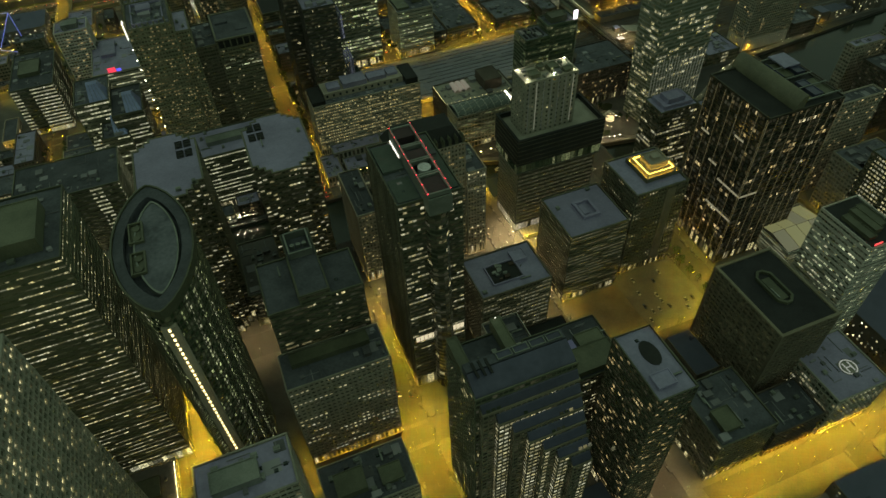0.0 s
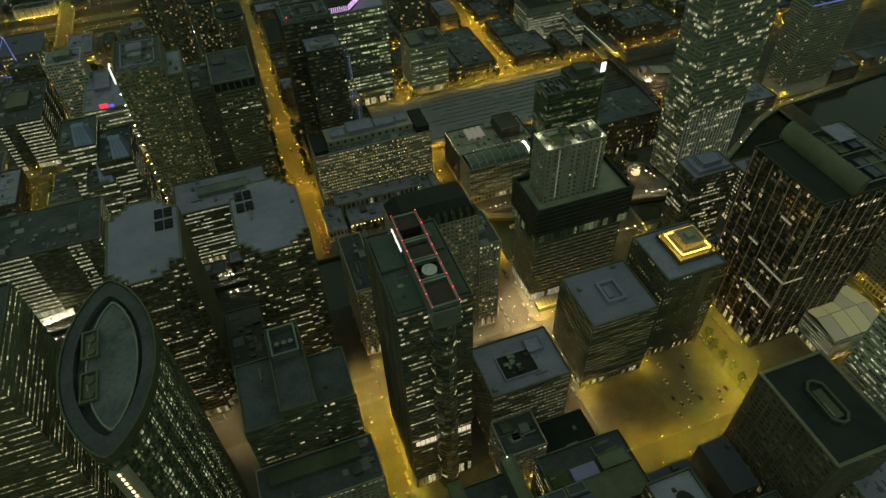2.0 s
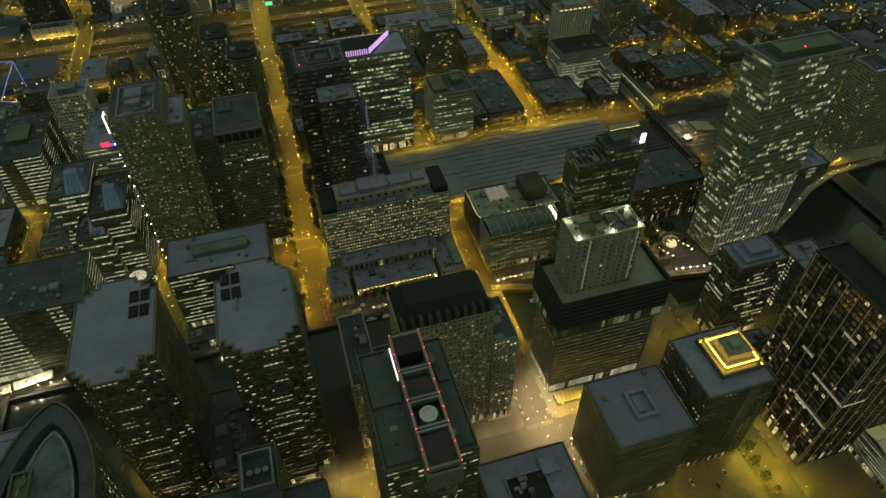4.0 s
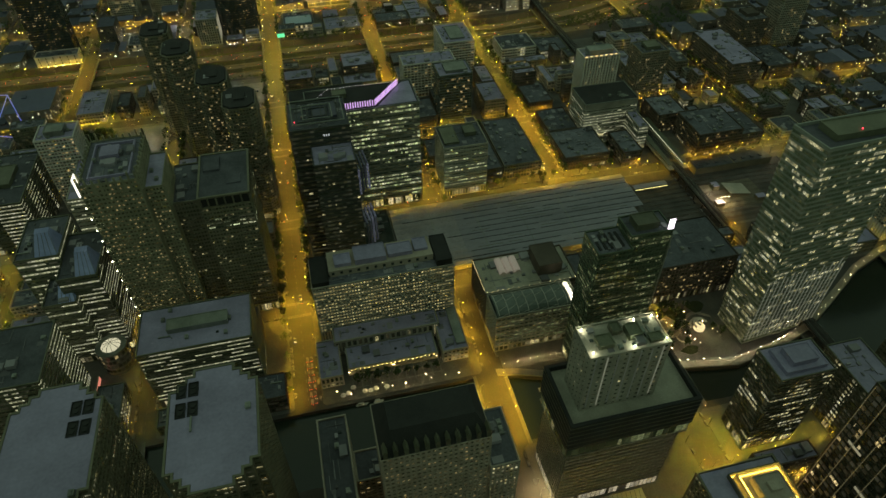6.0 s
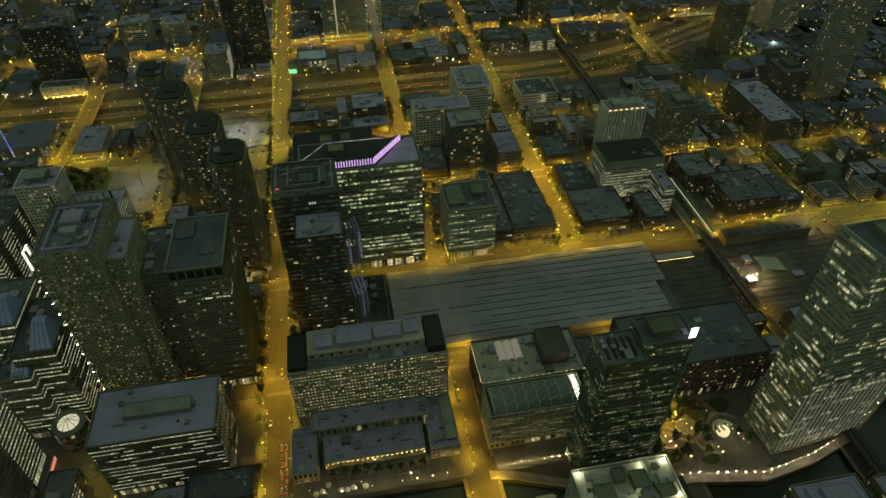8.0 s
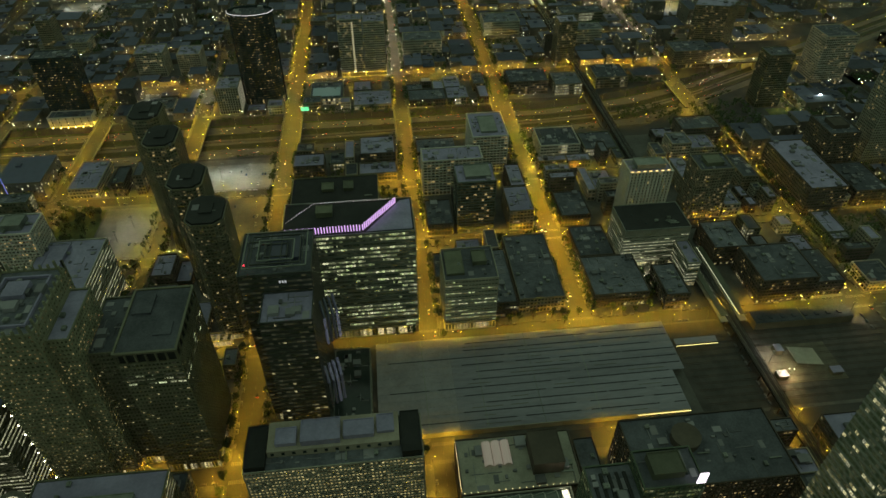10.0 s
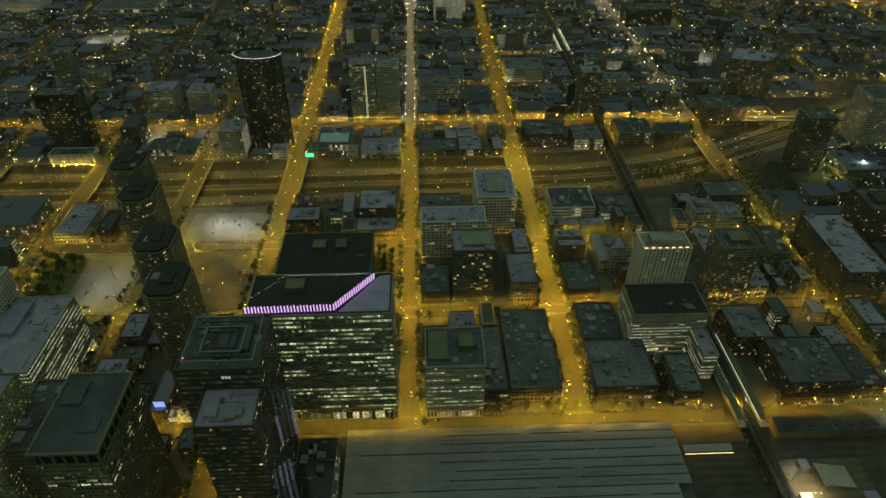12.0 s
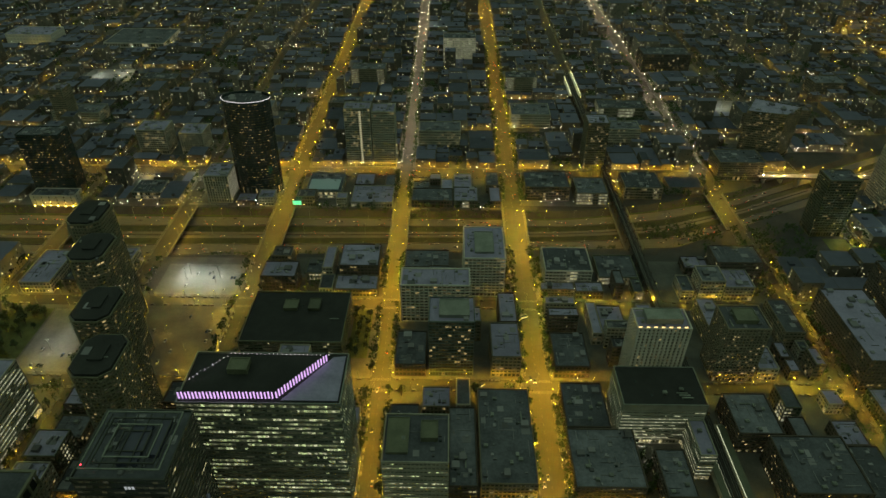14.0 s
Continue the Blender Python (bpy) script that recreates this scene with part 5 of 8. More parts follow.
def loft_tower(name, label, base, top, h, floors, bay, wall, glass, roof):
    """Tower whose plan changes evenly from the base polygon to the top polygon: floor by floor spandrels and panes."""
    cx, cy = sum(p[0] for p in base) / len(base), sum(p[1] for p in base) / len(base)
    b = thing(name, label, "building", (cx, cy, 0.15))
    TAKEN.append((min(p[0] for p in base + top), max(p[0] for p in base + top), min(p[1] for p in base + top), max(p[1] for p in base + top)))

    def plan(z, d=0.0):
        k = min(1.0, z / h)
        return offset_poly([(p[0] + (q[0] - p[0]) * k - cx, p[1] + (q[1] - p[1]) * k - cy) for p, q in zip(base, top)], d)

    n = len(base)
    s = Soup()
    levels = [plan(h * q / 12, 1.2) for q in range(13)]
    s.add([(x, y, h * q / 12) for q, lv in enumerate(levels) for x, y in lv],
          [(q * n + i, q * n + (i + 1) % n, (q + 1) * n + (i + 1) % n, (q + 1) * n + i) for q in range(12) for i in range(n)] + [tuple(range(12 * n, 13 * n))])
    part("core_wall", s, wall, b)
    fh = h / floors
    for f in range(floors):
        z0, z1, z2 = f * fh, f * fh + 1.5, (f + 1) * fh
        s = Soup()
        s.ring(plan(z0, -0.15), plan(z0, 0.5), z0, z1)
        level = part("spandrel", s, wall, b)
        s = Soup()
        pa, pb = plan(z1), plan(z2)
        for i in range(n):
            j = (i + 1) % n
            m = max(1, round(math.hypot(pa[j][0] - pa[i][0], pa[j][1] - pa[i][1]) / bay))
            for k in range(m):
                q0, q1 = (k + 0.06) / m, (k + 0.94) / m
                s.quad(*[(p[i][0] + (p[j][0] - p[i][0]) * q, p[i][1] + (p[j][1] - p[i][1]) * q, z) for p, q, z in ((pa, q0, z1), (pa, q1, z1), (pb, q1, z2), (pb, q0, z2))])
        tagged(part("window_band", s, glass, level), kind="stuff")
    s = Soup()
    s.prism(plan(h, 0.5), h - 0.3, h + 0.2)
    part("roof", s, roof, b)
    s = Soup()
    s.ring(plan(h, -0.3), plan(h, 0.6), h - 0.2, h + 2.4)
    part("parapet", s, wall, b)
    return b, plan


b, plan = loft_tower("river_tower", "very tall pale glass tower with bright floors and lit base", [(386, 441), (450, 447), (448, 474), (384, 472)], [(382, 442), (450, 446), (448, 472), (378, 470)], 179, 45, 2.3, surface("pale_glass_cladding", (0.20, 0.225, 0.19), (0.30, 0.33, 0.28), rough=0.3, vary=0.05), W_TALL, ROOFDARK)
cx, cy = b.location.x, b.location.y
part("penthouse", penthouse(392 - cx, 440 - cx, 450 - cy, 466 - cy, 179.2, 183.5), DARKMETAL, b)
s = Soup()
s.octa((410 - cx, 452 - cy, 184.6), 0.6)
part("red_beacon", s, RED_GLOW, b)
# Fins emit faintly, standing in for the soft light on the tower base.
fin_glow = glow("base_fin_glow", (0.95, 1.0, 0.72), 0.09)
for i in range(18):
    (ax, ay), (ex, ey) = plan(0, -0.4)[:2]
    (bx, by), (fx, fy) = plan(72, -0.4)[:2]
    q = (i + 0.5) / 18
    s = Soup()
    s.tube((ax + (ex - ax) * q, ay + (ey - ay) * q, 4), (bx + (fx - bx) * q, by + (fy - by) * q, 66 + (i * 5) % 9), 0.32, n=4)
    part("base_fin", s, fin_glow, b, "vertical fin with faint glow in place of light")

# ---- between canal street and the expressway ----
b = building("stepped_office_tower", "tall dark stepped office tower with cluttered roof", rect(74, 117, 600, 640), 142, DARKFRAME, W_DARK, 3.9, 2.8, (0.2, 0.2), (1.5, 0.3), ROOFDARK, 8, kit=3)
b = bpy.context.scene.objects["stepped_office_tower"]
for k in range(4):
    s = Soup()
    s.ring(rect(-19 + k * 4, 19 - k * 4, -17 + k * 3.6, 17 - k * 3.6), rect(-18.4 + k * 4, 18.4 - k * 4, -16.4 + k * 3.6, 16.4 - k * 3.6), 145 - k * 0.4, 145.8 - k * 0.4)
    part("roof_beam_ring", s, DARKFRAME if k % 2 else GREYMETAL, b)
for k in range(6):
    s = Soup()
    s.box(-17 + k * 6.6, -16.5 + k * 6.6, -16, 16, 144.2, 144.8)
    part("roof_beam", s, DARKFRAME, b)
s = Soup()
s.box(-3, 6, -13, 10, 142.1, 144)
s.box(9, 15, -8, 12, 142.1, 144.6)
part("plant_room", s, BLUEROOF, b)
s = Soup()
s.octa((-17, -16, 147.4), 0.5)
part("red_beacon", s, RED_GLOW, b)
for k in range(3):
    s = Soup()
    s.box(2 + k * 1.7, 3.1 + k * 1.7, -20.6, -20.3, 135.5, 137.2)
    part("sign_bar", s, glow("sign_bar_light", (0.9, 0.95, 1.0), 0.35) if k == 0 else bpy.data.materials["sign_bar_light"], b, "small white sign bar")
front_b = building("stepped_office_tower", "lower grey-roofed front section of dark office tower", rect(87, 117, 574, 599), 128, DARKFRAME, W_DARK, 3.9, 2.8, (0.2, 0.2), (1.5, 0.3), ROOFGREY, 8, kit=1)
cx, cy = front_b.location.x, front_b.location.y
for zt, yy in ((100, 602), (66, 577)):
    for q in range(4):
        s = Soup()
        px, py = 120 + q * 2.6 - cx, yy + 2 * q - cy
        s.tube((px, py, zt - 24), (px, py, zt), 0.95, n=8)
        s.tube((px, py, zt), (px - 2.5, py + 8, zt + 8), 0.95, n=8)
        part("glass_tube", s, W_TUBE, front_b, "curved blue-grey glass tube")
building("glazed_hall", "narrow glazed side hall beside the train shed", rect(118, 144, 573, 642), 22, GREYMETAL, W_GREEN, 4, 2.6, (0.2, 0.2), (1.0, 0.2), CLEARGLASS, 5, kit=0)

b = building("purple_crown_tower", "broad glass office tower with purple-lit roof fins", rect(88, 184, 675, 716), 108, GREYMETAL, W_CROWN, 4.0, 2.4, (0.18, 0.25), (1.4, 0.3), BLACKROOF, 9, kit=0, house=((112, 124, 698, 708, 4),))
cx, cy = b.location.x, b.location.y
fin_line = [(89, 678), (146, 679), (172, 711)]
s = Soup()
for (ax, ay), (bx, by) in zip(fin_line, fin_line[1:]):
    L = math.hypot(bx - ax, by - ay)
    u = ((bx - ax) / L, (by - ay) / L)
    s.slab((ax - cx, ay - cy), u, (u[1], -u[0]), 0, L, -0.6, 0, 108, 114.5)
    n = int(L / 2.1)
    for i in range(n):
        f = Soup()
        f.slab((ax - cx, ay - cy), u, (u[1], -u[0]), i * L / n, i * L / n + 0.75, 0.05, 0.6, 108.8, 113.9 + 0.5 * (i % 2))
        part("lit_fin", f, PURPLE_GLOW, b)
part("fin_wall", s, BLACKROOF, b)
s = Soup()
s.prism([(x - cx, y - cy) for x, y in ((149, 677.5), (182.5, 677.5), (182.5, 714), (175, 713))], 108.2, 108.7)
part("lower_roof", s, ROOFBLUE, b, "pale roof triangle outside the fin wall")
rim = [(172, 713.5), (110, 714), (89, 690)]
d = Soup()
for (ax, ay), (bx, by) in zip(rim, rim[1:]):
    L = math.hypot(bx - ax, by - ay)
    for i in range(int(L / 2.6)):
        q = i / int(L / 2.6)
        d.octa((ax + (bx - ax) * q - cx, ay + (by - ay) * q - cy, 110), 0.28)
part("rim_lights", d, glow("rim_light", (1.0, 0.85, 0.95), 2.5), b)
building("dark_garage", "low dark flat-roofed parking structure", rect(70, 157, 818, 884), 20, DARKMETAL, W_DARK, 3.3, 4, (0.4, 0.3), (1.2, 0.3), BLACKROOF, 3.4, kit=8, house=((100, 112, 858, 870, 3), (122, 132, 858, 872, 3)))
building("corner_office_block", "mid-rise office block with two-tone flat roof", rect(206, 248, 674, 712), 56, CONCRETE, W_CROWN, 3.9, 2.7, (0.6, 0.4), (1.9, 0.4), ROOFDARK, 8, kit=3, house=((208, 222, 680, 708, 2), (230, 241, 690, 704, 4)))
building("loft_building", "small flat-roofed brick loft", rect(249, 268, 684, 752), 17, REDBRICK, W_DARK, 3.9, 3, (0.9, 0.3), (1.5, 0.3), ROOFMIX, 4.5, kit=8)
building("loft_building", "brick loft building with skylight strip on the roof", rect(271, 310, 687, 772), 16, TANBRICK, W_DARK, 3.9, 3, (0.9, 0.3), (1.5, 0.3), ROOFMIX, 4.5, kit=10)
building("loft_building", "row of brick lofts along a lamp-lined street", rect(336, 384, 686, 735), 15, REDBRICK, W_DARK, 3.7, 3, (0.9, 0.3), (1.5, 0.3), ROOFMIX, 4.5, kit=12)
building("loft_building", "narrow brick loft with lit skylights", rect(337, 369, 737, 780), 15, REDBRICK, W_OFFICE, 3.7, 3, (0.9, 0.3), (1.5, 0.3), ROOFDARK, 4.5, kit=8)
building("dark_cap_wing", "lower office wing with bright ribbons beside the platform", rect(423, 434, 704, 734.4), 27, CONCRETE, W_BRIGHT, 3.6, 2.5, (0.2, 0.2), (1.7, 0.35), ROOFGREY, 5, kit=3)
b = building("dark_cap_office", "square office block with bright ribbons and dark cap", rect(374, 434, 735, 772), 36, CONCRETE, W_BRIGHT, 3.6, 2.5, (0.2, 0.2), (1.7, 0.35), BLACKROOF, 5, kit=0, parapet=0.4)
s = Soup()
s.prism(rect(-30.2, 30.2, -18.7, 18.7), 36.1, 42.6)
part("cap_wall", s, CONCRETE, b, "plain grey attic band")
s = Soup()
s.ring(rect(-30.5, 30.5, -19, 19), rect(-29.8, 29.8, -18.3, 18.3), 42.6, 43.4)
part("cap_parapet", s, GREYMETAL, b)
s = Soup()
s.box(-29.8, 29.8, -18.3, 18.3, 42.6, 42.9)
part("cap_roof", s, BLACKROOF, b, "black flat roof")
roof_kit(b, rect(-27, 27, -16, 16), 42.9, 77, 7)
building("platform_house", "small brick block beside the elevated platform", rect(396, 416, 678, 716), 17, REDBRICK, W_DARK, 3.7, 3, roof=ROOFMIX, base=4.5, kit=5)
building("slim_glass_tower", "slim residential tower with green glass face", rect(232, 268, 801, 831), 60, VAULT, W_HOMEDIM, 3.2, 2.6, (0.4, 0.4), (0.8, 0.4), ROOFGREY, 5, kit=2, house=((240, 264, 806, 826, 3),))
building("fin_block", "mid-rise block with vertical white fins", rect(205, 266, 869, 893), 42, PRECAST, W_HOMEDIM, 3.4, 4.2, (1.0, 0.9), (0.8, 0.1), ROOFGREY, 5, kit=4)
building("courtyard_block", "mid-rise apartment block near the expressway", rect(262, 300, 906, 958), 45, PRECAST, W_HOMEDIM, 3.3, 4.0, (0.8, 0.7), (0.9, 0.1), ROOFGREY, 5, kit=3, house=((272, 290, 914, 948, 2),))
building("white_residential_tower", "pale concrete residential tower with lit crown", rect(393, 433, 790, 812), 66, PRECAST, W_HOMEDIM, 3.2, 3.3, (1.7, 0.9), (0.5, 0.1), ROOFGREY, 6, kit=4, house=((400, 428, 795, 808, 5),))
b = bpy.context.scene.objects["white_residential_tower"]
for i in range(7):
    s = Soup()
    s.box(-20 + i * 5.8, -17.5 + i * 5.8, -11.2, -10.8, 66.6, 67.9)
    part("crown_lamp", s, glow("warm_crown_lamp", (1.0, 0.66, 0.25), 2.0) if i == 0 else bpy.data.materials["warm_crown_lamp"], b)
building("brown_residential_tower", "brown brick residential tower with gridded windows", rect(467, 500, 799, 827), 58, TANBRICK, W_HOME, 3.2, 2.8, (0.9, 0.6), (1.0, 0.4), ROOFDARK, 5, kit=4, house=((475, 492, 805, 820, 4),))
building("long_loft_block", "long brick loft block with pale patched roof", rect(583, 622, 790, 880), 34, REDBRICK, W_HOMEDIM, 3.6, 2.9, (0.8, 0.4), (1.4, 0.4), ROOFGREY, 5, kit=14)
b = building("bright_front_loft", "low block with brightly floodlit pale front", rect(342, 387, 921, 960), 20, PRECAST, W_OFFICE, 3.6, 3.4, roof=ROOFDARK, base=5, kit=6)
for i in range(6):
    s = Soup()
    s.box(-20 + i * 8 - 0.4, -20 + i * 8 + 0.4, -23.2, -22.8, 0.3, 0.6)
    part("wall_floodlight", s, glow("wall_flood", (1.0, 0.82, 0.6), 130, True) if i == 0 else bpy.data.materials["wall_flood"], b)
building("mural_block", "small block with row of lit arched windows", rect(140, 178, 926, 962), 20, REDBRICK, W_HOMEDIM, 3.6, 3.4, (1.0, 0.4), (1.5, 0.3), ROOFBLUE, 5, kit=5)
building("low_shops", "row of low flat-roofed tan brick shops", rect(138, 178, 903, 924), 9, TANBRICK, W_OFFICE, 3.6, 3.4, roof=ROOFBLUE, base=4.5, kit=5)
building("brick_courtyard_flats", "dark red brick flats with lit windows", rect(460, 492, 728, 766), 21, REDBRICK, W_HOMEDIM, 3.5, 2.8, roof=ROOFMIX, base=4, kit=6)
building("brick_courtyard_flats", "large red brick flats around a court", rect(478, 528, 676, 722), 26, REDBRICK, W_HOMEDIM, 3.5, 2.8, (0.9, 0.4), (1.3, 0.4), ROOFDARK, 4, kit=10)
for i, (px, py, hh) in enumerate(((34, 702, 118), (10, 752, 116), (-24, 818, 116), (-48, 866, 116))):
    b = building("chamfered_apartment_tower", "one of four dark apartment towers with chamfered tops", chamfered(px - 13.5, px + 13.5, py - 18, py + 18, 6), hh, GRANITE, W_HOME, 3.0, 2.5, (0.8, 0.4), (1.1, 0.4), ROOFDARK, 6, kit=2, group="four chamfered towers")
    s = Soup()
    s.prism(chamfered(-12.4, 12.4, -16.8, 16.8, 5.4), hh, hh + 2.2)
    s.box(-4, 5, -6, 7, hh + 2.2, hh + 3.4)
    part("penthouse", s, BLACKROOF, b)
building("balcony_tower", "pale residential tower with stacked balconies", rect(-150, -118, 740, 766), 80, PRECAST, W_HOME, 3.2, 2.9, (0.8, 0.7), (1.0, 0.7), ROOFGREY, 6, kit=4, house=((-142, -126, 745, 760, 5),))
building("ribbon_corner_block", "office block with bright horizontal bands", rect(-203, -162, 690, 768), 53, DARKMETAL, W_BRIGHT, 4, 2.6, (0.18, 0.2), (1.8, 0.35), ROOFDARK, 6, kit=5, house=((-195, -175, 715, 745, 4),))
building("pale_roof_office", "office block with pale roof and bright side ribbons", rect(-122, -72, 679, 758), 56, CONCRETE, W_BRIGHT, 3.9, 2.6, (0.2, 0.2), (1.8, 0.35), ROOFBLUE, 6, kit=4, house=((-112, -98, 715, 750, 3),))
b = bpy.context.scene.objects["pale_roof_office"]
for i, cl in enumerate(((1.0, 0.03, 0.08), (0.12, 0.1, 1.0))):
    s = Soup()
    s.box(-9 + i * 8, -1.4 + i * 5, -40.2, -39.8, 57.2, 62 - i * 2)
    part("lit_sign", s, glow("led_sign_%d" % i, cl, 1.2), b, "coloured lit rooftop sign panel")
b = building("hotel_block", "small hotel with bright vertical light stripes", rect(-37, -10, 1074, 1105), 35, CONCRETE, W_HOMEDIM, 3.4, 3.0, (1.0, 0.6), (0.6, 0.1), ROOFBLUE, 5, kit=2)
for i in range(8):
    s = Soup()
    s.box(14.1, 14.4, -15 + i * 4.2, -14.5 + i * 4.2, 4, 34)
    part("light_stripe", s, glow("hotel_stripe", (1.0, 0.92, 0.62), 0.3) if i == 0 else bpy.data.materials["hotel_stripe"], b, "bright vertical light stripe")
cyl = [(17 + 27 * math.cos(2 * math.pi * i / 20), 1108 + 17 * math.sin(2 * math.pi * i / 20)) for i in range(20)]
b = building("curved_glass_tower", "rounded dark glass tower with white-lit crown ring", cyl, 116, CLEARGLASS, W_HOME, 3.2, 2.0, (0.3, 0.3), (1.7, 0.3), ROOFDARK, 10, kit=2, parapet=3)
s = Soup()
lc = [(x - 17, y - 1108) for x, y in cyl]
for i in range(9, 20):
    (ax, ay), (bx, by) = offset_poly(lc, -0.8)[i], offset_poly(lc, -0.8)[(i + 1) % 20]
    s.tube((ax, ay, 118.4), (bx, by, 118.4), 0.3, n=5)
part("crown_ring", s, glow("crown_ring_light", (1.0, 0.92, 0.95), 0.9), b)
b = building("apartment_slab", "tall apartment slab with bright stair column of windows", rect(116, 148, 1166, 1186), 80, CONCRETE, W_HOME, 3.2, 2.8, roof=ROOFGREY, base=6, kit=3)
s = Soup()
for i in range(24):
    s.box(2.2, 4.6, -10.7, -10.4, 6 + i * 3, 8 + i * 3)
tagged(part("stair_window", s, glow("stair_window_light", (1.0, 0.9, 0.5), 0.4), b, "bright stair windows"), kind="stuff")
building("apartment_slab", "apartment slab with many small lit windows", rect(150, 178, 1166, 1192), 76, CONCRETE, W_HOMEDIM, 3.2, 2.8, roof=ROOFGREY, base=6, kit=3)
building("dark_apartment_tower", "dark apartment tower beside the expressway", rect(-244, -196, 1083, 1106), 80, CLEARGLASS, W_HOME, 3.3, 2.0, (0.4, 0.3), (1.7, 0.3), roof=ROOFDARK, base=12, kit=3)
b = building("yellow_lit_box", "low floodlit yellow box building", rect(-242, -190, 1064, 1081), 12, PRECAST, W_DARK, 4, 9, (7.4, 0.3), roof=ROOFMIX, base=4, kit=3)
for i in range(6):
    s = Soup()
    s.box(-22 + i * 9 - 0.4, -22 + i * 9 + 0.4, -11.8, -11.5, 0.3, 0.6)
    part("wall_floodlight", s, glow("yellow_wall_flood", (1.0, 0.68, 0.1), 150, True) if i == 0 else bpy.data.materials["yellow_wall_flood"], b)
building("round_top_tower", "slim tower with pale roof", rect(420, 446, 1166, 1192), 64, GRANITE, W_HOME, 3.2, 2.6, roof=ROOFBLUE, base=6, kit=2)
building("far_residential_tower", "dark residential tower with lit floors", [(630, 1204), (676, 1192), (706, 1218), (656, 1246)], 66, DARKMETAL, W_HOME, 3.2, 2.8, roof=ROOFBLUE, base=6, kit=3)
building("far_residential_tower", "tall apartment tower near the northern avenue", rect(752, 795, 1068, 1106), 68, CONCRETE, W_HOME, 3.2, 2.8, roof=ROOFDARK, base=6, kit=3)
building("arched_block", "mid-rise block with tall lit ground floor", rect(584, 640, 1140, 1176), 25, TANBRICK, W_HOME, 3.4, 3.0, roof=ROOFDARK, base=6, kit=6)
building("brick_mill", "long brick building with lit side wall", rect(338, 390, 1086, 1124), 18, REDBRICK, W_HOME, 3.6, 3.0, roof=ROOFDARK, base=4, kit=6)
building("lit_side_block", "low building with yellow-lit wall", rect(458, 502, 1092, 1132), 15, TANBRICK, W_DARK, 3.6, 3.2, roof=ROOFDARK, base=4, kit=5)
building("lit_side_block", "low block facing the expressway", rect(398, 434, 1078, 1116), 15, TANBRICK, W_OFFICE, 3.6, 3.2, roof=ROOFMIX, base=4, kit=5)
building("diner", "small dark-roofed diner with red-white sign band", rect(-130, -96, 1080, 1108), 9, GREYMETAL, W_SHOP, 3.6, 3, roof=ROOFDARK, base=4, kit=4)
b = building("drive_in_shop", "low shop with broad lit glass front and teal-lit canopy", rect(76, 118, 1086, 1132), 9, GREYMETAL, W_SHOP, 4, 3.2, roof=ROOFMIX, base=4, kit=6)
s = Soup()
s.box(-18, 18, -20, 4, 10.5, 10.9)
part("lit_canopy", s, glow("teal_canopy_light", (0.3, 0.85, 0.75), 0.05), b, "faint teal lit canopy")

# ---- further towers and lit complexes in the distance ----
b = building("blue_edge_tower", "apartment tower with blue-lit roof edge by the river", rect(571, 634, 516, 542), 104, CONCRETE, W_HOMEDIM, 3.2, 2.8, (0.8, 0.6), (0.9, 0.5), ROOFDARK, 16, kit=5, house=((585, 620, 524, 538, 5),), shop=W_SCREEN)
for x0, x1, yy, zz in ((-31.8, 31.8, -13.4, 105.4), (6, 31.8, -4.4, 110.2)):
    s = Soup()
    s.tube((x0, yy, zz), (x1, yy, zz), 0.35, n=5)
    part("blue_light_line", s, BLUE_GLOW, b)
building("tall_residential_tower", "very tall grey apartment tower with scattered lit rooms", rect(698, 734, 873, 900), 132, CONCRETE, W_HOMEDIM, 3.2, 2.8, (0.8, 0.6), (0.9, 0.4), ROOFDARK, 8, kit=4, house=((706, 726, 878, 894, 5),))
building("brown_apartment_tower", "broad brown brick apartment tower with dark roof", rect(640, 674, 862, 902), 50, REDBRICK, W_HOMEDIM, 3.2, 2.8, (0.9, 0.4), (1.1, 0.4), ROOFDARK, 6, kit=4, house=((648, 666, 872, 890, 4),))
building("dark_residential_tower", "dark slim apartment tower near the overpass", rect(646, 678, 1016, 1040), 70, DARKMETAL, W_HOMEDIM, 3.2, 2.8, roof=ROOFDARK, base=6, kit=2)
building("terrace_apartments", "mid-rise apartments with orange-lit balconies", rect(-165, -128, 1196, 1226), 34, CONCRETE, W_HOME, 3.2, 3.0, (0.8, 0.6), (0.9, 0.3), ROOFGREY, 6, kit=3)
building("terrace_apartments", "mid-rise apartments with pale cornice and lit rooms", rect(-109, -79, 1196, 1226), 30, LIMESTONE, W_HOME, 3.2, 3.0, (0.8, 0.6), (0.9, 0.3), ROOFGREY, 6, kit=3)
building("terrace_apartments", "slim stepped apartment tower in the distance", rect(-318, -298, 1280, 1304), 54, TANBRICK, W_HOMEDIM, 3.2, 3.0, roof=ROOFGREY, base=6, kit=2)
building("bright_office_block", "distant office block with nearly all windows lit", rect(235, 292, 1563, 1592), 43, LIMESTONE, W_BRIGHT, 3.6, 3.2, (0.9, 0.3), (1.4, 0.3), ROOFDARK, 6, kit=3)
building("converted_warehouse", "broad dark warehouse with row of lit ground floor windows", rect(580, 662, 1522, 1562), 31, REDBRICK, W_HOME, 4.0, 3.4, (0.9, 0.3), (1.4, 0.3), ROOFDARK, 6, kit=8)
building("exhibition_hall", "large low hall with pale floodlit side walls", rect(-596, -510, 1640, 1690), 18, PRECAST, W_SCREEN, 8, 6, (1.2, 0.3), (2.0, 0.3), ROOFGREY, 6, kit=6)
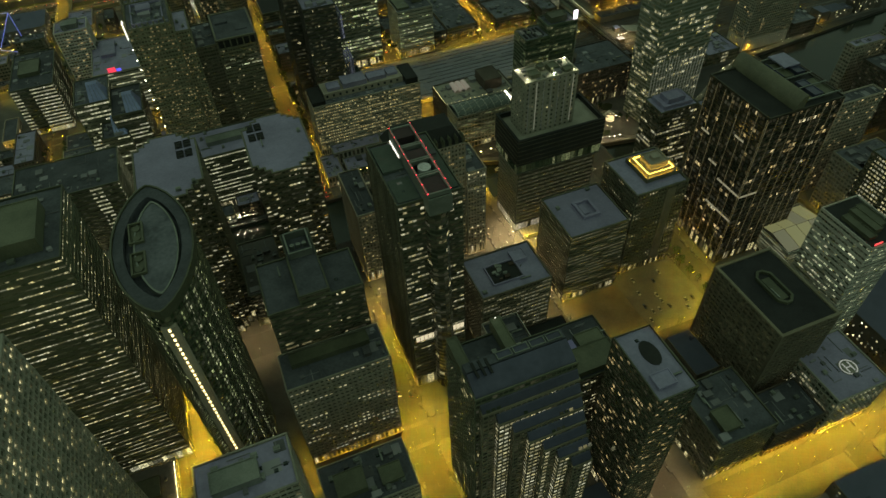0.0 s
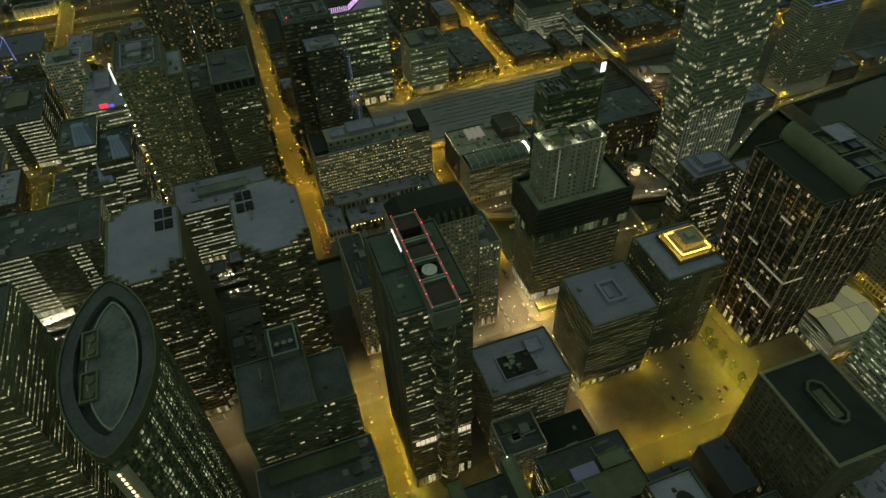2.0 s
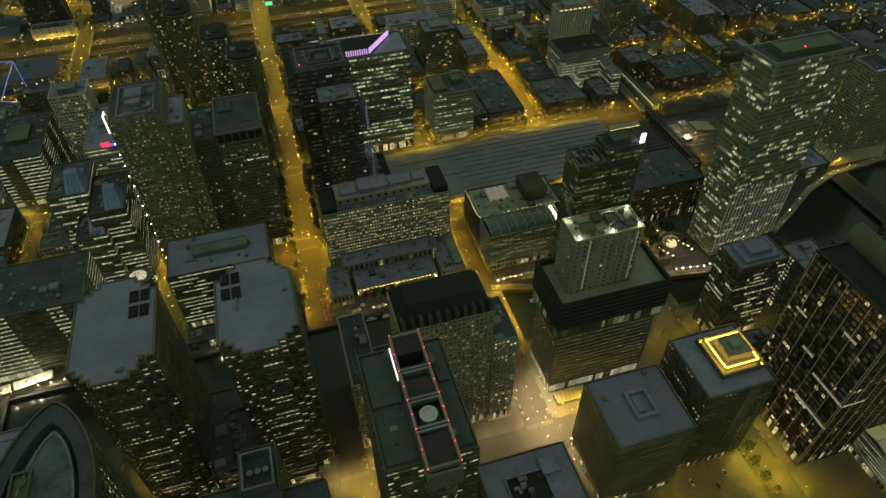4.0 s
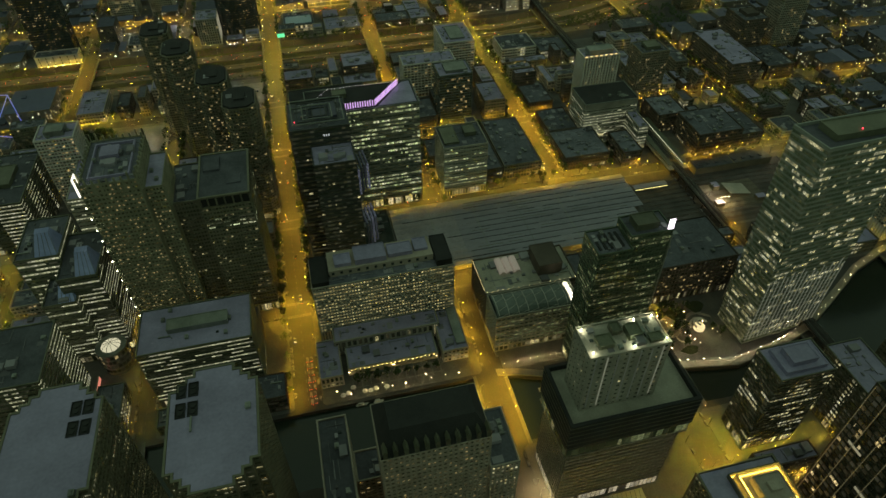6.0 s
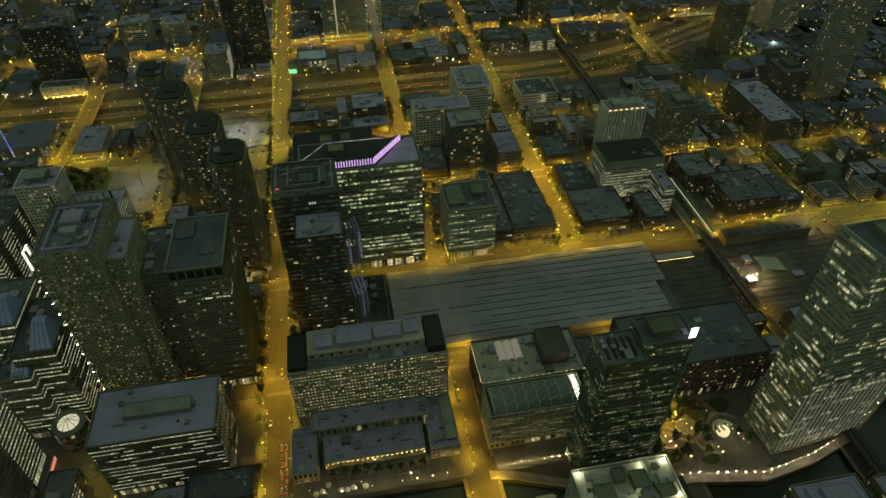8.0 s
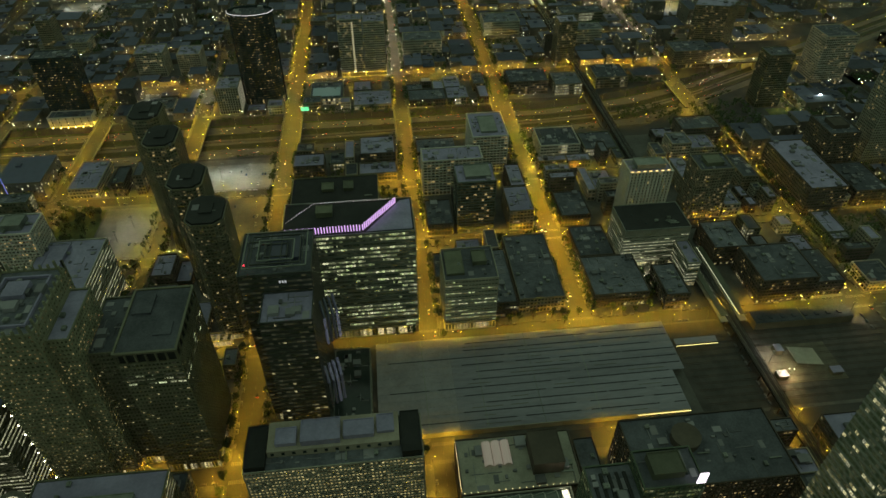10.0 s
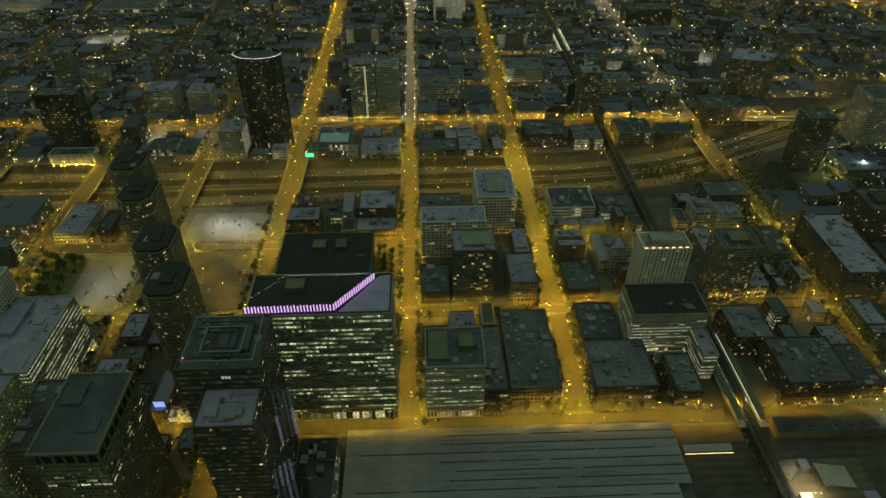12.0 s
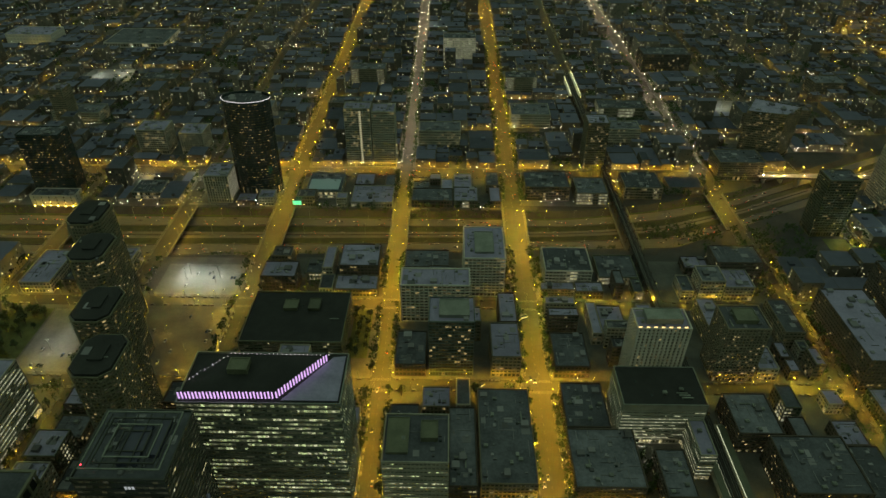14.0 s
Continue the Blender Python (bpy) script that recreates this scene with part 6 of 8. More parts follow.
building("distribution_hall", "vast flat-roofed dark hall with lit loading side", rect(-398, -286, 1612, 1700), 13, PRECAST, W_OFFICE, 6, 5, (1.2, 0.3), (2.0, 0.3), ROOFMIX, 5, kit=10)
for x0, x1, y0, y1, hh, gl in ((-330, -262, 1290, 1322, 16, W_HOME), (-60, -12, 1300, 1330, 22, W_BRIGHT), (66, 112, 1330, 1356, 18, W_OFFICE), (206, 262, 1224, 1254, 24, W_HOME), (336, 392, 1290, 1330, 20, W_OFFICE), (462, 508, 1236, 1262, 24, W_HOME), (336, 386, 1420, 1448, 26, W_BRIGHT), (-250, -196, 1420, 1446, 18, W_HOME), (84, 140, 1452, 1480, 26, W_OFFICE), (720, 768, 1300, 1332, 26, W_HOME), (470, 540, 1330, 1362, 14, W_BRIGHT), (830, 880, 1420, 1452, 22, W_HOME)):
    building("far_office_block", "mid-rise block with rows of lit windows in the distance", rect(x0, x1, y0, y1), hh, TANBRICK if hh % 4 else CONCRETE, gl, 3.6, 2.6, (0.8, 0.3), (1.7, 0.3), ROOFMIX, 5, kit=3, group="far office blocks", plain=True)
for x0, x1, y0, y1, lab in ((-375, -292, 1458, 1512, "distant floodlit white parking lot"), (640, 700, 1345, 1398, "distant greenish floodlit yard"), (-60, -14, 1068, 1072, "narrow forecourt beside the hotel")):
    s = Soup()
    s.box(x0, x1, y0, y1, 0.1, 0.19)
    setting("parking_lot", s, LOT, lab, "parking lot")
    TAKEN.append((x0, x1, y0, y1))
b = thing("roadside_sign", "bright green lit roadside sign panel on posts", "sign", (70, 1063, 0.1))
s = Soup()
for q in (-3, 3):
    s.box(q - 0.2, q + 0.2, -0.2, 0.2, -3, 7)
part("sign_post", s, GREYMETAL, b)
s = Soup()
s.box(-5, 5, -0.5, 0, 5, 10)
part("sign_panel", s, glow("green_sign", (0.1, 1.0, 0.45), 0.9), b, "glowing green panel")

# ---- bridges over river and expressway ----
def bridge(x, hw, y0, y1, name, label, steel=False):
    b = thing(name, label, "bridge", (x, (y0 + y1) / 2, 0))
    L = (y1 - y0) / 2 + 3
    s = Soup()
    s.box(-hw, hw, -L, L, -1.2, 0.02)
    part("deck", s, ASPHALT, b)
    for sx in (-1, 1):
        s = Soup()
        s.box(*sorted((sx * hw, sx * (hw + 2.4))), -L, L, -1.1, 0.17)
        part("footway", s, PAVING, b)
        s = Soup()
        xx = sx * (hw + 2.3)
        s.box(xx - 0.1, xx + 0.1, -L, L, 1.0, 1.2)
        for i in range(int(2 * L / 4) + 1):
            s.box(xx - 0.08, xx + 0.08, -L + i * 4, -L + i * 4 + 0.2, 0.1, 1.1)
        part("railing", s, GREYMETAL, b)
    n = max(1, int(2 * L / 32))
    for i in range(n):
        s = Soup()
        yy = -L + (i + 0.5) * 2 * L / n
        s.box(-hw, hw, yy - 0.9, yy + 0.9, -7, -1.1)
        part("pier", s, CONCRETE, b)
    return b


for x, hw in WEST_X:
    if -620 < x < 640:
        bridge(x, hw, cut_east(x), cut_west(x), "road_bridge", "concrete road bridge over the sunken expressway")
for x, hw in ((188, 10), (318, 11), (446, 8), (-67, 8), (-184, 8), (-298, 8), (570, 8)):
    bridge(x, hw, bank_south(x), bank_north(x), "river_bridge", "steel bascule bridge over the dark river")

# ---- expressway furniture ----
for nm, lab, off in (("median_barrier", "long concrete median barrier of the expressway", 0.5), ("lane_divider", "concrete divider between expressway lanes", 0.298), ("lane_divider", "concrete divider beside the express lanes", 0.697)):
    s = Soup()
    xs = [x for x in STATIONS if -600 <= x <= 1500]
    for a, c in zip(xs, xs[1:]):
        ya, yc = cut_east(a) + (cut_west(a) - cut_east(a)) * off, cut_east(c) + (cut_west(c) - cut_east(c)) * off
        s.hexa([(a, ya - 0.5, -6), (c, yc - 0.5, -6), (c, yc + 0.5, -6), (a, ya + 0.5, -6)], [(a, ya - 0.2, -5), (c, yc - 0.2, -5), (c, yc + 0.2, -5), (a, ya + 0.2, -5)])
    setting(nm, s, PAVING, lab, "barrier")
SCRUB = surface("dark_scrub", (0.018, 0.026, 0.009), (0.045, 0.06, 0.02), grain=1.2, blotch=0.12)
SLAB = surface("worn_concrete_roadway", (0.085, 0.083, 0.075), (0.15, 0.146, 0.13), grain=0.8, blotch=0.03, vary=0.0, stretch=(0.15, 1, 1))
for off, wide, nm, lab, mt, z in ((0.2, 0.19, "carriageway", "worn concrete carriageway of the expressway", SLAB, -5.97), (0.5, 0.13, "carriageway", "central concrete carriageway of the expressway", SLAB, -5.97), (0.795, 0.19, "carriageway", "worn concrete carriageway of the expressway", SLAB, -5.97),
                                  (0.365, 0.12, "verge", "dark scrub strip between the carriageways", SCRUB, -5.93), (0.63, 0.12, "verge", "dark scrub strip between the carriageways", SCRUB, -5.93), (0.05, 0.09, "verge", "dark scrub strip beside the expressway", SCRUB, -5.93), (0.945, 0.09, "verge", "dark scrub strip beside the expressway", SCRUB, -5.93)):
    s = Soup()
    for a, c in zip(xs, xs[1:]):
        wa, wc = cut_west(a) - cut_east(a), cut_west(c) - cut_east(c)
        ya, yc = cut_east(a) + wa * off, cut_east(c) + wc * off
        s.quad((a, ya - wa * wide / 2, z), (c, yc - wc * wide / 2, z), (c, yc + wc * wide / 2, z), (a, ya + wa * wide / 2, z))
    setting(nm, s, mt, lab, nm)

# ---- road markings ----
MARK = surface("worn_white_marking", (0.10, 0.10, 0.09), (0.2, 0.195, 0.18), vary=0)
mk = Soup()
for x, hw in WEST_X:
    if -320 < x < 700:
        for i in range(210):
            yy = 470 + i * 8
            if bank_north(x) < yy < cut_east(x) or cut_west(x) + 3 < yy < 1900:
                mk.box(x - 0.12, x + 0.12, yy, yy + 3, 0.004, 0.012)
for x, hw in EAST_X:
    for i in range(60):
        yy = -80 + i * 8
        if yy < bank_south(x) - 6:
            mk.box(x - 0.12, x + 0.12, yy, yy + 3, 0.004, 0.012)
for ys, xlo, xhi, xset in ((EAST_Y, -420, 760, EAST_X), (WEST_Y, -400, 760, WEST_X)):
    for x, hw in xset:
        if xlo < x < xhi:
            for y, hy in ys:
                for sy in (-1, 1):
                    for i in range(int(hw / 0.6)):
                        mk.box(x - hw + 0.6 + i * 1.2, x - hw + 1.2 + i * 1.2, *sorted((y + sy * (hy + 0.5), y + sy * (hy - 2.5))), 0.004, 0.012)
tagged(setting("road_marking", mk, MARK, "worn white lane dashes and crossing stripes", "marking"), kind="stuff")

# ---- train shed ----
shed = thing("train_shed", "vast weathered train shed roof with long smoke slots", "train shed", (0, 0, 0.1))
TAKEN.append((146, 392, 571, 661))
PALESHED = surface("pale_shed_roof", (0.225, 0.22, 0.242), (0.325, 0.316, 0.342), grain=0.4, blotch=0.06, vary=0.05)
for i in range(12):
    y0, y1 = 573 + i * 7.3, 573 + (i + 1) * 7.3 - 0.06
    xe = 386 if i > 4 else 376
    for x0, x1, mt in ((148, 206, PALESHED), (206.1, xe, SHEDROOF)):
        s = Soup()
        s.hexa([(x0, y0, 5.2), (x1, y0, 5.2), (x1, y1, 5.2), (x0, y1, 5.2)], [(x0, y0 + 2.4, 5.5), (x1, y0 + 2.4, 5.5), (x1, y1 - 2.4, 5.5), (x0, y1 - 2.4, 5.5)], True)
        part("roof_bay", s, mt, shed)
    r = random.Random(i)
    x = (207 if i % 4 else 152) + r.uniform(0, 22)
    while x < xe - 8:
        L = r.uniform(22, 95)
        s = Soup()
        s.box(x, min(x + L, xe - 1), y1 - 0.2, y1 + 0.3, 5.0, 5.54)
        x += L + r.uniform(1.5, 14)
        part("smoke_slot", s, BLACKROOF, shed, "dark slot along the roof valley")
    for k in range(r.randint(1, 3)):
        s = Soup()
        px = r.uniform(212, xe - 30)
        s.box(px, px + r.uniform(8, 30), y0 + 3.0, y0 + 3.5, 5.4, 5.62)
        part("roof_vent_ridge", s, DARKMETAL, shed)
s = Soup()
s.box(336, 376, 571.6, 572.2, 4.3, 4.6)
part("edge_light", s, glow("shed_edge_tube", (1.0, 0.80, 0.25), 1.6, True), shed, "line of warm light under the roof edge")
for xx in (184, 226, 268, 310):
    s = Soup()
    s.box(xx - 0.25, xx + 0.25, 573, 660.4, 5.52, 5.7)
    part("cross_seam", s, GREYMETAL, shed)
for yy in (573, 660.4):
    s = Soup()
    s.box(148, 386 if yy > 600 else 376, yy - 0.5, yy + 0.1, 0, 5.4)
    part("side_wall", s, CONCRETE, shed)
cn = thing("platform_canopy", "long narrow platform canopy with lit underside beyond the shed", "canopy", (0, 0, 0.1))
s = Soup()
s.box(389, 424, 634, 640, 4.6, 5.0)
for q in range(6):
    s.box(392 + q * 6, 392.5 + q * 6, 636.5, 637.5, 0, 4.6)
part("canopy", s, SHEDROOF, cn)
s = Soup()
s.box(389, 424, 632.6, 632.9, 4.0, 4.3)
part("canopy_light", s, glow("canopy_tube", (1.0, 0.85, 0.3), 2.0, True), cn, "line of warm platform light")
lb = thing("track_side_building", "long low dark-roofed building beside the tracks", "building", (0, 0, 0.1))
s = Soup()
s.box(462, 548, 646, 660.5, 0, 7.5)
part("wall", s, TANBRICK, lb)
s = Soup()
s.box(462.4, 504, 646.4, 660.1, 7.5, 8.0)
s.box(506, 547.6, 646.4, 660.1, 7.5, 7.9)
for q in range(8):
    s.box(466 + q * 10, 469 + q * 10, 650, 653, 8.0, 8.9)
part("roof", s, ROOFMIX, lb)
tr = Soup()
for i in range(11):
    for q in (-0.75, 0.75):
        tr.box(392, 900, 578 + i * 6.5 + q - 0.08, 578 + i * 6.5 + q + 0.08, 0.2, 0.4)
setting("railway_track", tr, RUST, "parallel rusty rails leaving the shed", "track")
bal = Soup()
bal.box(387, 1000, 571, 660, -0.1, 0.2)
setting("track_bed", bal, surface("ballast", (0.04, 0.037, 0.033), (0.085, 0.08, 0.07), grain=3, vary=0), "dark ballast bed of the railway yard", "ballast")

DIRT = surface("bare_ground", (0.085, 0.078, 0.055), (0.145, 0.132, 0.095), grain=1.4, blotch=0.08, vary=0.0)
s = Soup()
s.box(452, 512, 590, 628, 0.2, 0.3)
setting("work_yard", s, DIRT, "floodlit bare work yard beside the tracks", "yard")
b = thing("canvas_shelter", "pale sloping canvas shelter lit by floodlights", "shelter", (486, 612, 0.3))
s = Soup()
s.hexa([(-11, -8, 5.8), (13, -8, 1.2), (13, 9, 1.2), (-11, 9, 5.8)], [(-11, -8, 6.0), (13, -8, 1.4), (13, 9, 1.4), (-11, 9, 6.0)], True)
part("canopy", s, CONCRETE, b)
for q, hh in ((-10, 5.7), (0, 3.8), (12, 1.4)):
    for yy in (-7.5, 8.5):
        s = Soup()
        s.tube((q, yy, 0), (q, yy, hh), 0.12, n=6)
        part("post", s, GREYMETAL, b)
for x0, x1, y0, y1, hh in ((456, 464, 594, 600, 4), (466, 472, 618, 625, 5), (500, 509, 594, 600, 3.4)):
    b = thing("site_cabin", "small flat-roofed site cabin in the work yard", "cabin", (x0, y0, 0.3), "site cabins")
    s = Soup()
    s.box(0, x1 - x0, 0, y1 - y0, 0, hh)
    part("wall", s, TANBRICK, b)
    s = Soup()
    s.box(-0.2, x1 - x0 + 0.2, -0.2, y1 - y0 + 0.2, hh, hh + 0.25)
    part("roof", s, ROOFGREY, b)

# ---- bright corner shop below the dark towers ----
b = building("corner_shop", "low corner shop with brightly lit glazed roof", rect(13, 31, 676.5, 686), 6, CONCRETE, W_LOBBY, 5, 2.4, (0.2, 0.2), (0.6, 0.2), ROOFGREY, 0.6, kit=0, shop=False)
for i in range(6):
    s = Soup()
    s.box(-8.4 + i * 2.9, -6.0 + i * 2.9, -4, 2.2, 6.15, 6.5)
    part("roof_light", s, W_SHOP if i % 2 else W_LOBBY, b, "glowing glazed roof panel")
b = thing("lit_screen", "blue-white lit screen on a steel frame above the pavement", "screen", (6, 684, 0.15))
for q in (-3.6, 3.6):
    s = Soup()
    s.tube((q, 0.3, 0), (q, 0.3, 15), 0.2, n=6)
    part("post", s, GREYMETAL, b)
s = Soup()
s.box(-4.4, 4.4, 0, 0.5, 8.5, 15.4)
part("frame", s, DARKMETAL, b)
s = Soup()
s.box(-4.1, 4.1, -0.12, -0.02, 8.8, 15.1)
part("screen_panel", s, glow("blue_white_screen", (0.35, 0.5, 1.0), 0.9), b, "glowing blue-white panel")

# ---- elevated railway over the lake street axis ----
SLEEPERS = surface("oily_dark_sleepers", (0.014, 0.013, 0.011), (0.034, 0.031, 0.026), grain=2, vary=0.1)
el = thing("elevated_railway", "rusty steel elevated railway on columns over the street", "railway", (446, 0, 0))
for i in range(74):
    y0 = 400 + i * 15
    s = Soup()
    s.box(-4.6, 4.6, y0, y0 + 14.9, 6.1, 6.6)
    s.box(-4.6, -4.1, y0, y0 + 14.9, 5.0, 6.1)
    s.box(4.1, 4.6, y0, y0 + 14.9, 5.0, 6.1)
    part("deck_span", s, SLEEPERS, el)
    s = Soup()
    for q in (-6.2, 5.6):
        s.box(q, q + 0.6, y0, y0 + 0.6, -6 if 960 < y0 < 1090 else 0, 5.2)
    s.box(-6.4, 6.4, y0 - 0.1, y0 + 0.7, 5.0, 6.0)
    part("column_bent", s, RUST, el)
for q in (-3.2, -1.7, 1.7, 3.2):
    s = Soup()
    s.box(q - 0.08, q + 0.08, 400, 1510, 6.62, 6.85)
    part("rail", s, GREYMETAL, el)
for sx in (-1, 1):
    s = Soup()
    s.box(sx * 7.4 - 2.6, sx * 7.4 + 2.6, 1396, 1500, 6.4, 7.0)
    part("station_platform", s, PRECAST, el)
    shine = glow("far_platform_light_%d" % (sx + 1), (1.0, 1.0, 0.6), 2.5, True)
    for q in range(12):
        s = Soup()
        s.box(sx * 7.4 - 0.1, sx * 7.4 + 0.1, 1400 + q * 8.6, 1400.2 + q * 8.6, 7, 9.95)
        post = part("lamp_post", s, GREYMETAL, el)
        s = Soup()
        s.box(sx * 7.4 - 0.4, sx * 7.4 + 0.4, 1398 + q * 8.6, 1402 + q * 8.6, 9.9, 10.1)
        part("platform_lamp", s, shine, post, "bright platform lamp")
    s = Soup()
    s.box(sx * 8.2 - 3.2, sx * 8.2 + 3.2, 652, 748, 6.4, 7.0)
    part("station_platform", s, CONCRETE, el)
    s = Soup()
    s.box(sx * 8.2 - 2.6, sx * 8.2 + 2.6, 656, 744, 10.2, 10.6)
    for q in range(12):
        s.box(sx * 8.2 - 0.2, sx * 8.2 + 0.2, 658 + q * 7.6, 658.4 + q * 7.6, 7, 10.2)
    part("station_canopy", s, DARKMETAL, el)
    s = Soup()
    s.box(sx * 5.4 - 0.2, sx * 5.4 + 0.2, 656, 744, 9.8, 10.1)
    part("canopy_light", s, glow("platform_light_%s" % ("a" if sx < 0 else "b"), (0.95, 1.0, 0.62), 0.7, True), el)

# ---- parking lots and park ----
for x0, x1, y0, y1, lab in ((-40, 40, 903, 952, "floodlit parking lot with painted bays"), (-44, 38, 806, 880, "open parking lot with parked cars"), (-122, -72, 800, 880, "pale empty lot beside the park"), (247, 301, 222, 274, "parking lot with parked cars beside the street")):
    s = Soup()
    s.box(x0, x1, y0, y1, 0.1, 0.19)
    setting("parking_lot", s, PAVING if x0 in (-44, 247) else LOT, lab, "parking lot")
    TAKEN.append((x0, x1, y0, y1))
s = Soup()
s.box(196, 246, 216, 267, 0.1, 0.18)
setting("vacant_lot", s, DIRT, "bare dark vacant lot between office blocks", "lot")
s = Soup()
s.box(-165, -124, 802, 880, 0.1, 0.2)
setting("park_lawn", s, GRASS, "dark lawn of a small tree-filled park", "lawn")
TAKEN.append((-166, -122, 800, 882))
s = Soup()
s.box(70, 176, 464, 512, 0.1, 0.2)
setting("plaza", s, PAVING, "paved riverside plaza with lamps", "plaza")
s = Soup()
for i in range(11):
    s.box(88 + i * 6.6, 89 + i * 6.6, 470, 510, 0.2, 0.24)
for i in range(5):
    s.box(88, 156, 472 + i * 9, 473 + i * 9, 0.2, 0.23)
tagged(setting("paving_band", s, LOT, "pale stone bands in the plaza paving", "paving"), kind="stuff")
TAKEN.append((66, 180, 464, 530))
TAKEN.append((196, 266, 456, 480))
s = Soup()
s.prism([(300, 440), (372, 431), (383, 436), (383, 494), (300, 480)], 0.1, 0.2)
setting("plaza", s, PAVING, "curved garden plaza by the river with lights", "plaza")
TAKEN.append((300, 384, 432, 494))
TAKEN.append((196, 247, 214, 268))
TAKEN.append((172, 197, 214, 330))
TAKEN.append((160, 196, 325, 400))
TAKEN.append((436, 458, 640, 960))
TAKEN.append((268, 300, 340, 400))
TAKEN.append((387, 1000, 566, 662))
TAKEN.append((158, 178, 818, 892))
s = Soup()
s.box(160, 177, 820, 884, 0.1, 0.2)
setting("park_lawn", s, GRASS, "narrow planted strip beside the garage", "lawn")

# ---- filler buildings on the remaining lots ----
def free(x0, x1, y0, y1, m=2.0):
    return all(x1 + m < t[0] or x0 - m > t[1] or y1 + m < t[2] or y0 - m > t[3] for t in TAKEN)


def lots(x0, x1, y0, y1, big, r):
    w, d = x1 - x0, y1 - y0
    if max(w, d) < big or (max(w, d) < big * 1.7 and r.random() < 0.35):
        return [(x0, x1, y0, y1)]
    k = r.uniform(0.36, 0.64)
    gap = r.choice((0.2, 0.2, 2.0, 5.0))
    if w > d:
        c = x0 + w * k
        return lots(x0, c - gap / 2, y0, y1, big, r) + lots(c + gap / 2, x1, y0, y1, big, r)
    c = y0 + d * k
    return lots(x0, x1, y0, c - gap / 2, big, r) + lots(x0, x1, c + gap / 2, y1, big, r)


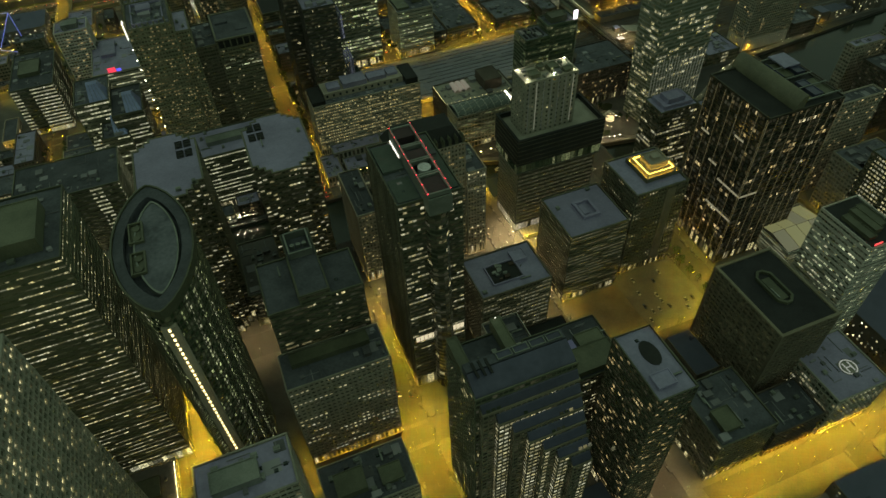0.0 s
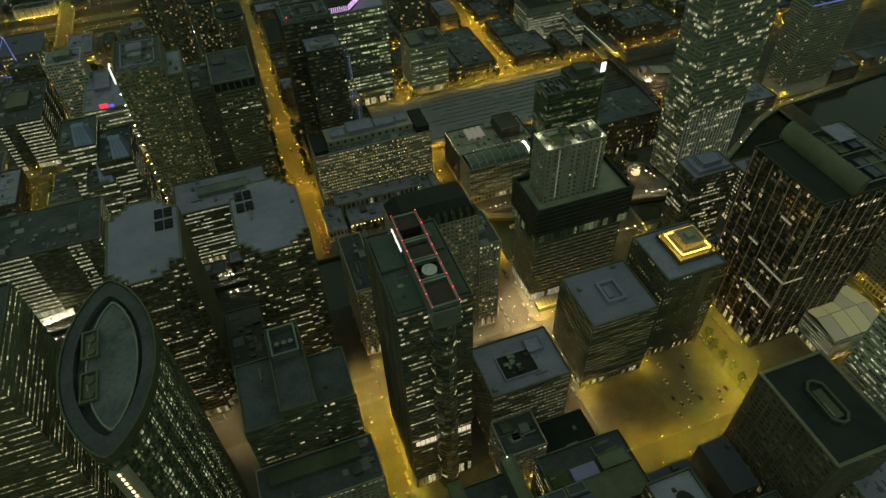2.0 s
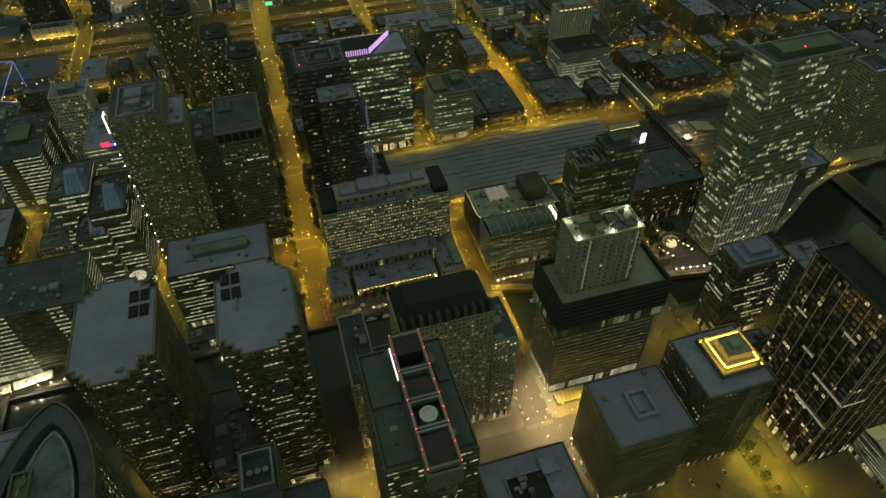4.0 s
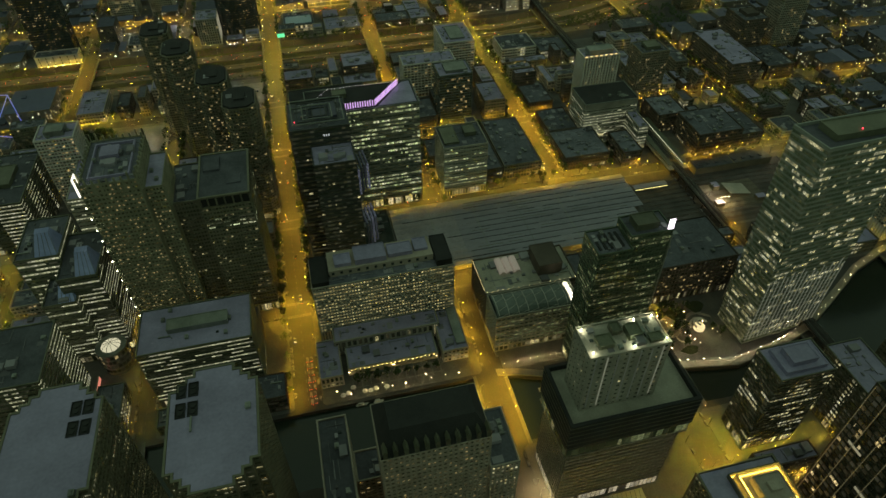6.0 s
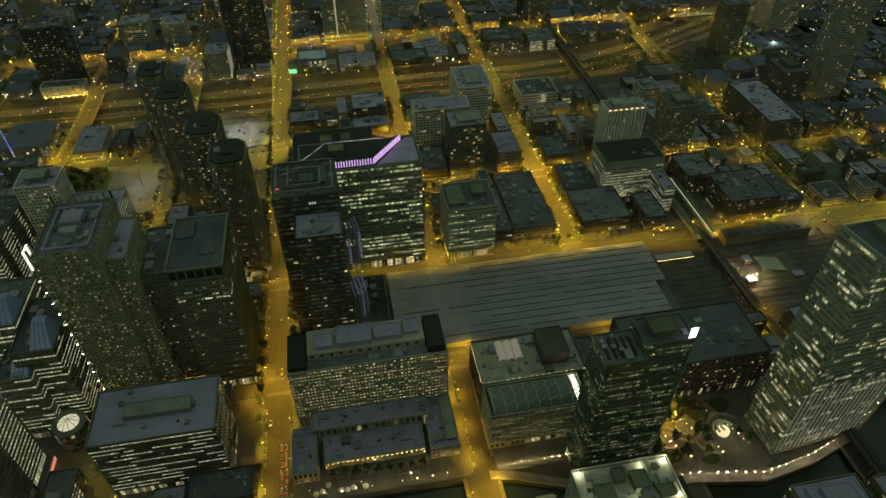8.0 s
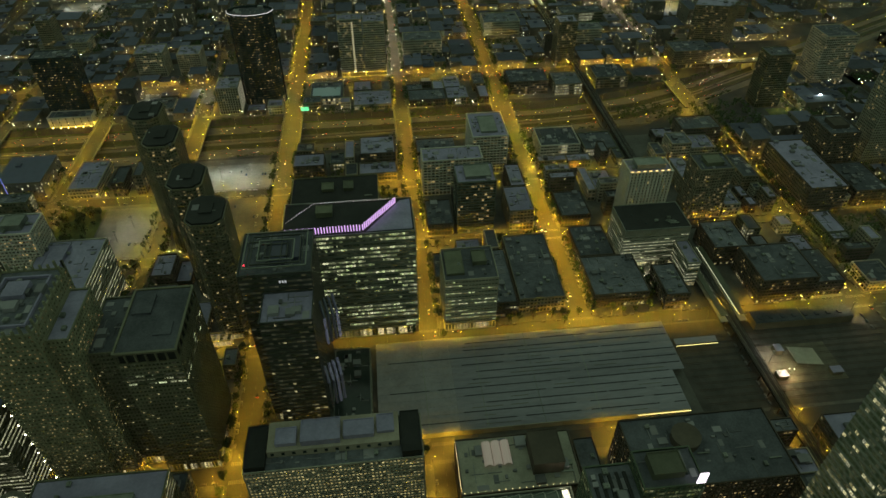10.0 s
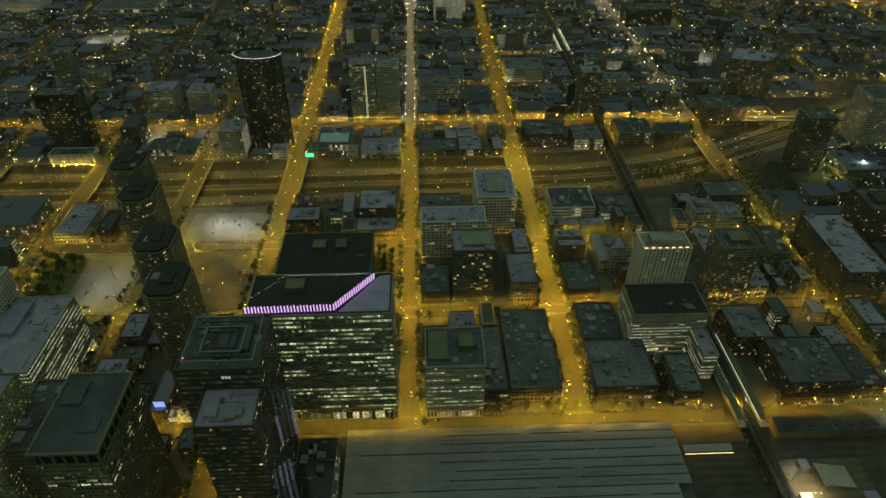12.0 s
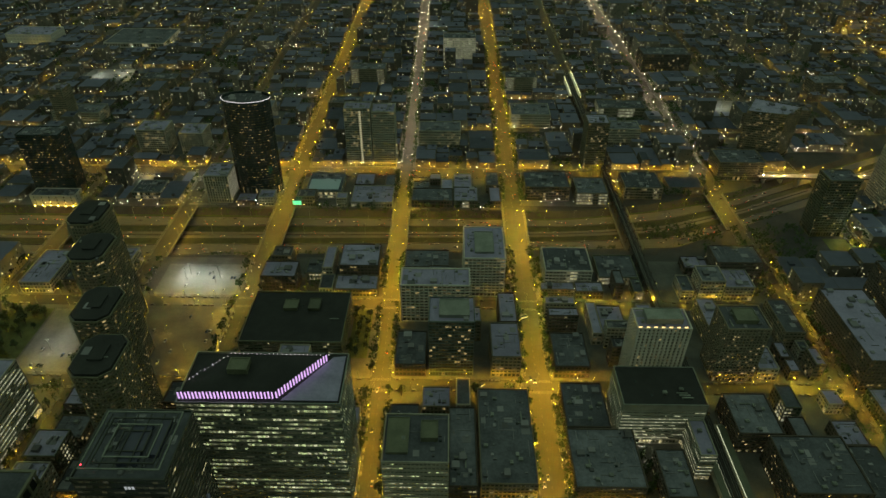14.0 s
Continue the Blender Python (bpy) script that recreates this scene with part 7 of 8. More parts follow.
STYLES = [(REDBRICK, W_HOMEDIM), (TANBRICK, W_HOMEDIM), (CONCRETE, W_DARK), (REDBRICK, W_DARK), (DARKMETAL, W_OFFICE), (LIMESTONE, W_HOME)]
WORDS = {"red_brick": "red brick", "tan_brick": "tan brick", "concrete": "grey concrete", "dark_metal_cladding": "dark metal-clad", "limestone": "pale limestone"}
far_wall, far_roof, far_win, far_tree = Soup(), Soup(), Soup(), []
count = 0
for x0, x1, y0, y1 in sorted(BLOCKS, key=lambda b: abs(b[0] - 150) + abs(b[2] - 600)):
    east = y1 < 400
    inner = -330 < x0 < 640 and y0 < 1140
    if x1 - x0 < 16 or y1 - y0 < 16:
        continue
    for lx0, lx1, ly0, ly1 in lots(x0 + 3.5, x1 - 3.5, y0 + 3.5, y1 - 3.5, 52 if east else 34 if inner else 25, rng):
        if lx1 - lx0 < 8 or ly1 - ly0 < 8 or not free(lx0, lx1, ly0, ly1, 1.0):
            # try the free half of a lot that something else already uses in part
            halves = [(lx0, (lx0 + lx1) / 2 - 1, ly0, ly1), ((lx0 + lx1) / 2 + 1, lx1, ly0, ly1), (lx0, lx1, ly0, (ly0 + ly1) / 2 - 1), (lx0, lx1, (ly0 + ly1) / 2 + 1, ly1)]
            halves = [q for q in halves if q[1] - q[0] > 8 and q[3] - q[2] > 8 and free(*q, 1.0)]
            if not halves:
                continue
            lx0, lx1, ly0, ly1 = halves[0]
        if rng.random() < (0.06 if inner else 0.17):
            far_tree.append((lx0, lx1, ly0, ly1))
            continue
        if east:
            h = rng.uniform(38, 95) if (lx0 > 400 or lx0 < -90) else rng.uniform(14, 30)
        elif ly0 < 970:
            h = rng.choice((9, 11, 13, 16, 19, 23)) if lx0 > 60 else rng.choice((7, 9, 12, 16, 24))
        else:
            h = rng.choice((6, 7, 8, 9, 11, 13, 15)) if rng.random() < 0.9 else rng.uniform(18, 38)
        if inner and count < 180:
            count += 1
            wall, glass = rng.choice(STYLES) if not east else rng.choice(STYLES[2:])
            storeys = max(1, round(h / 3.8))
            building("city_building", "%s %s-storey building with flat roof" % (WORDS[wall.name], storeys), rect(lx0, lx1, ly0, ly1), h, wall, glass, 3.8, 3.3, (0.9, 0.3), (1.4, 0.3),
                     rng.choice((ROOFMIX, ROOFBLUE, ROOFDARK, ROOFGREY)), 4.5 if h < 30 else 6, kit=rng.randint(0, 1), group="city block buildings", plain=True)
        else:
            far_wall.box(lx0, lx1, ly0, ly1, 0.1, h, False)
            far_roof.box(lx0 + 0.5, lx1 - 0.5, ly0 + 0.5, ly1 - 0.5, h - 0.2, h + 0.12, False)
            if rng.random() < 0.6:
                a, c = rng.uniform(lx0 + 1, lx1 - 4), rng.uniform(ly0 + 1, ly1 - 4)
                far_roof.box(a, a + rng.uniform(2, 6), c, c + rng.uniform(2, 6), h + 0.1, h + rng.uniform(1.5, 3.5), False)
            for f in range(max(1, int(h / 3.6))):
                z = 1.3 + f * 3.6
                for ax in ("y0", "x0", "x1"):
                    if ax == "y0":
                        n = int((lx1 - lx0) / 3.6)
                        for i in range(n):
                            if rng.random() > 0.42:
                                continue
                            a = lx0 + (i + 0.25) * (lx1 - lx0) / n
                            far_win.quad((a, ly0 - 0.06, z), (a + 1.3, ly0 - 0.06, z), (a + 1.3, ly0 - 0.06, z + 1.5), (a, ly0 - 0.06, z + 1.5))
                    elif (ax == "x1") == (lx0 < 240):
                        n = int((ly1 - ly0) / 3.6)
                        xx = lx1 + 0.06 if ax == "x1" else lx0 - 0.06
                        for i in range(n):
                            if rng.random() > 0.42:
                                continue
                            a = ly0 + (i + 0.25) * (ly1 - ly0) / n
                            far_win.quad((xx, a, z), (xx, a + 1.3, z), (xx, a + 1.3, z + 1.5), (xx, a, z + 1.5))
for x0, x1, y0, y1 in ((462, 545, 1000, 1030), (520, 560, 950, 988), (585, 640, 965, 1030), (470, 560, 1098, 1118), (356, 372, 1080, 1092), (86, 180, 1052, 1066), (210, 300, 1062, 1074)):
    far_tree.append((x0, x1, y0, y1))
fb = thing("distant_buildings", "low brick and concrete buildings filling the distant blocks", "buildings", (0, 0, 0), "", "stuff")
part("walls", far_wall, FARWALL, fb)
part("roofs", far_roof, FARROOF, fb)
part("windows", far_win, W_FAR, fb)

# ---- street lamps ----
lp_pole = Soup()
lp_pole.tube((0, 0, 0), (0, 0, 8.6), 0.14, 0.09, n=6)
lp_pole.tube((0, 0, 8.5), (1.8, 0, 9.1), 0.08, 0.06, n=5)
lp_pole.hexa([(1.45, -0.24, 9.0), (2.25, -0.24, 9.0), (2.25, 0.24, 9.0), (1.45, 0.24, 9.0)], [(1.55, -0.16, 9.14), (2.15, -0.16, 9.14), (2.15, 0.16, 9.14), (1.55, 0.16, 9.14)], True)
POLE = lp_pole.mesh("lamp_pole", GREYMETAL)


def lens_under(s, x0, x1, y0, y1, z0, z1):
    """Shallow lamp lens under a hood: bottom and sides only."""
    c = [(x0, y0), (x1, y0), (x1, y1), (x0, y1)]
    s.add([(x, y, z0) for x, y in c] + [(x, y, z1) for x, y in c], [(3, 2, 1, 0)] + [(i, (i + 1) % 4, 4 + (i + 1) % 4, 4 + i) for i in range(4)])


def dim_sides(me, side):
    """Let the sides of the lamp lenses glow less than the bottoms that throw the light down."""
    me.materials.append(side)
    for p in me.polygons:
        p.material_index = 0 if p.index % 5 == 0 else 1
    return me


SIDE_AMBER = glow("amber_lens_side", SODIUM, 42)
SIDE_WHITE = glow("white_lens_side", (1.0, 0.84, 0.5), 40)


def head_mesh(nm, mat):
    s = Soup()
    lens_under(s, 1.5, 2.2, -0.2, 0.2, 8.82, 8.995)
    return dim_sides(s.mesh(nm, mat), SIDE_WHITE if mat is LAMP_WHITE else SIDE_AMBER)


HEADS = {"s": head_mesh("lamp_head", LAMP_SODIUM), "d": head_mesh("lamp_head", LAMP_DIM), "w": head_mesh("lamp_head", LAMP_WHITE)}
LAMPS = []


def lamp_row(axis, c, hw, lo, hi, step, tone, bad=None):
    n = int((hi - lo) / step)
    for i in range(n):
        for sd in (-1, 1):
            a = lo + (i + 0.5 + 0.25 * sd) * step
            if bad and bad(a):
                continue
            o = c + sd * (hw + 0.6)
            LAMPS.append((o, a, math.pi if sd > 0 else 0, tone) if axis == "y" else (a, o, -math.pi / 2 if sd > 0 else math.pi / 2, tone))


for x, hw in EAST_X:
    lamp_row("y", x, hw, -80, 336 if x == 55 else 396, 13 if x == 55 else 18 if x == 313 else 24, "w" if x == 184 else "s")
for x, hw in WEST_X:
    inn = -320 < x < 700
    main = x in (55, 192, 322, 570)
    lamp_row("y", x, hw, 468, 1140, 15 if x == 322 else 32 if x == 55 else 26 if main else 34, "s", lambda a, x=x: (cut_east(x) < a < cut_west(x) and not -620 < x < 640) or a < bank_north(x) or (x == 446 and 640 < a < 1100) or (140 < x < 600 and 566 < a < 663)) if inn else None
    if -1000 < x < 1500:
        lamp_row("y", x, hw, 1160, 2650, 34 if main else 70, "w" if x in (192, 570) else "s" if main else "d")
for y, hw in EAST_Y:
    lamp_row("x", y, hw, -300, 92, 15 if y == 206 else 22, "w" if y == 322 else "s")
    lamp_row("x", y, hw, 92, 560, 20, "w" if y == 322 else "s")
for y, hw in WEST_Y:
    lamp_row("x", y, hw, -330, 880, 30, "s", lambda a, y=y: y == 560 and 180 < a)
for y, hw in FAR_Y:
    lamp_row("x", y, hw, -900, 1400, 24 if y == 1150 else 80, "s" if y == 1150 else "d")
for off in (0.12, 0.5, 0.88):
    for i in range(34):
        x = -560 + i * 34
        LAMPS.append((x, cut_east(x) + (cut_west(x) - cut_east(x)) * off, 0, "x"))
for i in range(16):
    LAMPS += [(212 + i * 13, 90, math.pi / 2, "s"), (218 + i * 13, 103, -math.pi / 2, "s")]
for i in range(4):
    LAMPS += [(454 + i * 4, 597, 0, "w")]
for i in range(5):
    LAMPS += [(206 + i * 14, 362, 0, "w"), (200 + i * 15, 338, 0, "s")]
for i in range(10):
    LAMPS.append((181 + (i % 2) * 12, 318 + i * 5, 0, "w"))
for i in range(16):
    LAMPS += [(-69 if i < 7 else -73, 180 + i * 8, math.pi, "s"), (-86, 184 + i * 8, 0, "s")]
for i in range(13):
    LAMPS += [(304 + i * 14, 334, 0, "s"), (310 + i * 14, 354, 0, "s")]
for x, y in ((303, 270), (305, 258), (305, 246), (305, 234), (304, 222), (288, 216), (268, 214), (248, 268), (200, 266), (198, 218)):
    LAMPS.append((x, y, 0, "s"))
for x, hw in ((188, 10),):
    lamp_row("y", x, hw, bank_south(x) - 4, bank_north(x) + 4, 15, "s")
LAMPS += [(px, py, 0, "d") for px, py in ((-28, 824), (-6, 848), (18, 826), (30, 866))]
LAMPS.sort(key=lambda p: abs(p[0] - 200) + abs(p[1] - 620))
far_pole, far_s, far_w, far_d, far_x, beyond_s, beyond_w = (Soup() for _ in range(7))
for i, (x, y, turn, tone) in enumerate(LAMPS):
    z = -6 if tone == "x" else 0.15
    if i < 236 and tone != "x":
        ob = new("street_lamp", POLE)
        ob.location, ob.rotation_euler = (x, y, z), (0, 0, turn)
        tagged(ob, "tall grey street lamp with glowing %s head" % ("white" if tone == "w" else "amber"), "street lamp", "street lamps")
        part("lamp_head", HEADS[tone], None, ob, "glowing lamp head")
    else:
        dx, dy = 1.9 * math.cos(turn), 1.9 * math.sin(turn)
        hp = 13.0 if tone == "x" else 8.8
        far_pole.tube((x, y, z), (x, y, z + hp), 0.14, 0.1, n=4)
        q = 0.37 if y > 1162 and tone != "d" else 0.4 if tone == "x" else 0.26
        far_pole.box(x + dx - q - 0.05, x + dx + q + 0.05, y + dy - q - 0.05, y + dy + q + 0.05, z + hp, z + hp + 0.14)
        far_pole.box(min(x, x + dx) - 0.06, max(x, x + dx) + 0.06, min(y, y + dy) - 0.06, max(y, y + dy) + 0.06, z + hp - 0.05, z + hp + 0.08)
        kind = {"w": beyond_w, "s": beyond_s}[tone] if y > 1162 and tone in "ws" else {"w": far_w, "s": far_s, "d": far_d, "x": far_x}[tone]
        lens_under(kind, x + dx - q, x + dx + q, y + dy - q, y + dy + q, z + hp - (0.36 if q > 0.36 and tone != "x" else 0.17), z + hp - 0.005)
fl = thing("distant_street_lamps", "rows of amber and white street lamps on distant streets", "street lamps", (0, 0, 0), "", "stuff")
part("poles", far_pole, GREYMETAL, fl)
part("amber_heads", dim_sides(far_s.mesh("amber_heads", LAMP_SODIUM), SIDE_AMBER), None, fl, "glowing amber lamp heads")
yard = [Soup(), Soup(), Soup()]
for x0, x1, y0, y1 in BLOCKS:
    if y1 > 1060:
        for _ in range(rng.randint(15, 29)):
            yard[rng.choice((0, 0, 1, 1, 2))].octa((rng.uniform(x0, x1), rng.choice((y0 - 1, y0 + 2, rng.uniform(y0, y1))), rng.uniform(3, 9)), rng.uniform(0.14, 0.27))
yr = random.Random(77)
for x0, x1, y0, y1 in BLOCKS:
    if y1 > 690:
        for _ in range(yr.randint(5, 11)):
            side = yr.random()
            px = yr.uniform(x0, x1) if side < 0.6 else yr.choice((x0 - 1.5, x1 + 1.5))
            py = yr.choice((y0 - 1.5, y1 + 1.5)) if side < 0.6 else yr.uniform(y0, y1)
            yard[yr.choice((0, 0, 0, 1, 1, 2))].octa((px, py, yr.uniform(3, 7)), yr.uniform(0.11, 0.24))
for sp, nm, lab, cl in zip(yard, ("amber_yard_light", "white_yard_light", "green_yard_light"), ("small amber yard lights", "small white yard lights", "small greenish yard lights"), ((1, 0.6, 0.12), (1, 0.95, 0.8), (0.6, 1.0, 0.7))):
    tagged(part(nm, sp, glow(nm, cl, 38), fl, lab), kind="stuff")
part("expressway_heads", dim_sides(far_x.mesh("expressway_heads", LAMP_EXPRESS), SIDE_AMBER), None, fl, "tall expressway lamp heads")
part("dim_heads", dim_sides(far_d.mesh("dim_heads", LAMP_DIM), SIDE_AMBER), None, fl, "faint amber lamp heads")
part("beyond_amber_heads", dim_sides(beyond_s.mesh("beyond_amber_heads", LAMP_FAR), SIDE_AMBER), None, fl, "amber lamp heads far off")
part("beyond_white_heads", dim_sides(beyond_w.mesh("beyond_white_heads", LAMP_FARWHITE), SIDE_WHITE), None, fl, "white lamp heads far off")
part("white_heads", dim_sides(far_w.mesh("white_heads", LAMP_WHITE), SIDE_WHITE), None, fl, "glowing white lamp heads")

# ---- trees ----
def tree_meshes(seed, h):
    r = random.Random(seed)
    t = Soup()
    t.tube((0, 0, 0), (0, 0, h * 0.45), 0.2, 0.13, n=6)
    for i in range(5):
        a = i * 1.26 + r.uniform(-0.3, 0.3)
        t.tube((0, 0, h * (0.3 + 0.03 * i)), (math.cos(a) * h * 0.22, math.sin(a) * h * 0.22, h * (0.55 + 0.05 * i)), 0.09, 0.04, n=4)
    c = Soup()
    for i in range(130):
        a, e, q = r.uniform(0, 6.28), r.uniform(-0.9, 1.5), r.random() ** 0.45
        lobe = 0.75 + 0.3 * math.sin(3 * a + seed) + 0.15 * math.sin(5 * a)
        x, y, z = math.cos(a) * math.cos(e) * q * h * 0.36 * lobe, math.sin(a) * math.cos(e) * q * h * 0.36 * lobe, h * 0.66 + math.sin(e) * q * h * 0.32
        s = r.uniform(0.35, 0.8)
        d1 = Vector((r.uniform(-1, 1), r.uniform(-1, 1), r.uniform(-0.6, 0.6))).normalized() * s
        d2 = d1.orthogonal().normalized() * s * 0.8
        p = Vector((x, y, z))
        up = d1.cross(d2).normalized() * s * 0.35
        c.add([tuple(p - d1), tuple(p - d2 + up), tuple(p + d1), tuple(p + d2 + up)], [(0, 1, 2), (0, 2, 3)])
    return t.mesh("trunk", BARK), c.mesh("crown", LEAF)


TREES = [tree_meshes(i, h) for i, h in enumerate((7.5, 9.0, 10.5, 8.2))]
tree_at = []
r = random.Random(5)
for i in range(46):
    tree_at.append((r.uniform(-163, -126), r.uniform(804, 878)))
for i in range(16):
    tree_at.append((r.choice((162, 168, 175)) + r.uniform(-1, 1), 822 + i * 3.9))
for x, lo, hi in ((43, 470, 960), (68, 556, 812), (180, 560, 700), (204, 560, 670), (307, 660, 900), (181, 1070, 1140), (305, 900, 960), (339, 690, 960), (-47, 668, 880), (-69, 668, 790)):
    yy = lo
    while yy < hi:
        tree_at.append((x + r.uniform(-0.6, 0.6), yy))
        yy += r.uniform(8, 19)
for y, lo, hi in ((779, -50, 40), (904, -160, 30), (678, 250, 420), (779, 200, 300)):
    xx = lo
    while xx < hi:
        tree_at.append((xx, y + r.uniform(-0.6, 0.6)))
        xx += r.uniform(8, 20)
for i in range(32):
    tree_at.append((r.uniform(304, 378), r.uniform(446, 491)))
for i in range(9):
    tree_at += [(92 + i * 7.4, 476), (92 + i * 7.4, 506)]
for i in range(8):
    tree_at.append((388 + (i % 3) * 3.2, 690 + i * 4.6))
for i in range(10):
    tree_at.append((r.uniform(300, 308), 214 + i * 10))
for x, y in tree_at:
    if any(t[0] - 1.5 < x < t[1] + 1.5 and t[2] - 1.5 < y < t[3] + 1.5 for t in TAKEN if t not in ((-166, -122, 800, 882), (158, 178, 818, 892), (300, 384, 432, 494), (66, 180, 464, 530))):
        continue
    tm, cm = r.choice(TREES)
    ob = new("tree", tm)
    ob.location, ob.rotation_euler = (x, y, 0.15), (0, 0, r.uniform(0, 6))
    ob.scale = [r.uniform(0.9, 1.5)] * 3
    tagged(ob, "leafy dark green city tree on the pavement", "tree", "city trees")
    part("crown", cm, None, ob, "dense dark green leaves")

clump = Soup()
for x0, x1, y0, y1 in far_tree:
    for k in range(int((x1 - x0) * (y1 - y0) / 52)):
        x, y = r.uniform(x0, x1), r.uniform(y0, y1)
        for i in range(12):
            p = Vector((x + r.gauss(0, 1.6), y + r.gauss(0, 1.6), 3 + r.random() * 5))
            s = r.uniform(0.7, 1.5)
            d1 = Vector((r.uniform(-1, 1), r.uniform(-1, 1), r.uniform(-0.4, 0.4))).normalized() * s
            d2 = d1.orthogonal().normalized() * s
            clump.add([tuple(p - d1), tuple(p - d2), tuple(p + d1), tuple(p + d2)], [(0, 1, 2, 3)])
for i in range(900):
    x = r.uniform(-600, 640)
    if r.random() < 0.5:
        y = cut_west(x) - r.uniform(0, 8)
        z = -6 + (1 - (cut_west(x) - y) / 9) * 6
    else:
        y = cut_east(x) + r.uniform(0, 8)
        z = -6 + (1 - (y - cut_east(x)) / 9) * 6
    if math.sin(x * 0.021 + (0 if y < 1000 else 2)) < -0.1 or any(abs(x - c) < hw + 5 for c, hw in WEST_X):
        continue
    for k in range(8):
        p = Vector((x + r.gauss(0, 1.2), y + r.gauss(0, 1.0), z + 0.5 + r.random() * 3))
        s = r.uniform(0.5, 1.0)
        d1 = Vector((r.uniform(-1, 1), r.uniform(-1, 1), r.uniform(-0.4, 0.4))).normalized() * s
        d2 = d1.orthogonal().normalized() * s
        clump.add([tuple(p - d1), tuple(p - d2), tuple(p + d1), tuple(p + d2)], [(0, 1, 2, 3)])
for x, hw in WEST_X:
    if not -320 < x < 700 or x == 446:
        continue
    for sd in (-1, 1, -0.8, 0.8) if x in (192, 322, 570) else (-1, 1):
        yy = 560.0
        while yy < 1620:
            yy += r.uniform(5, 15) if yy < 1160 else r.uniform(8, 24)
            px = x + sd * (hw + r.uniform(0.4, 2.2))
            if cut_east(x) - 8 < yy < cut_west(x) + 8 or (140 < x < 600 and 562 < yy < 668) or any(abs(yy - y) < hy + 4 for y, hy in WEST_Y + FAR_Y) or not free(px, px, yy, yy, 1.5):
                continue
            big = r.uniform(0.85, 1.5)
            clump.tube((px, yy, 0.1), (px, yy, 5.6 * big), 0.14, 0.1, n=4)
            for i in range(24):
                p = Vector((px + r.gauss(0, 1.15) * big, yy + r.gauss(0, 1.3) * big, 6.6 * big + 1.5 + r.gauss(0, 1.2)))
                q = r.uniform(0.45, 0.95) * big
                d1 = Vector((r.uniform(-1, 1), r.uniform(-1, 1), r.uniform(-0.5, 0.5))).normalized() * q
                d2 = d1.orthogonal().normalized() * q
                clump.add([tuple(p - d1), tuple(p - d2), tuple(p + d1), tuple(p + d2)], [(0, 1, 2, 3)])
ob = new("distant_trees", clump.mesh("distant_trees", LEAF))
tagged(ob, "dark leafy trees and scrub in yards and on slopes", "trees", "", "stuff")

# ---- cars ----
cb = Soup()
cb.hexa([(-0.9, -2.2, 0.35), (0.9, -2.2, 0.35), (0.9, 2.2, 0.35), (-0.9, 2.2, 0.35)], [(-0.86, -2.15, 0.88), (0.86, -2.15, 0.88), (0.86, 2.15, 0.82), (-0.86, 2.15, 0.82)], True)
cc = Soup()
cc.hexa([(-0.8, -1.5, 0.88), (0.8, -1.5, 0.88), (0.8, 0.9, 0.85), (-0.8, 0.9, 0.85)], [(-0.66, -1.0, 1.42), (0.66, -1.0, 1.42), (0.66, 0.25, 1.42), (-0.66, 0.25, 1.42)])
cw = Soup()
cw.tube((-0.1, 0, 0.32), (0.1, 0, 0.32), 0.32, n=8)
hl, tl = Soup(), Soup()
hl.box(-0.22, 0.22, -0.1, 0.14, -0.13, 0.13)
tl.box(-0.2, 0.2, -0.12, 0.08, -0.12, 0.12)
CAR_BODY, CAR_CABIN, WHEEL = cb.mesh("car_body", CARPAINT), cc.mesh("cabin", CLEARGLASS), cw.mesh("wheel", BLACK)
HL, TL = hl.mesh("headlight", HEADLIGHT), tl.mesh("taillight", TAILLIGHT)


def car(x, y, z, turn, lit):
    ob = new("car", CAR_BODY)
    ob.location, ob.rotation_euler = (x, y, z), (0, 0, turn)
    tagged(ob, "car with lights on in street traffic" if lit else "small car parked in a marked bay", "car", "moving traffic" if lit else "parked cars")
    part("cabin", CAR_CABIN, None, ob)
    for sx in (-0.82, 0.82):
        for sy in (-1.35, 1.35):
            part("wheel", WHEEL, None, ob, at=(sx, sy, 0))
    if lit:
        for sx in (-0.6, 0.6):
            part("headlight", HL, None, ob, at=(sx, 2.15, 0.66))
            part("taillight", TL, None, ob, at=(sx, -2.15, 0.7))


r = random.Random(9)
for x0, x1, y0, y1, n in ((-36, 36, 910, 948, 7), (-40, 34, 812, 876, 12), (251, 297, 226, 270, 14), (-116, -78, 806, 830, 6)):
    for i in range(n):
        car(x0 + 3 * r.randint(0, int((x1 - x0) / 3)), y0 + 6.5 * r.randint(0, max(1, int((y1 - y0) / 6.5))), 0.2, r.choice((0, math.pi)), False)
for i in range(42):
    x, hw = r.choice(((55, 13), (55, 13), (192, 11), (322, 16), (322, 16), (-58, 9), (570, 11)))
    y = r.uniform(215, 960)
    if x in (192, 322, -58, 570) and y < 480:
        y += 300
    side = r.choice((-1, 1))
    car(x + side * r.choice((2.2, 5.4)), y, 0.03 if bank_south(x) < y < bank_north(x) else 0.012, 0 if side > 0 else math.pi, True)
for i in range(8):
    y, hw = r.choice(((206, 9), (322, 10), (669, 9), (669, 9), (790, 9), (893, 9)))
    side = r.choice((-1, 1))
    car(r.uniform(-40, 380), y + side * r.choice((2.2, 5.2)), 0.012, math.pi / 2 if side > 0 else -math.pi / 2, True)
body, heads, tails = Soup(), Soup(), Soup()


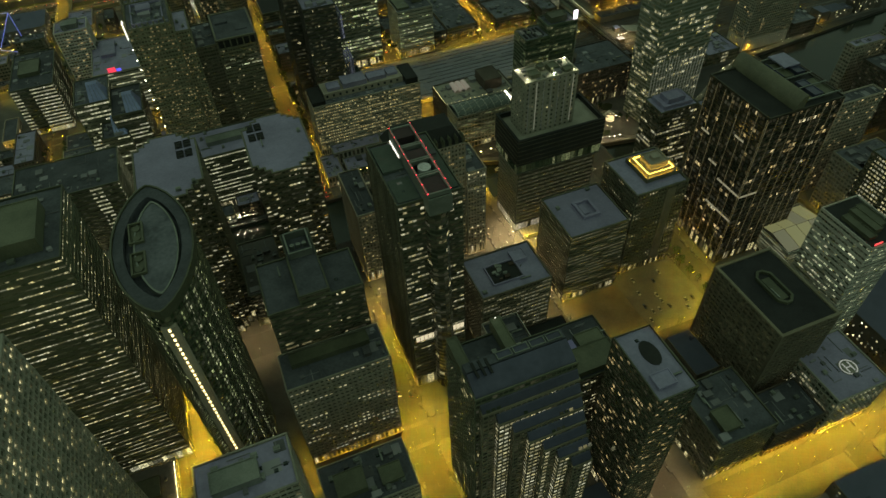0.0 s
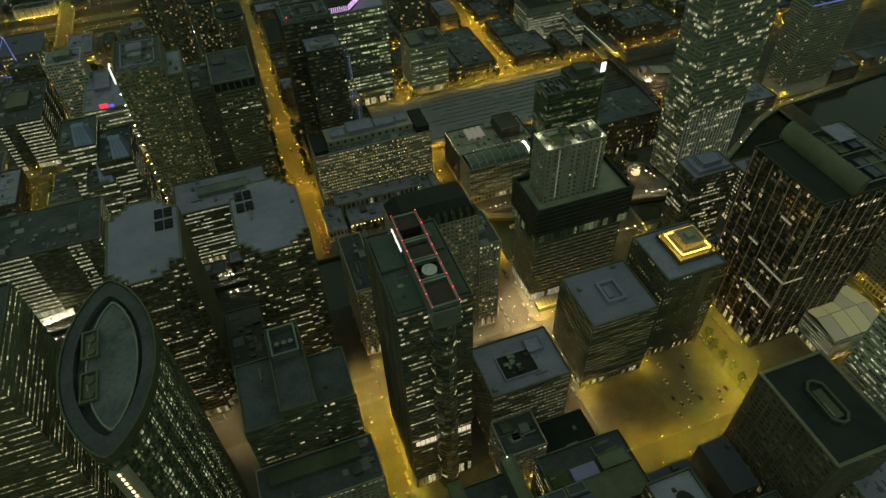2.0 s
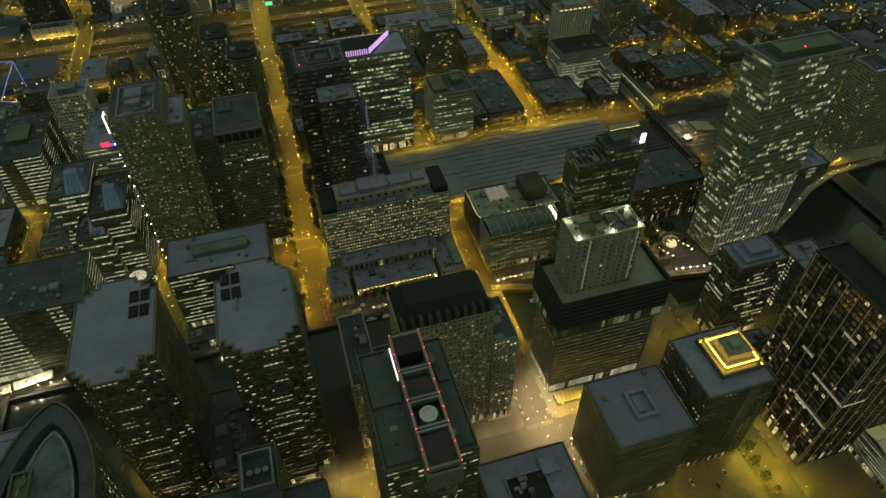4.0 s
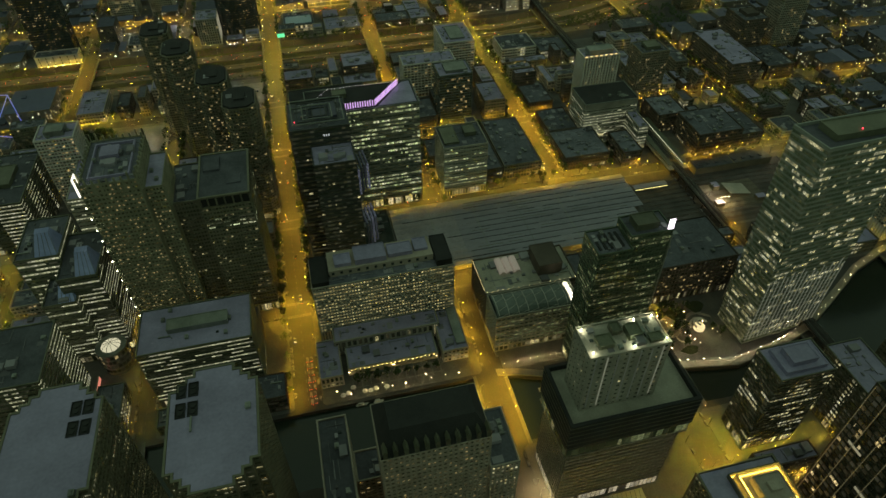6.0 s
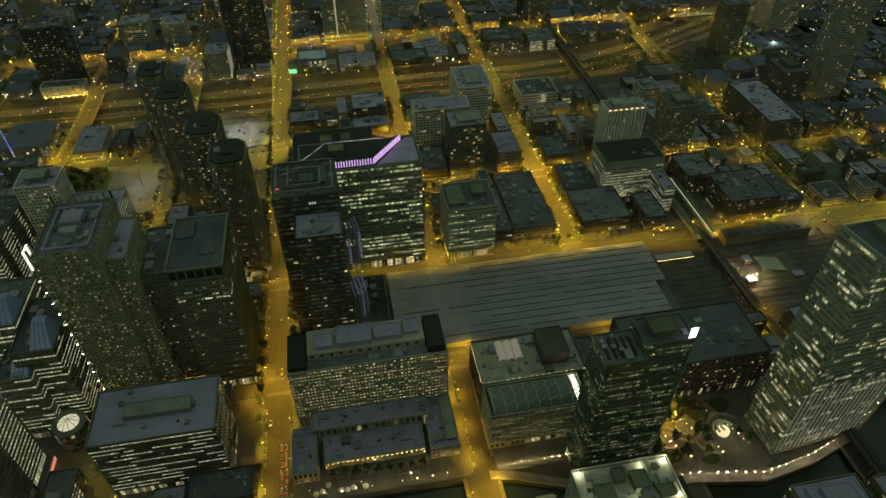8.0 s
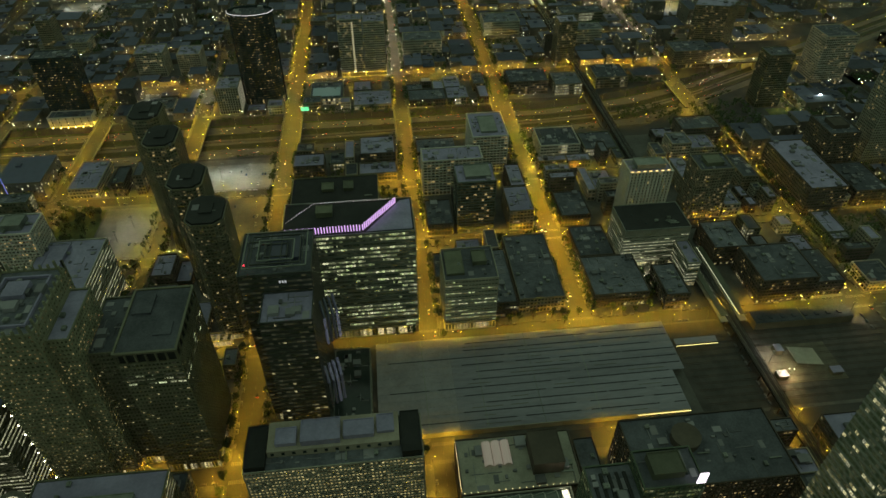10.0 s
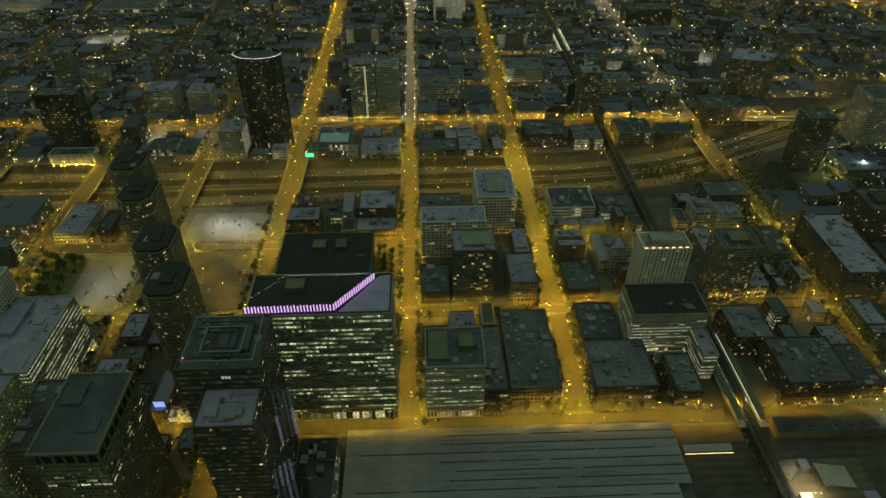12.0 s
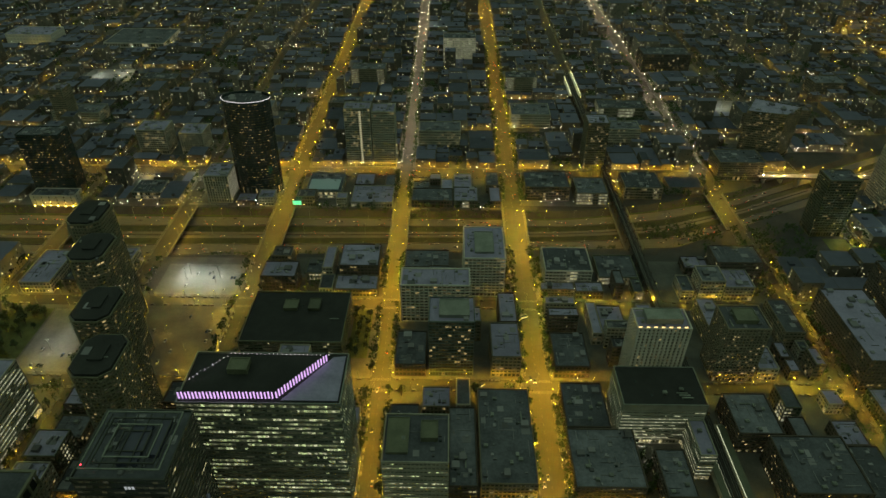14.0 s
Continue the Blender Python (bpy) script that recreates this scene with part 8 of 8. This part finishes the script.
def far_car(x, y, z, ux, uy):
    for k, (a, c, z0, z1) in enumerate(((-2.1, 2.1, 0.3, 0.9), (-1.4, 0.7, 0.9, 1.4))):
        q = [(x + ux * s - uy * w, y + uy * s + ux * w) for s, w in ((a, -0.85), (c, -0.85), (c, 0.85), (a, 0.85))]
        body.hexa([(px, py, z + z0) for px, py in q], [(px, py, z + z1) for px, py in q])
    for w in (-0.55, 0.55):
        heads.octa((x + ux * 2.2 - uy * w, y + uy * 2.2 + ux * w, z + 0.7), 0.17)
        tails.octa((x - ux * 2.2 - uy * w, y - uy * 2.2 + ux * w, z + 0.75), 0.24)


for off, way, n in ((0.14, 1, 46), (0.2, 1, 60), (0.27, 1, 40), (0.46, 1, 36), (0.54, -1, 36), (0.73, -1, 56), (0.8, -1, 60), (0.86, -1, 40)):
    for i in range(n):
        x = r.uniform(-560, 640)
        far_car(x, cut_east(x) + (cut_west(x) - cut_east(x)) * off, -6, way, 0)
for i in range(260):
    x, hw = r.choice(((55, 13), (192, 11), (322, 16), (322, 16), (570, 11), (-58, 9)))
    side = r.choice((-1, 1))
    far_car(x + side * r.choice((2.4, 5.6)), r.uniform(1072, 2400), 0.01, 0, side)
for i in range(70):
    side = r.choice((-1, 1))
    far_car(r.uniform(-300, 600), 1150 + side * r.choice((2.5, 6)), 0.01, -side, 0)
for i in range(14):
    far_car(57.5 + 3 * (i % 2) + r.uniform(-0.3, 0.3), 468 + (i // 2) * 6.4, 0.03, 0, 1)
parked = Soup()
pr = random.Random(31)


def kerb_cars(x, y, along_y):
    for a, c, z0, z1 in ((-2.1, 2.1, 0.3, 0.9), (-1.4, 0.7, 0.9, 1.4)):
        w = 0.85 if z0 < 0.5 else 0.72
        if along_y:
            parked.box(x - w, x + w, y + a, y + c, z0, z1, False)
        else:
            parked.box(x + a, x + c, y - w, y + w, z0, z1, False)


for x, hw in WEST_X:
    if -320 < x < 700:
        for sd in (-1, 1):
            yy = 470.0
            while yy < 1500:
                if bank_north(x) + 8 < yy < cut_east(x) - 6 or yy > cut_west(x) + 8:
                    if pr.random() < 0.6 and not (140 < x < 430 and 562 < yy < 664) and all(abs(yy - y) > hy + 6 for y, hy in WEST_Y + FAR_Y):
                        kerb_cars(x + sd * (hw - 1.2), yy, True)
                yy += pr.uniform(5.6, 7.2)
for y, hy in WEST_Y + FAR_Y[:4]:
    for sd in (-1, 1):
        xx = -320.0
        while xx < 640:
            if pr.random() < 0.55 and not (y == 560 and xx > 180) and all(abs(xx - x) > hw + 6 for x, hw in WEST_X):
                kerb_cars(xx, y + sd * (hy - 1.2), False)
            xx += pr.uniform(5.6, 7.2)
for x, hw in EAST_X:
    for sd in (-1, 1):
        yy = -70.0
        while yy < bank_south(x) - 8:
            if pr.random() < 0.5 and all(abs(yy - y) > hy + 6 for y, hy in EAST_Y):
                kerb_cars(x + sd * (hw - 1.2), yy, True)
            yy += pr.uniform(5.6, 7.2)
pk = thing("kerbside_cars", "rows of small cars parked along the kerbs", "cars", (0, 0, 0.02), "", "stuff")
part("bodies", parked, TRAFFICPAINT, pk)
ft = thing("distant_traffic", "streams of cars with lights on the expressway and avenues", "traffic", (0, 0, 0), "", "stuff")
part("bodies", body, TRAFFICPAINT, ft)
part("headlights", heads, glow("far_headlight", (1.0, 0.9, 0.7), 7), ft, "white headlights")
part("taillights", tails, glow("far_taillight", (1.0, 0.05, 0.02), 3), ft, "red tail lights")

# ---- floodlights, plaza lamps, lit strips ----
fm = Soup()
fm.tube((0, 0, 0), (0, 0, 14), 0.2, 0.12, n=6)
fm.box(-1.4, 1.4, -0.3, 0.3, 13.8, 14.2)
fm.box(-1.75, -0.55, -0.5, 0.5, 13.5, 13.7)
fm.box(0.55, 1.75, -0.5, 0.5, 13.5, 13.7)
fh = Soup()
lens_under(fh, -0.5, 0.5, -0.45, 0.45, 0.07, 0.09)
MAST = fm.mesh("floodlight_mast", GREYMETAL)
FLOOD = fh.mesh("floodlight_head", LAMP_COOL)
FLOODDIM = fh.mesh("floodlight_head", glow("dim_cool_lamp", (1.0, 0.95, 0.72), 420, True))
for x, y in ((-14, 926), (16, 922), (-12, 934), (18, 930), (-98, 824), (-88, 846), (-350, 1480), (-312, 1492), (668, 1366), (-66, 1128), (-24, 1120), (-140, 1132), (96, 1142), (552, 655), (458, 612), (392, 722)):
    ob = new("floodlight", MAST)
    ob.location = (x, y, 0.19)
    tagged(ob, "tall floodlight mast over a parking lot", "floodlight", "parking lot floodlights")
    for sx in (-1.1, 1.1):
        part("lamp_head", FLOOD if y > 900 else FLOODDIM, None, ob, "glowing white lamp head", at=(sx, 0, 13.4))
pm = Soup()
pm.tube((0, 0, 0), (0, 0, 3.6), 0.08, 0.06, n=5)
PLAZAPOLE = pm.mesh("plaza_lamp", DARKMETAL)
pg = Soup()
pg.octa((0, 0, 3.8), 0.2)
PLAZAHEAD = pg.mesh("globe", glow("plaza_globe", (1.0, 0.74, 0.32), 190, True))
BANKHEAD = pg.mesh("globe", glow("bank_globe", (1.0, 0.76, 0.34), 38, True))
spots = [(76 + i * 11, 470 + (i % 3) * 14) for i in range(9)] + [(306 + (i * 17) % 70, 446 + (i * 11) % 40) for i in range(24)] + [(-180 + i * 9, 465) for i in range(10)]
spots += [(86 + i * 10, 465.5) for i in range(9)] + [(272 + i * 8, 396) for i in range(8)]
spots += [(460 + i * 11, 0) for i in range(20)] + [(201 + i * 5.2, 464.5) for i in range(12)]
for x, y in spots:
    y = y or bank_north(x) + 2
    ob = new("plaza_lamp", PLAZAPOLE)
    ob.location = (x, y, 0.2 if y > 400 else 0.16)
    tagged(ob, "short dark lamp post with glowing globe", "lamp", "riverside lamps")
    part("globe", BANKHEAD if x > 455 else PLAZAHEAD, None, ob, "glowing warm globe")

# ---- far ramp, overpass and coloured lights ----
b = thing("ramp_bridge", "long pale concrete overpass with white lights", "bridge", (707, 1139, 0))
s = Soup()
s.box(-72, 76, -6, 6, 7, 8.2)
part("deck", s, PAVING, b)
for q in (-5.8, 5.6):
    s = Soup()
    s.box(-72, 76, q, q + 0.25, 8.2, 9.2)
    part("railing", s, CONCRETE, b)
for i in range(7):
    s = Soup()
    s.box(-66 + i * 22, -64 + i * 22, -4, 4, -6 if 1 < i < 6 else 0, 7)
    part("pier", s, CONCRETE, b)
for i in range(12):
    s = Soup()
    s.tube((-68 + i * 12.5, -5.4, 8.2), (-68 + i * 12.5, -5.4, 12), 0.08, n=4)
    pole = part("lamp_post", s, GREYMETAL, b)
    s = Soup()
    s.octa((-68 + i * 12.5, -5.4, 12.2), 0.22)
    part("lamp_head", s, LAMP_WHITE, pole, "glowing white lamp head")
b = thing("spiral_ramp", "curved lit motorway ramp at the edge of the city", "ramp", (1095, 1700, 0))
s = Soup()
n = 40
for i in range(n):
    a, c = 2 * math.pi * i / n, 2 * math.pi * (i + 1) / n
    s.hexa([(55 * math.cos(a), 85 * math.sin(a), 4), (65 * math.cos(a), 96 * math.sin(a), 4), (65 * math.cos(c), 96 * math.sin(c), 4), (55 * math.cos(c), 85 * math.sin(c), 4)],
           [(55 * math.cos(a), 85 * math.sin(a), 5), (65 * math.cos(a), 96 * math.sin(a), 5), (65 * math.cos(c), 96 * math.sin(c), 5), (55 * math.cos(c), 85 * math.sin(c), 5)], True)
part("roadway", s, LOT, b)
for i in range(14):
    s = Soup()
    a = 2 * math.pi * i / 14
    s.tube((66 * math.cos(a), 98 * math.sin(a), 0), (66 * math.cos(a), 98 * math.sin(a), 12.6), 0.12, n=4)
    pole = part("lamp_post", s, GREYMETAL, b)
    s = Soup()
    s.octa((66 * math.cos(a), 98 * math.sin(a), 13), 0.3)
    part("lamp_head", s, LAMP_SODIUM, pole, "glowing amber lamp head")
b = thing("blue_lit_frame", "steel roof frame outlined with blue light lines", "frame", (-214, 884, 0))
for i, (a, c) in enumerate((((0, 0, 2), (-4, 8, 52)), ((-4, 8, 52), (-30, 14, 52)), ((-30, 14, 52), (-30, -8, 30)), ((-4, 8, 52), (-26, -16, 20)), ((-26, -16, 20), (0, 0, 2)))):
    s = Soup()
    s.tube(a, c, 0.32, n=6)
    part("blue_line", s, BLUE_GLOW, b)
fq = Soup()
fq.octa((0, 0, 0), 0.3)
FIELDHEAD = fq.mesh("field_lamp", glow("field_lamp", (0.7, 1.0, 0.8), 2600, True))
b = thing("sports_field", "green floodlit sports field behind low fences", "sports field", (692, 985, 0.15))
s = Soup()
s.box(-34, 36, -24, 26, 0, 0.1)
part("turf", s, GRASS, b)
for px, py in ((-34, -24), (36, -24), (36, 26), (-4, 26)):
    s = Soup()
    s.tube((px, py, 0), (px, py, 16), 0.2, 0.12, n=6)
    part("mast", s, GREYMETAL, b)
    part("lamp_head", FIELDHEAD, None, b, "glowing greenish lamp head", at=(px, py, 16.2))

# ---- riverwalk, garden and pavilion ----
WALKSTONE = surface("pale_walk_stone", (0.15, 0.138, 0.115), (0.27, 0.25, 0.21), grain=1.0, vary=0)
s = Soup()
pts = [194, 210, 250, 300, 326, 372, 410, 445, 489, 528, 566, 600, 675]
for a, c in zip(pts, pts[1:]):
    s.hexa([(a, bank_north(a) + 0.4, 0.05), (c, bank_north(c) + 0.4, 0.05), (c, bank_north(c) + 7, 0.05), (a, bank_north(a) + 7, 0.05)],
           [(a, bank_north(a) + 0.4, 0.3), (c, bank_north(c) + 0.4, 0.3), (c, bank_north(c) + 7, 0.3), (a, bank_north(a) + 7, 0.3)])
setting("riverwalk", s, WALKSTONE, "pale stone riverwalk along the bank", "path")
s = Soup()
for a, c in zip(pts, pts[1:]):
    s.hexa([(a, bank_north(a) + 0.4, 0.3), (c, bank_north(c) + 0.4, 0.3), (c, bank_north(c) + 0.7, 0.3), (a, bank_north(a) + 0.7, 0.3)],
           [(a, bank_north(a) + 0.4, 1.3), (c, bank_north(c) + 0.4, 1.3), (c, bank_north(c) + 0.7, 1.3), (a, bank_north(a) + 0.7, 1.3)])
setting("riverwalk_parapet", s, CONCRETE, "low concrete parapet beside the water", "parapet")
WALKHEAD = (lambda q: (q.octa((0, 0, 3.8), 0.22), q.mesh("globe", glow("walk_globe", (1.0, 0.80, 0.45), 230, True)))[1])(Soup())
for i in range(20):
    x = 318 + i * 6
    ob = new("riverwalk_lamp", PLAZAPOLE)
    ob.location = (x, bank_north(x) + 5.5, 0.3)
    tagged(ob, "short dark riverwalk lamp with bright warm globe", "lamp", "riverwalk lamps")
    part("globe", WALKHEAD, None, ob, "glowing warm globe")
for i in range(11):
    x = 446 + i * 20
    ob = new("riverwalk_lamp", PLAZAPOLE)
    ob.location = (x, bank_north(x) + 4, 0.3)
    tagged(ob, "short dark riverwalk lamp with bright warm globe", "lamp", "riverwalk lamps")
    part("globe", BANKHEAD, None, ob, "glowing warm globe")
b = thing("garden_pavilion", "curved white shell pavilion lit warmly from within", "pavilion", (362, 463, 0.2))
for k in range(3):
    s = Soup()
    r0, r1, z = 8 - k * 2, 6.4 - k * 2, 3 + k * 2.4
    for i in range(11):
        a = math.pi * (0.1 + 0.9 * i / 10) + k * 0.5
        s.v += [(r1 * math.cos(a), r1 * math.sin(a), z), (r0 * math.cos(a), r0 * math.sin(a), z), (r0 * math.cos(a), r0 * math.sin(a), z + 1.2), (r1 * math.cos(a), r1 * math.sin(a), z + 0.6)]
    s.f = [(4 * i + q, 4 * i + (q + 1) % 4, 4 * i + 4 + (q + 1) % 4, 4 * i + 4 + q) for i in range(10) for q in range(4)] + [(3, 2, 1, 0), (40, 41, 42, 43)]
    part("shell", s, PRECAST, b)
s = Soup()
s.tube((0, 0, 0), (0, 0, 3), 4.2, n=16)
part("lit_drum", s, glow("pavilion_glow", (1.0, 0.8, 0.4), 0.9, True), b, "warm glowing glass drum")
for k, (cx, cy, ra) in enumerate(((322, 466, 9), (338, 472, 7), (346, 458, 6))):
    s = Soup()
    for i in range(18):
        a, c = 5.2 * i / 18 + k, 5.2 * (i + 1) / 18 + k
        s.hexa([((ra - 1.6) * math.cos(a), (ra - 1.6) * math.sin(a), 0), (ra * math.cos(a), ra * math.sin(a), 0), (ra * math.cos(c), ra * math.sin(c), 0), ((ra - 1.6) * math.cos(c), (ra - 1.6) * math.sin(c), 0)],
               [((ra - 1.6) * math.cos(a), (ra - 1.6) * math.sin(a), 0.25), (ra * math.cos(a), ra * math.sin(a), 0.25), (ra * math.cos(c), ra * math.sin(c), 0.25), ((ra - 1.6) * math.cos(c), (ra - 1.6) * math.sin(c), 0.25)])
    ob = new("garden_path", s.mesh("garden_path", WALKSTONE))
    ob.location = (cx, cy, 0.2)
    tagged(ob, "curved pale stone garden path ring", "path", "garden paths")
for cx, cy, ra, rb in ((318, 452, 9, 5), (334, 483, 10, 5), (352, 480, 8, 7), (371, 484, 7, 6), (345, 445, 7, 3.5)):
    s = Soup()
    oval = [((1 + 0.16 * math.sin(3 * q + cx)) * ra * math.cos(q), (1 + 0.16 * math.sin(2 * q + cy)) * rb * math.sin(q)) for q in [k * 0.3142 for k in range(20)]]
    s.prism(oval, 0, 0.35)
    ob = new("garden_bed", s.mesh("garden_bed", SCRUB))
    ob.location = (cx, cy, 0.2)
    tagged(ob, "dark planted garden bed with rounded edge", "garden bed", "garden beds")
s = Soup()
bend = [(304 + k * 3.2, 462 + 7 * math.sin(k * 0.42) + k * 0.5) for k in range(24)]
for (ax, ay), (ex, ey) in zip(bend, bend[1:]):
    s.hexa([(ax, ay - 1.5, 0.2), (ex, ey - 1.5, 0.2), (ex, ey + 1.5, 0.2), (ax, ay + 1.5, 0.2)], [(ax, ay - 1.5, 0.32), (ex, ey - 1.5, 0.32), (ex, ey + 1.5, 0.32), (ax, ay + 1.5, 0.32)])
setting("garden_path", s, WALKSTONE, "winding pale stone path through the garden", "path")
# moored boats on the river
for x, y, L in ((92, 460, 9), (104, 459.5, 7), (226, 440, 13), (300, 425, 8)):
    s = Soup()
    s.hexa([(-L * 0.4, -1.3, 0), (L * 0.35, -1.3, 0), (L * 0.35, 1.3, 0), (-L * 0.4, 1.3, 0)], [(-L * 0.45, -1.8, 1.2), (L * 0.4, -1.8, 1.2), (L * 0.4, 1.8, 1.2), (-L * 0.45, 1.8, 1.2)], True)
    s.hexa([(L * 0.35, -1.3, 0), (L * 0.5, -0.2, 0.6), (L * 0.5, 0.2, 0.6), (L * 0.35, 1.3, 0)], [(L * 0.4, -1.8, 1.2), (L * 0.6, -0.2, 1.3), (L * 0.6, 0.2, 1.3), (L * 0.4, 1.8, 1.2)], True)
    b = thing("boat", "moored tour boat with white deck on the dark river", "boat", (x, y, -3.3))
    part("hull", s, PRECAST, b)
    s = Soup()
    s.box(-L * 0.3, L * 0.2, -1.2, 1.2, 1.2, 2.8)
    part("cabin", s, PRECAST, b)
    s = Soup()
    s.box(-L * 0.28, L * 0.18, -1.25, -1.2, 1.7, 2.4)
    part("cabin_window", s, W_SHOP, b)
# parasols on the riverside terrace
ps = Soup()
ps.tube((0, 0, 0), (0, 0, 2.4), 0.05, n=5)
PARAPOLE = ps.mesh("parasol_pole", GREYMETAL)
pc = Soup()
pc.tube((0, 0, 2.3), (0, 0, 2.9), 2.0, 0.1, n=8)
PARACAN = pc.mesh("canopy", PRECAST)
for x, y in ((80, 467), (84, 468), (96, 467), (100, 466.6), (104, 467.4), (88, 472), (112, 467)):
    ob = new("parasol", PARAPOLE)
    ob.location = (x, y, 0.2)
    tagged(ob, "white octagonal parasol on a riverside terrace", "parasol", "terrace parasols")
    part("canopy", PARACAN, None, ob, "white fabric canopy")
s = Soup()
s.box(-210, -70, 464, 475, 0.1, 0.3)
setting("riverwalk", s, WALKSTONE, "pale lamp-lit stone terrace below the offices", "path")
b = thing("light_wall", "low wall glowing pinkish red beside the street", "wall", (-94, 515, 0.15))
s = Soup()
s.box(-0.5, 0.5, -11, 11, 0, 4.5)
part("wall_core", s, CONCRETE, b)
s = Soup()
s.box(0.52, 0.7, -10.5, 10.5, 0.5, 4.2)
part("lit_panel", s, glow("pink_panel", (1.0, 0.3, 0.2), 0.7), b, "pinkish red glowing panel")
b = thing("riverside_canopy", "white lit canopy roof on the river terrace", "canopy", (-18, 468, 0.15))
s = Soup()
s.hexa([(-13, -3, 4), (13, -3, 4), (13, 4, 4), (-13, 4, 4)], [(-13, -3, 4.4), (13, -3, 4.4), (13, 4, 5.6), (-13, 4, 5.6)], True)
part("roof", s, PRECAST, b)
for i in range(5):
    s = Soup()
    s.tube((-12 + i * 6, -2, 0), (-12 + i * 6, -2, 4.1), 0.15, n=6)
    part("post", s, GREYMETAL, b)
s = Soup()
for i in range(4):
    lens_under(s, -9.4 + i * 6, -8.6 + i * 6, -2.4, -1.6, 8.3, 8.4)
f = Soup()
for i in range(4):
    f.tube((-9 + i * 6, -4.5, 0), (-9 + i * 6, -4.5, 8.5), 0.08, n=5)
    f.box(-9.5 + i * 6, -8.5 + i * 6, -4.6, -1.5, 8.45, 8.6)
tagged(part("floodlight_post", f, GREYMETAL, b), kind="stuff")
tagged(part("canopy_floodlight", s, glow("canopy_flood", (1.0, 0.88, 0.58), 330, True), b, "white floodlight heads on posts"), kind="stuff")
copy_thing(b, pose(-156, 469, 0.3, 0, 0, 9))
copy_thing(b, pose(-184, 464.5, 0.3, 0, 0, 9))
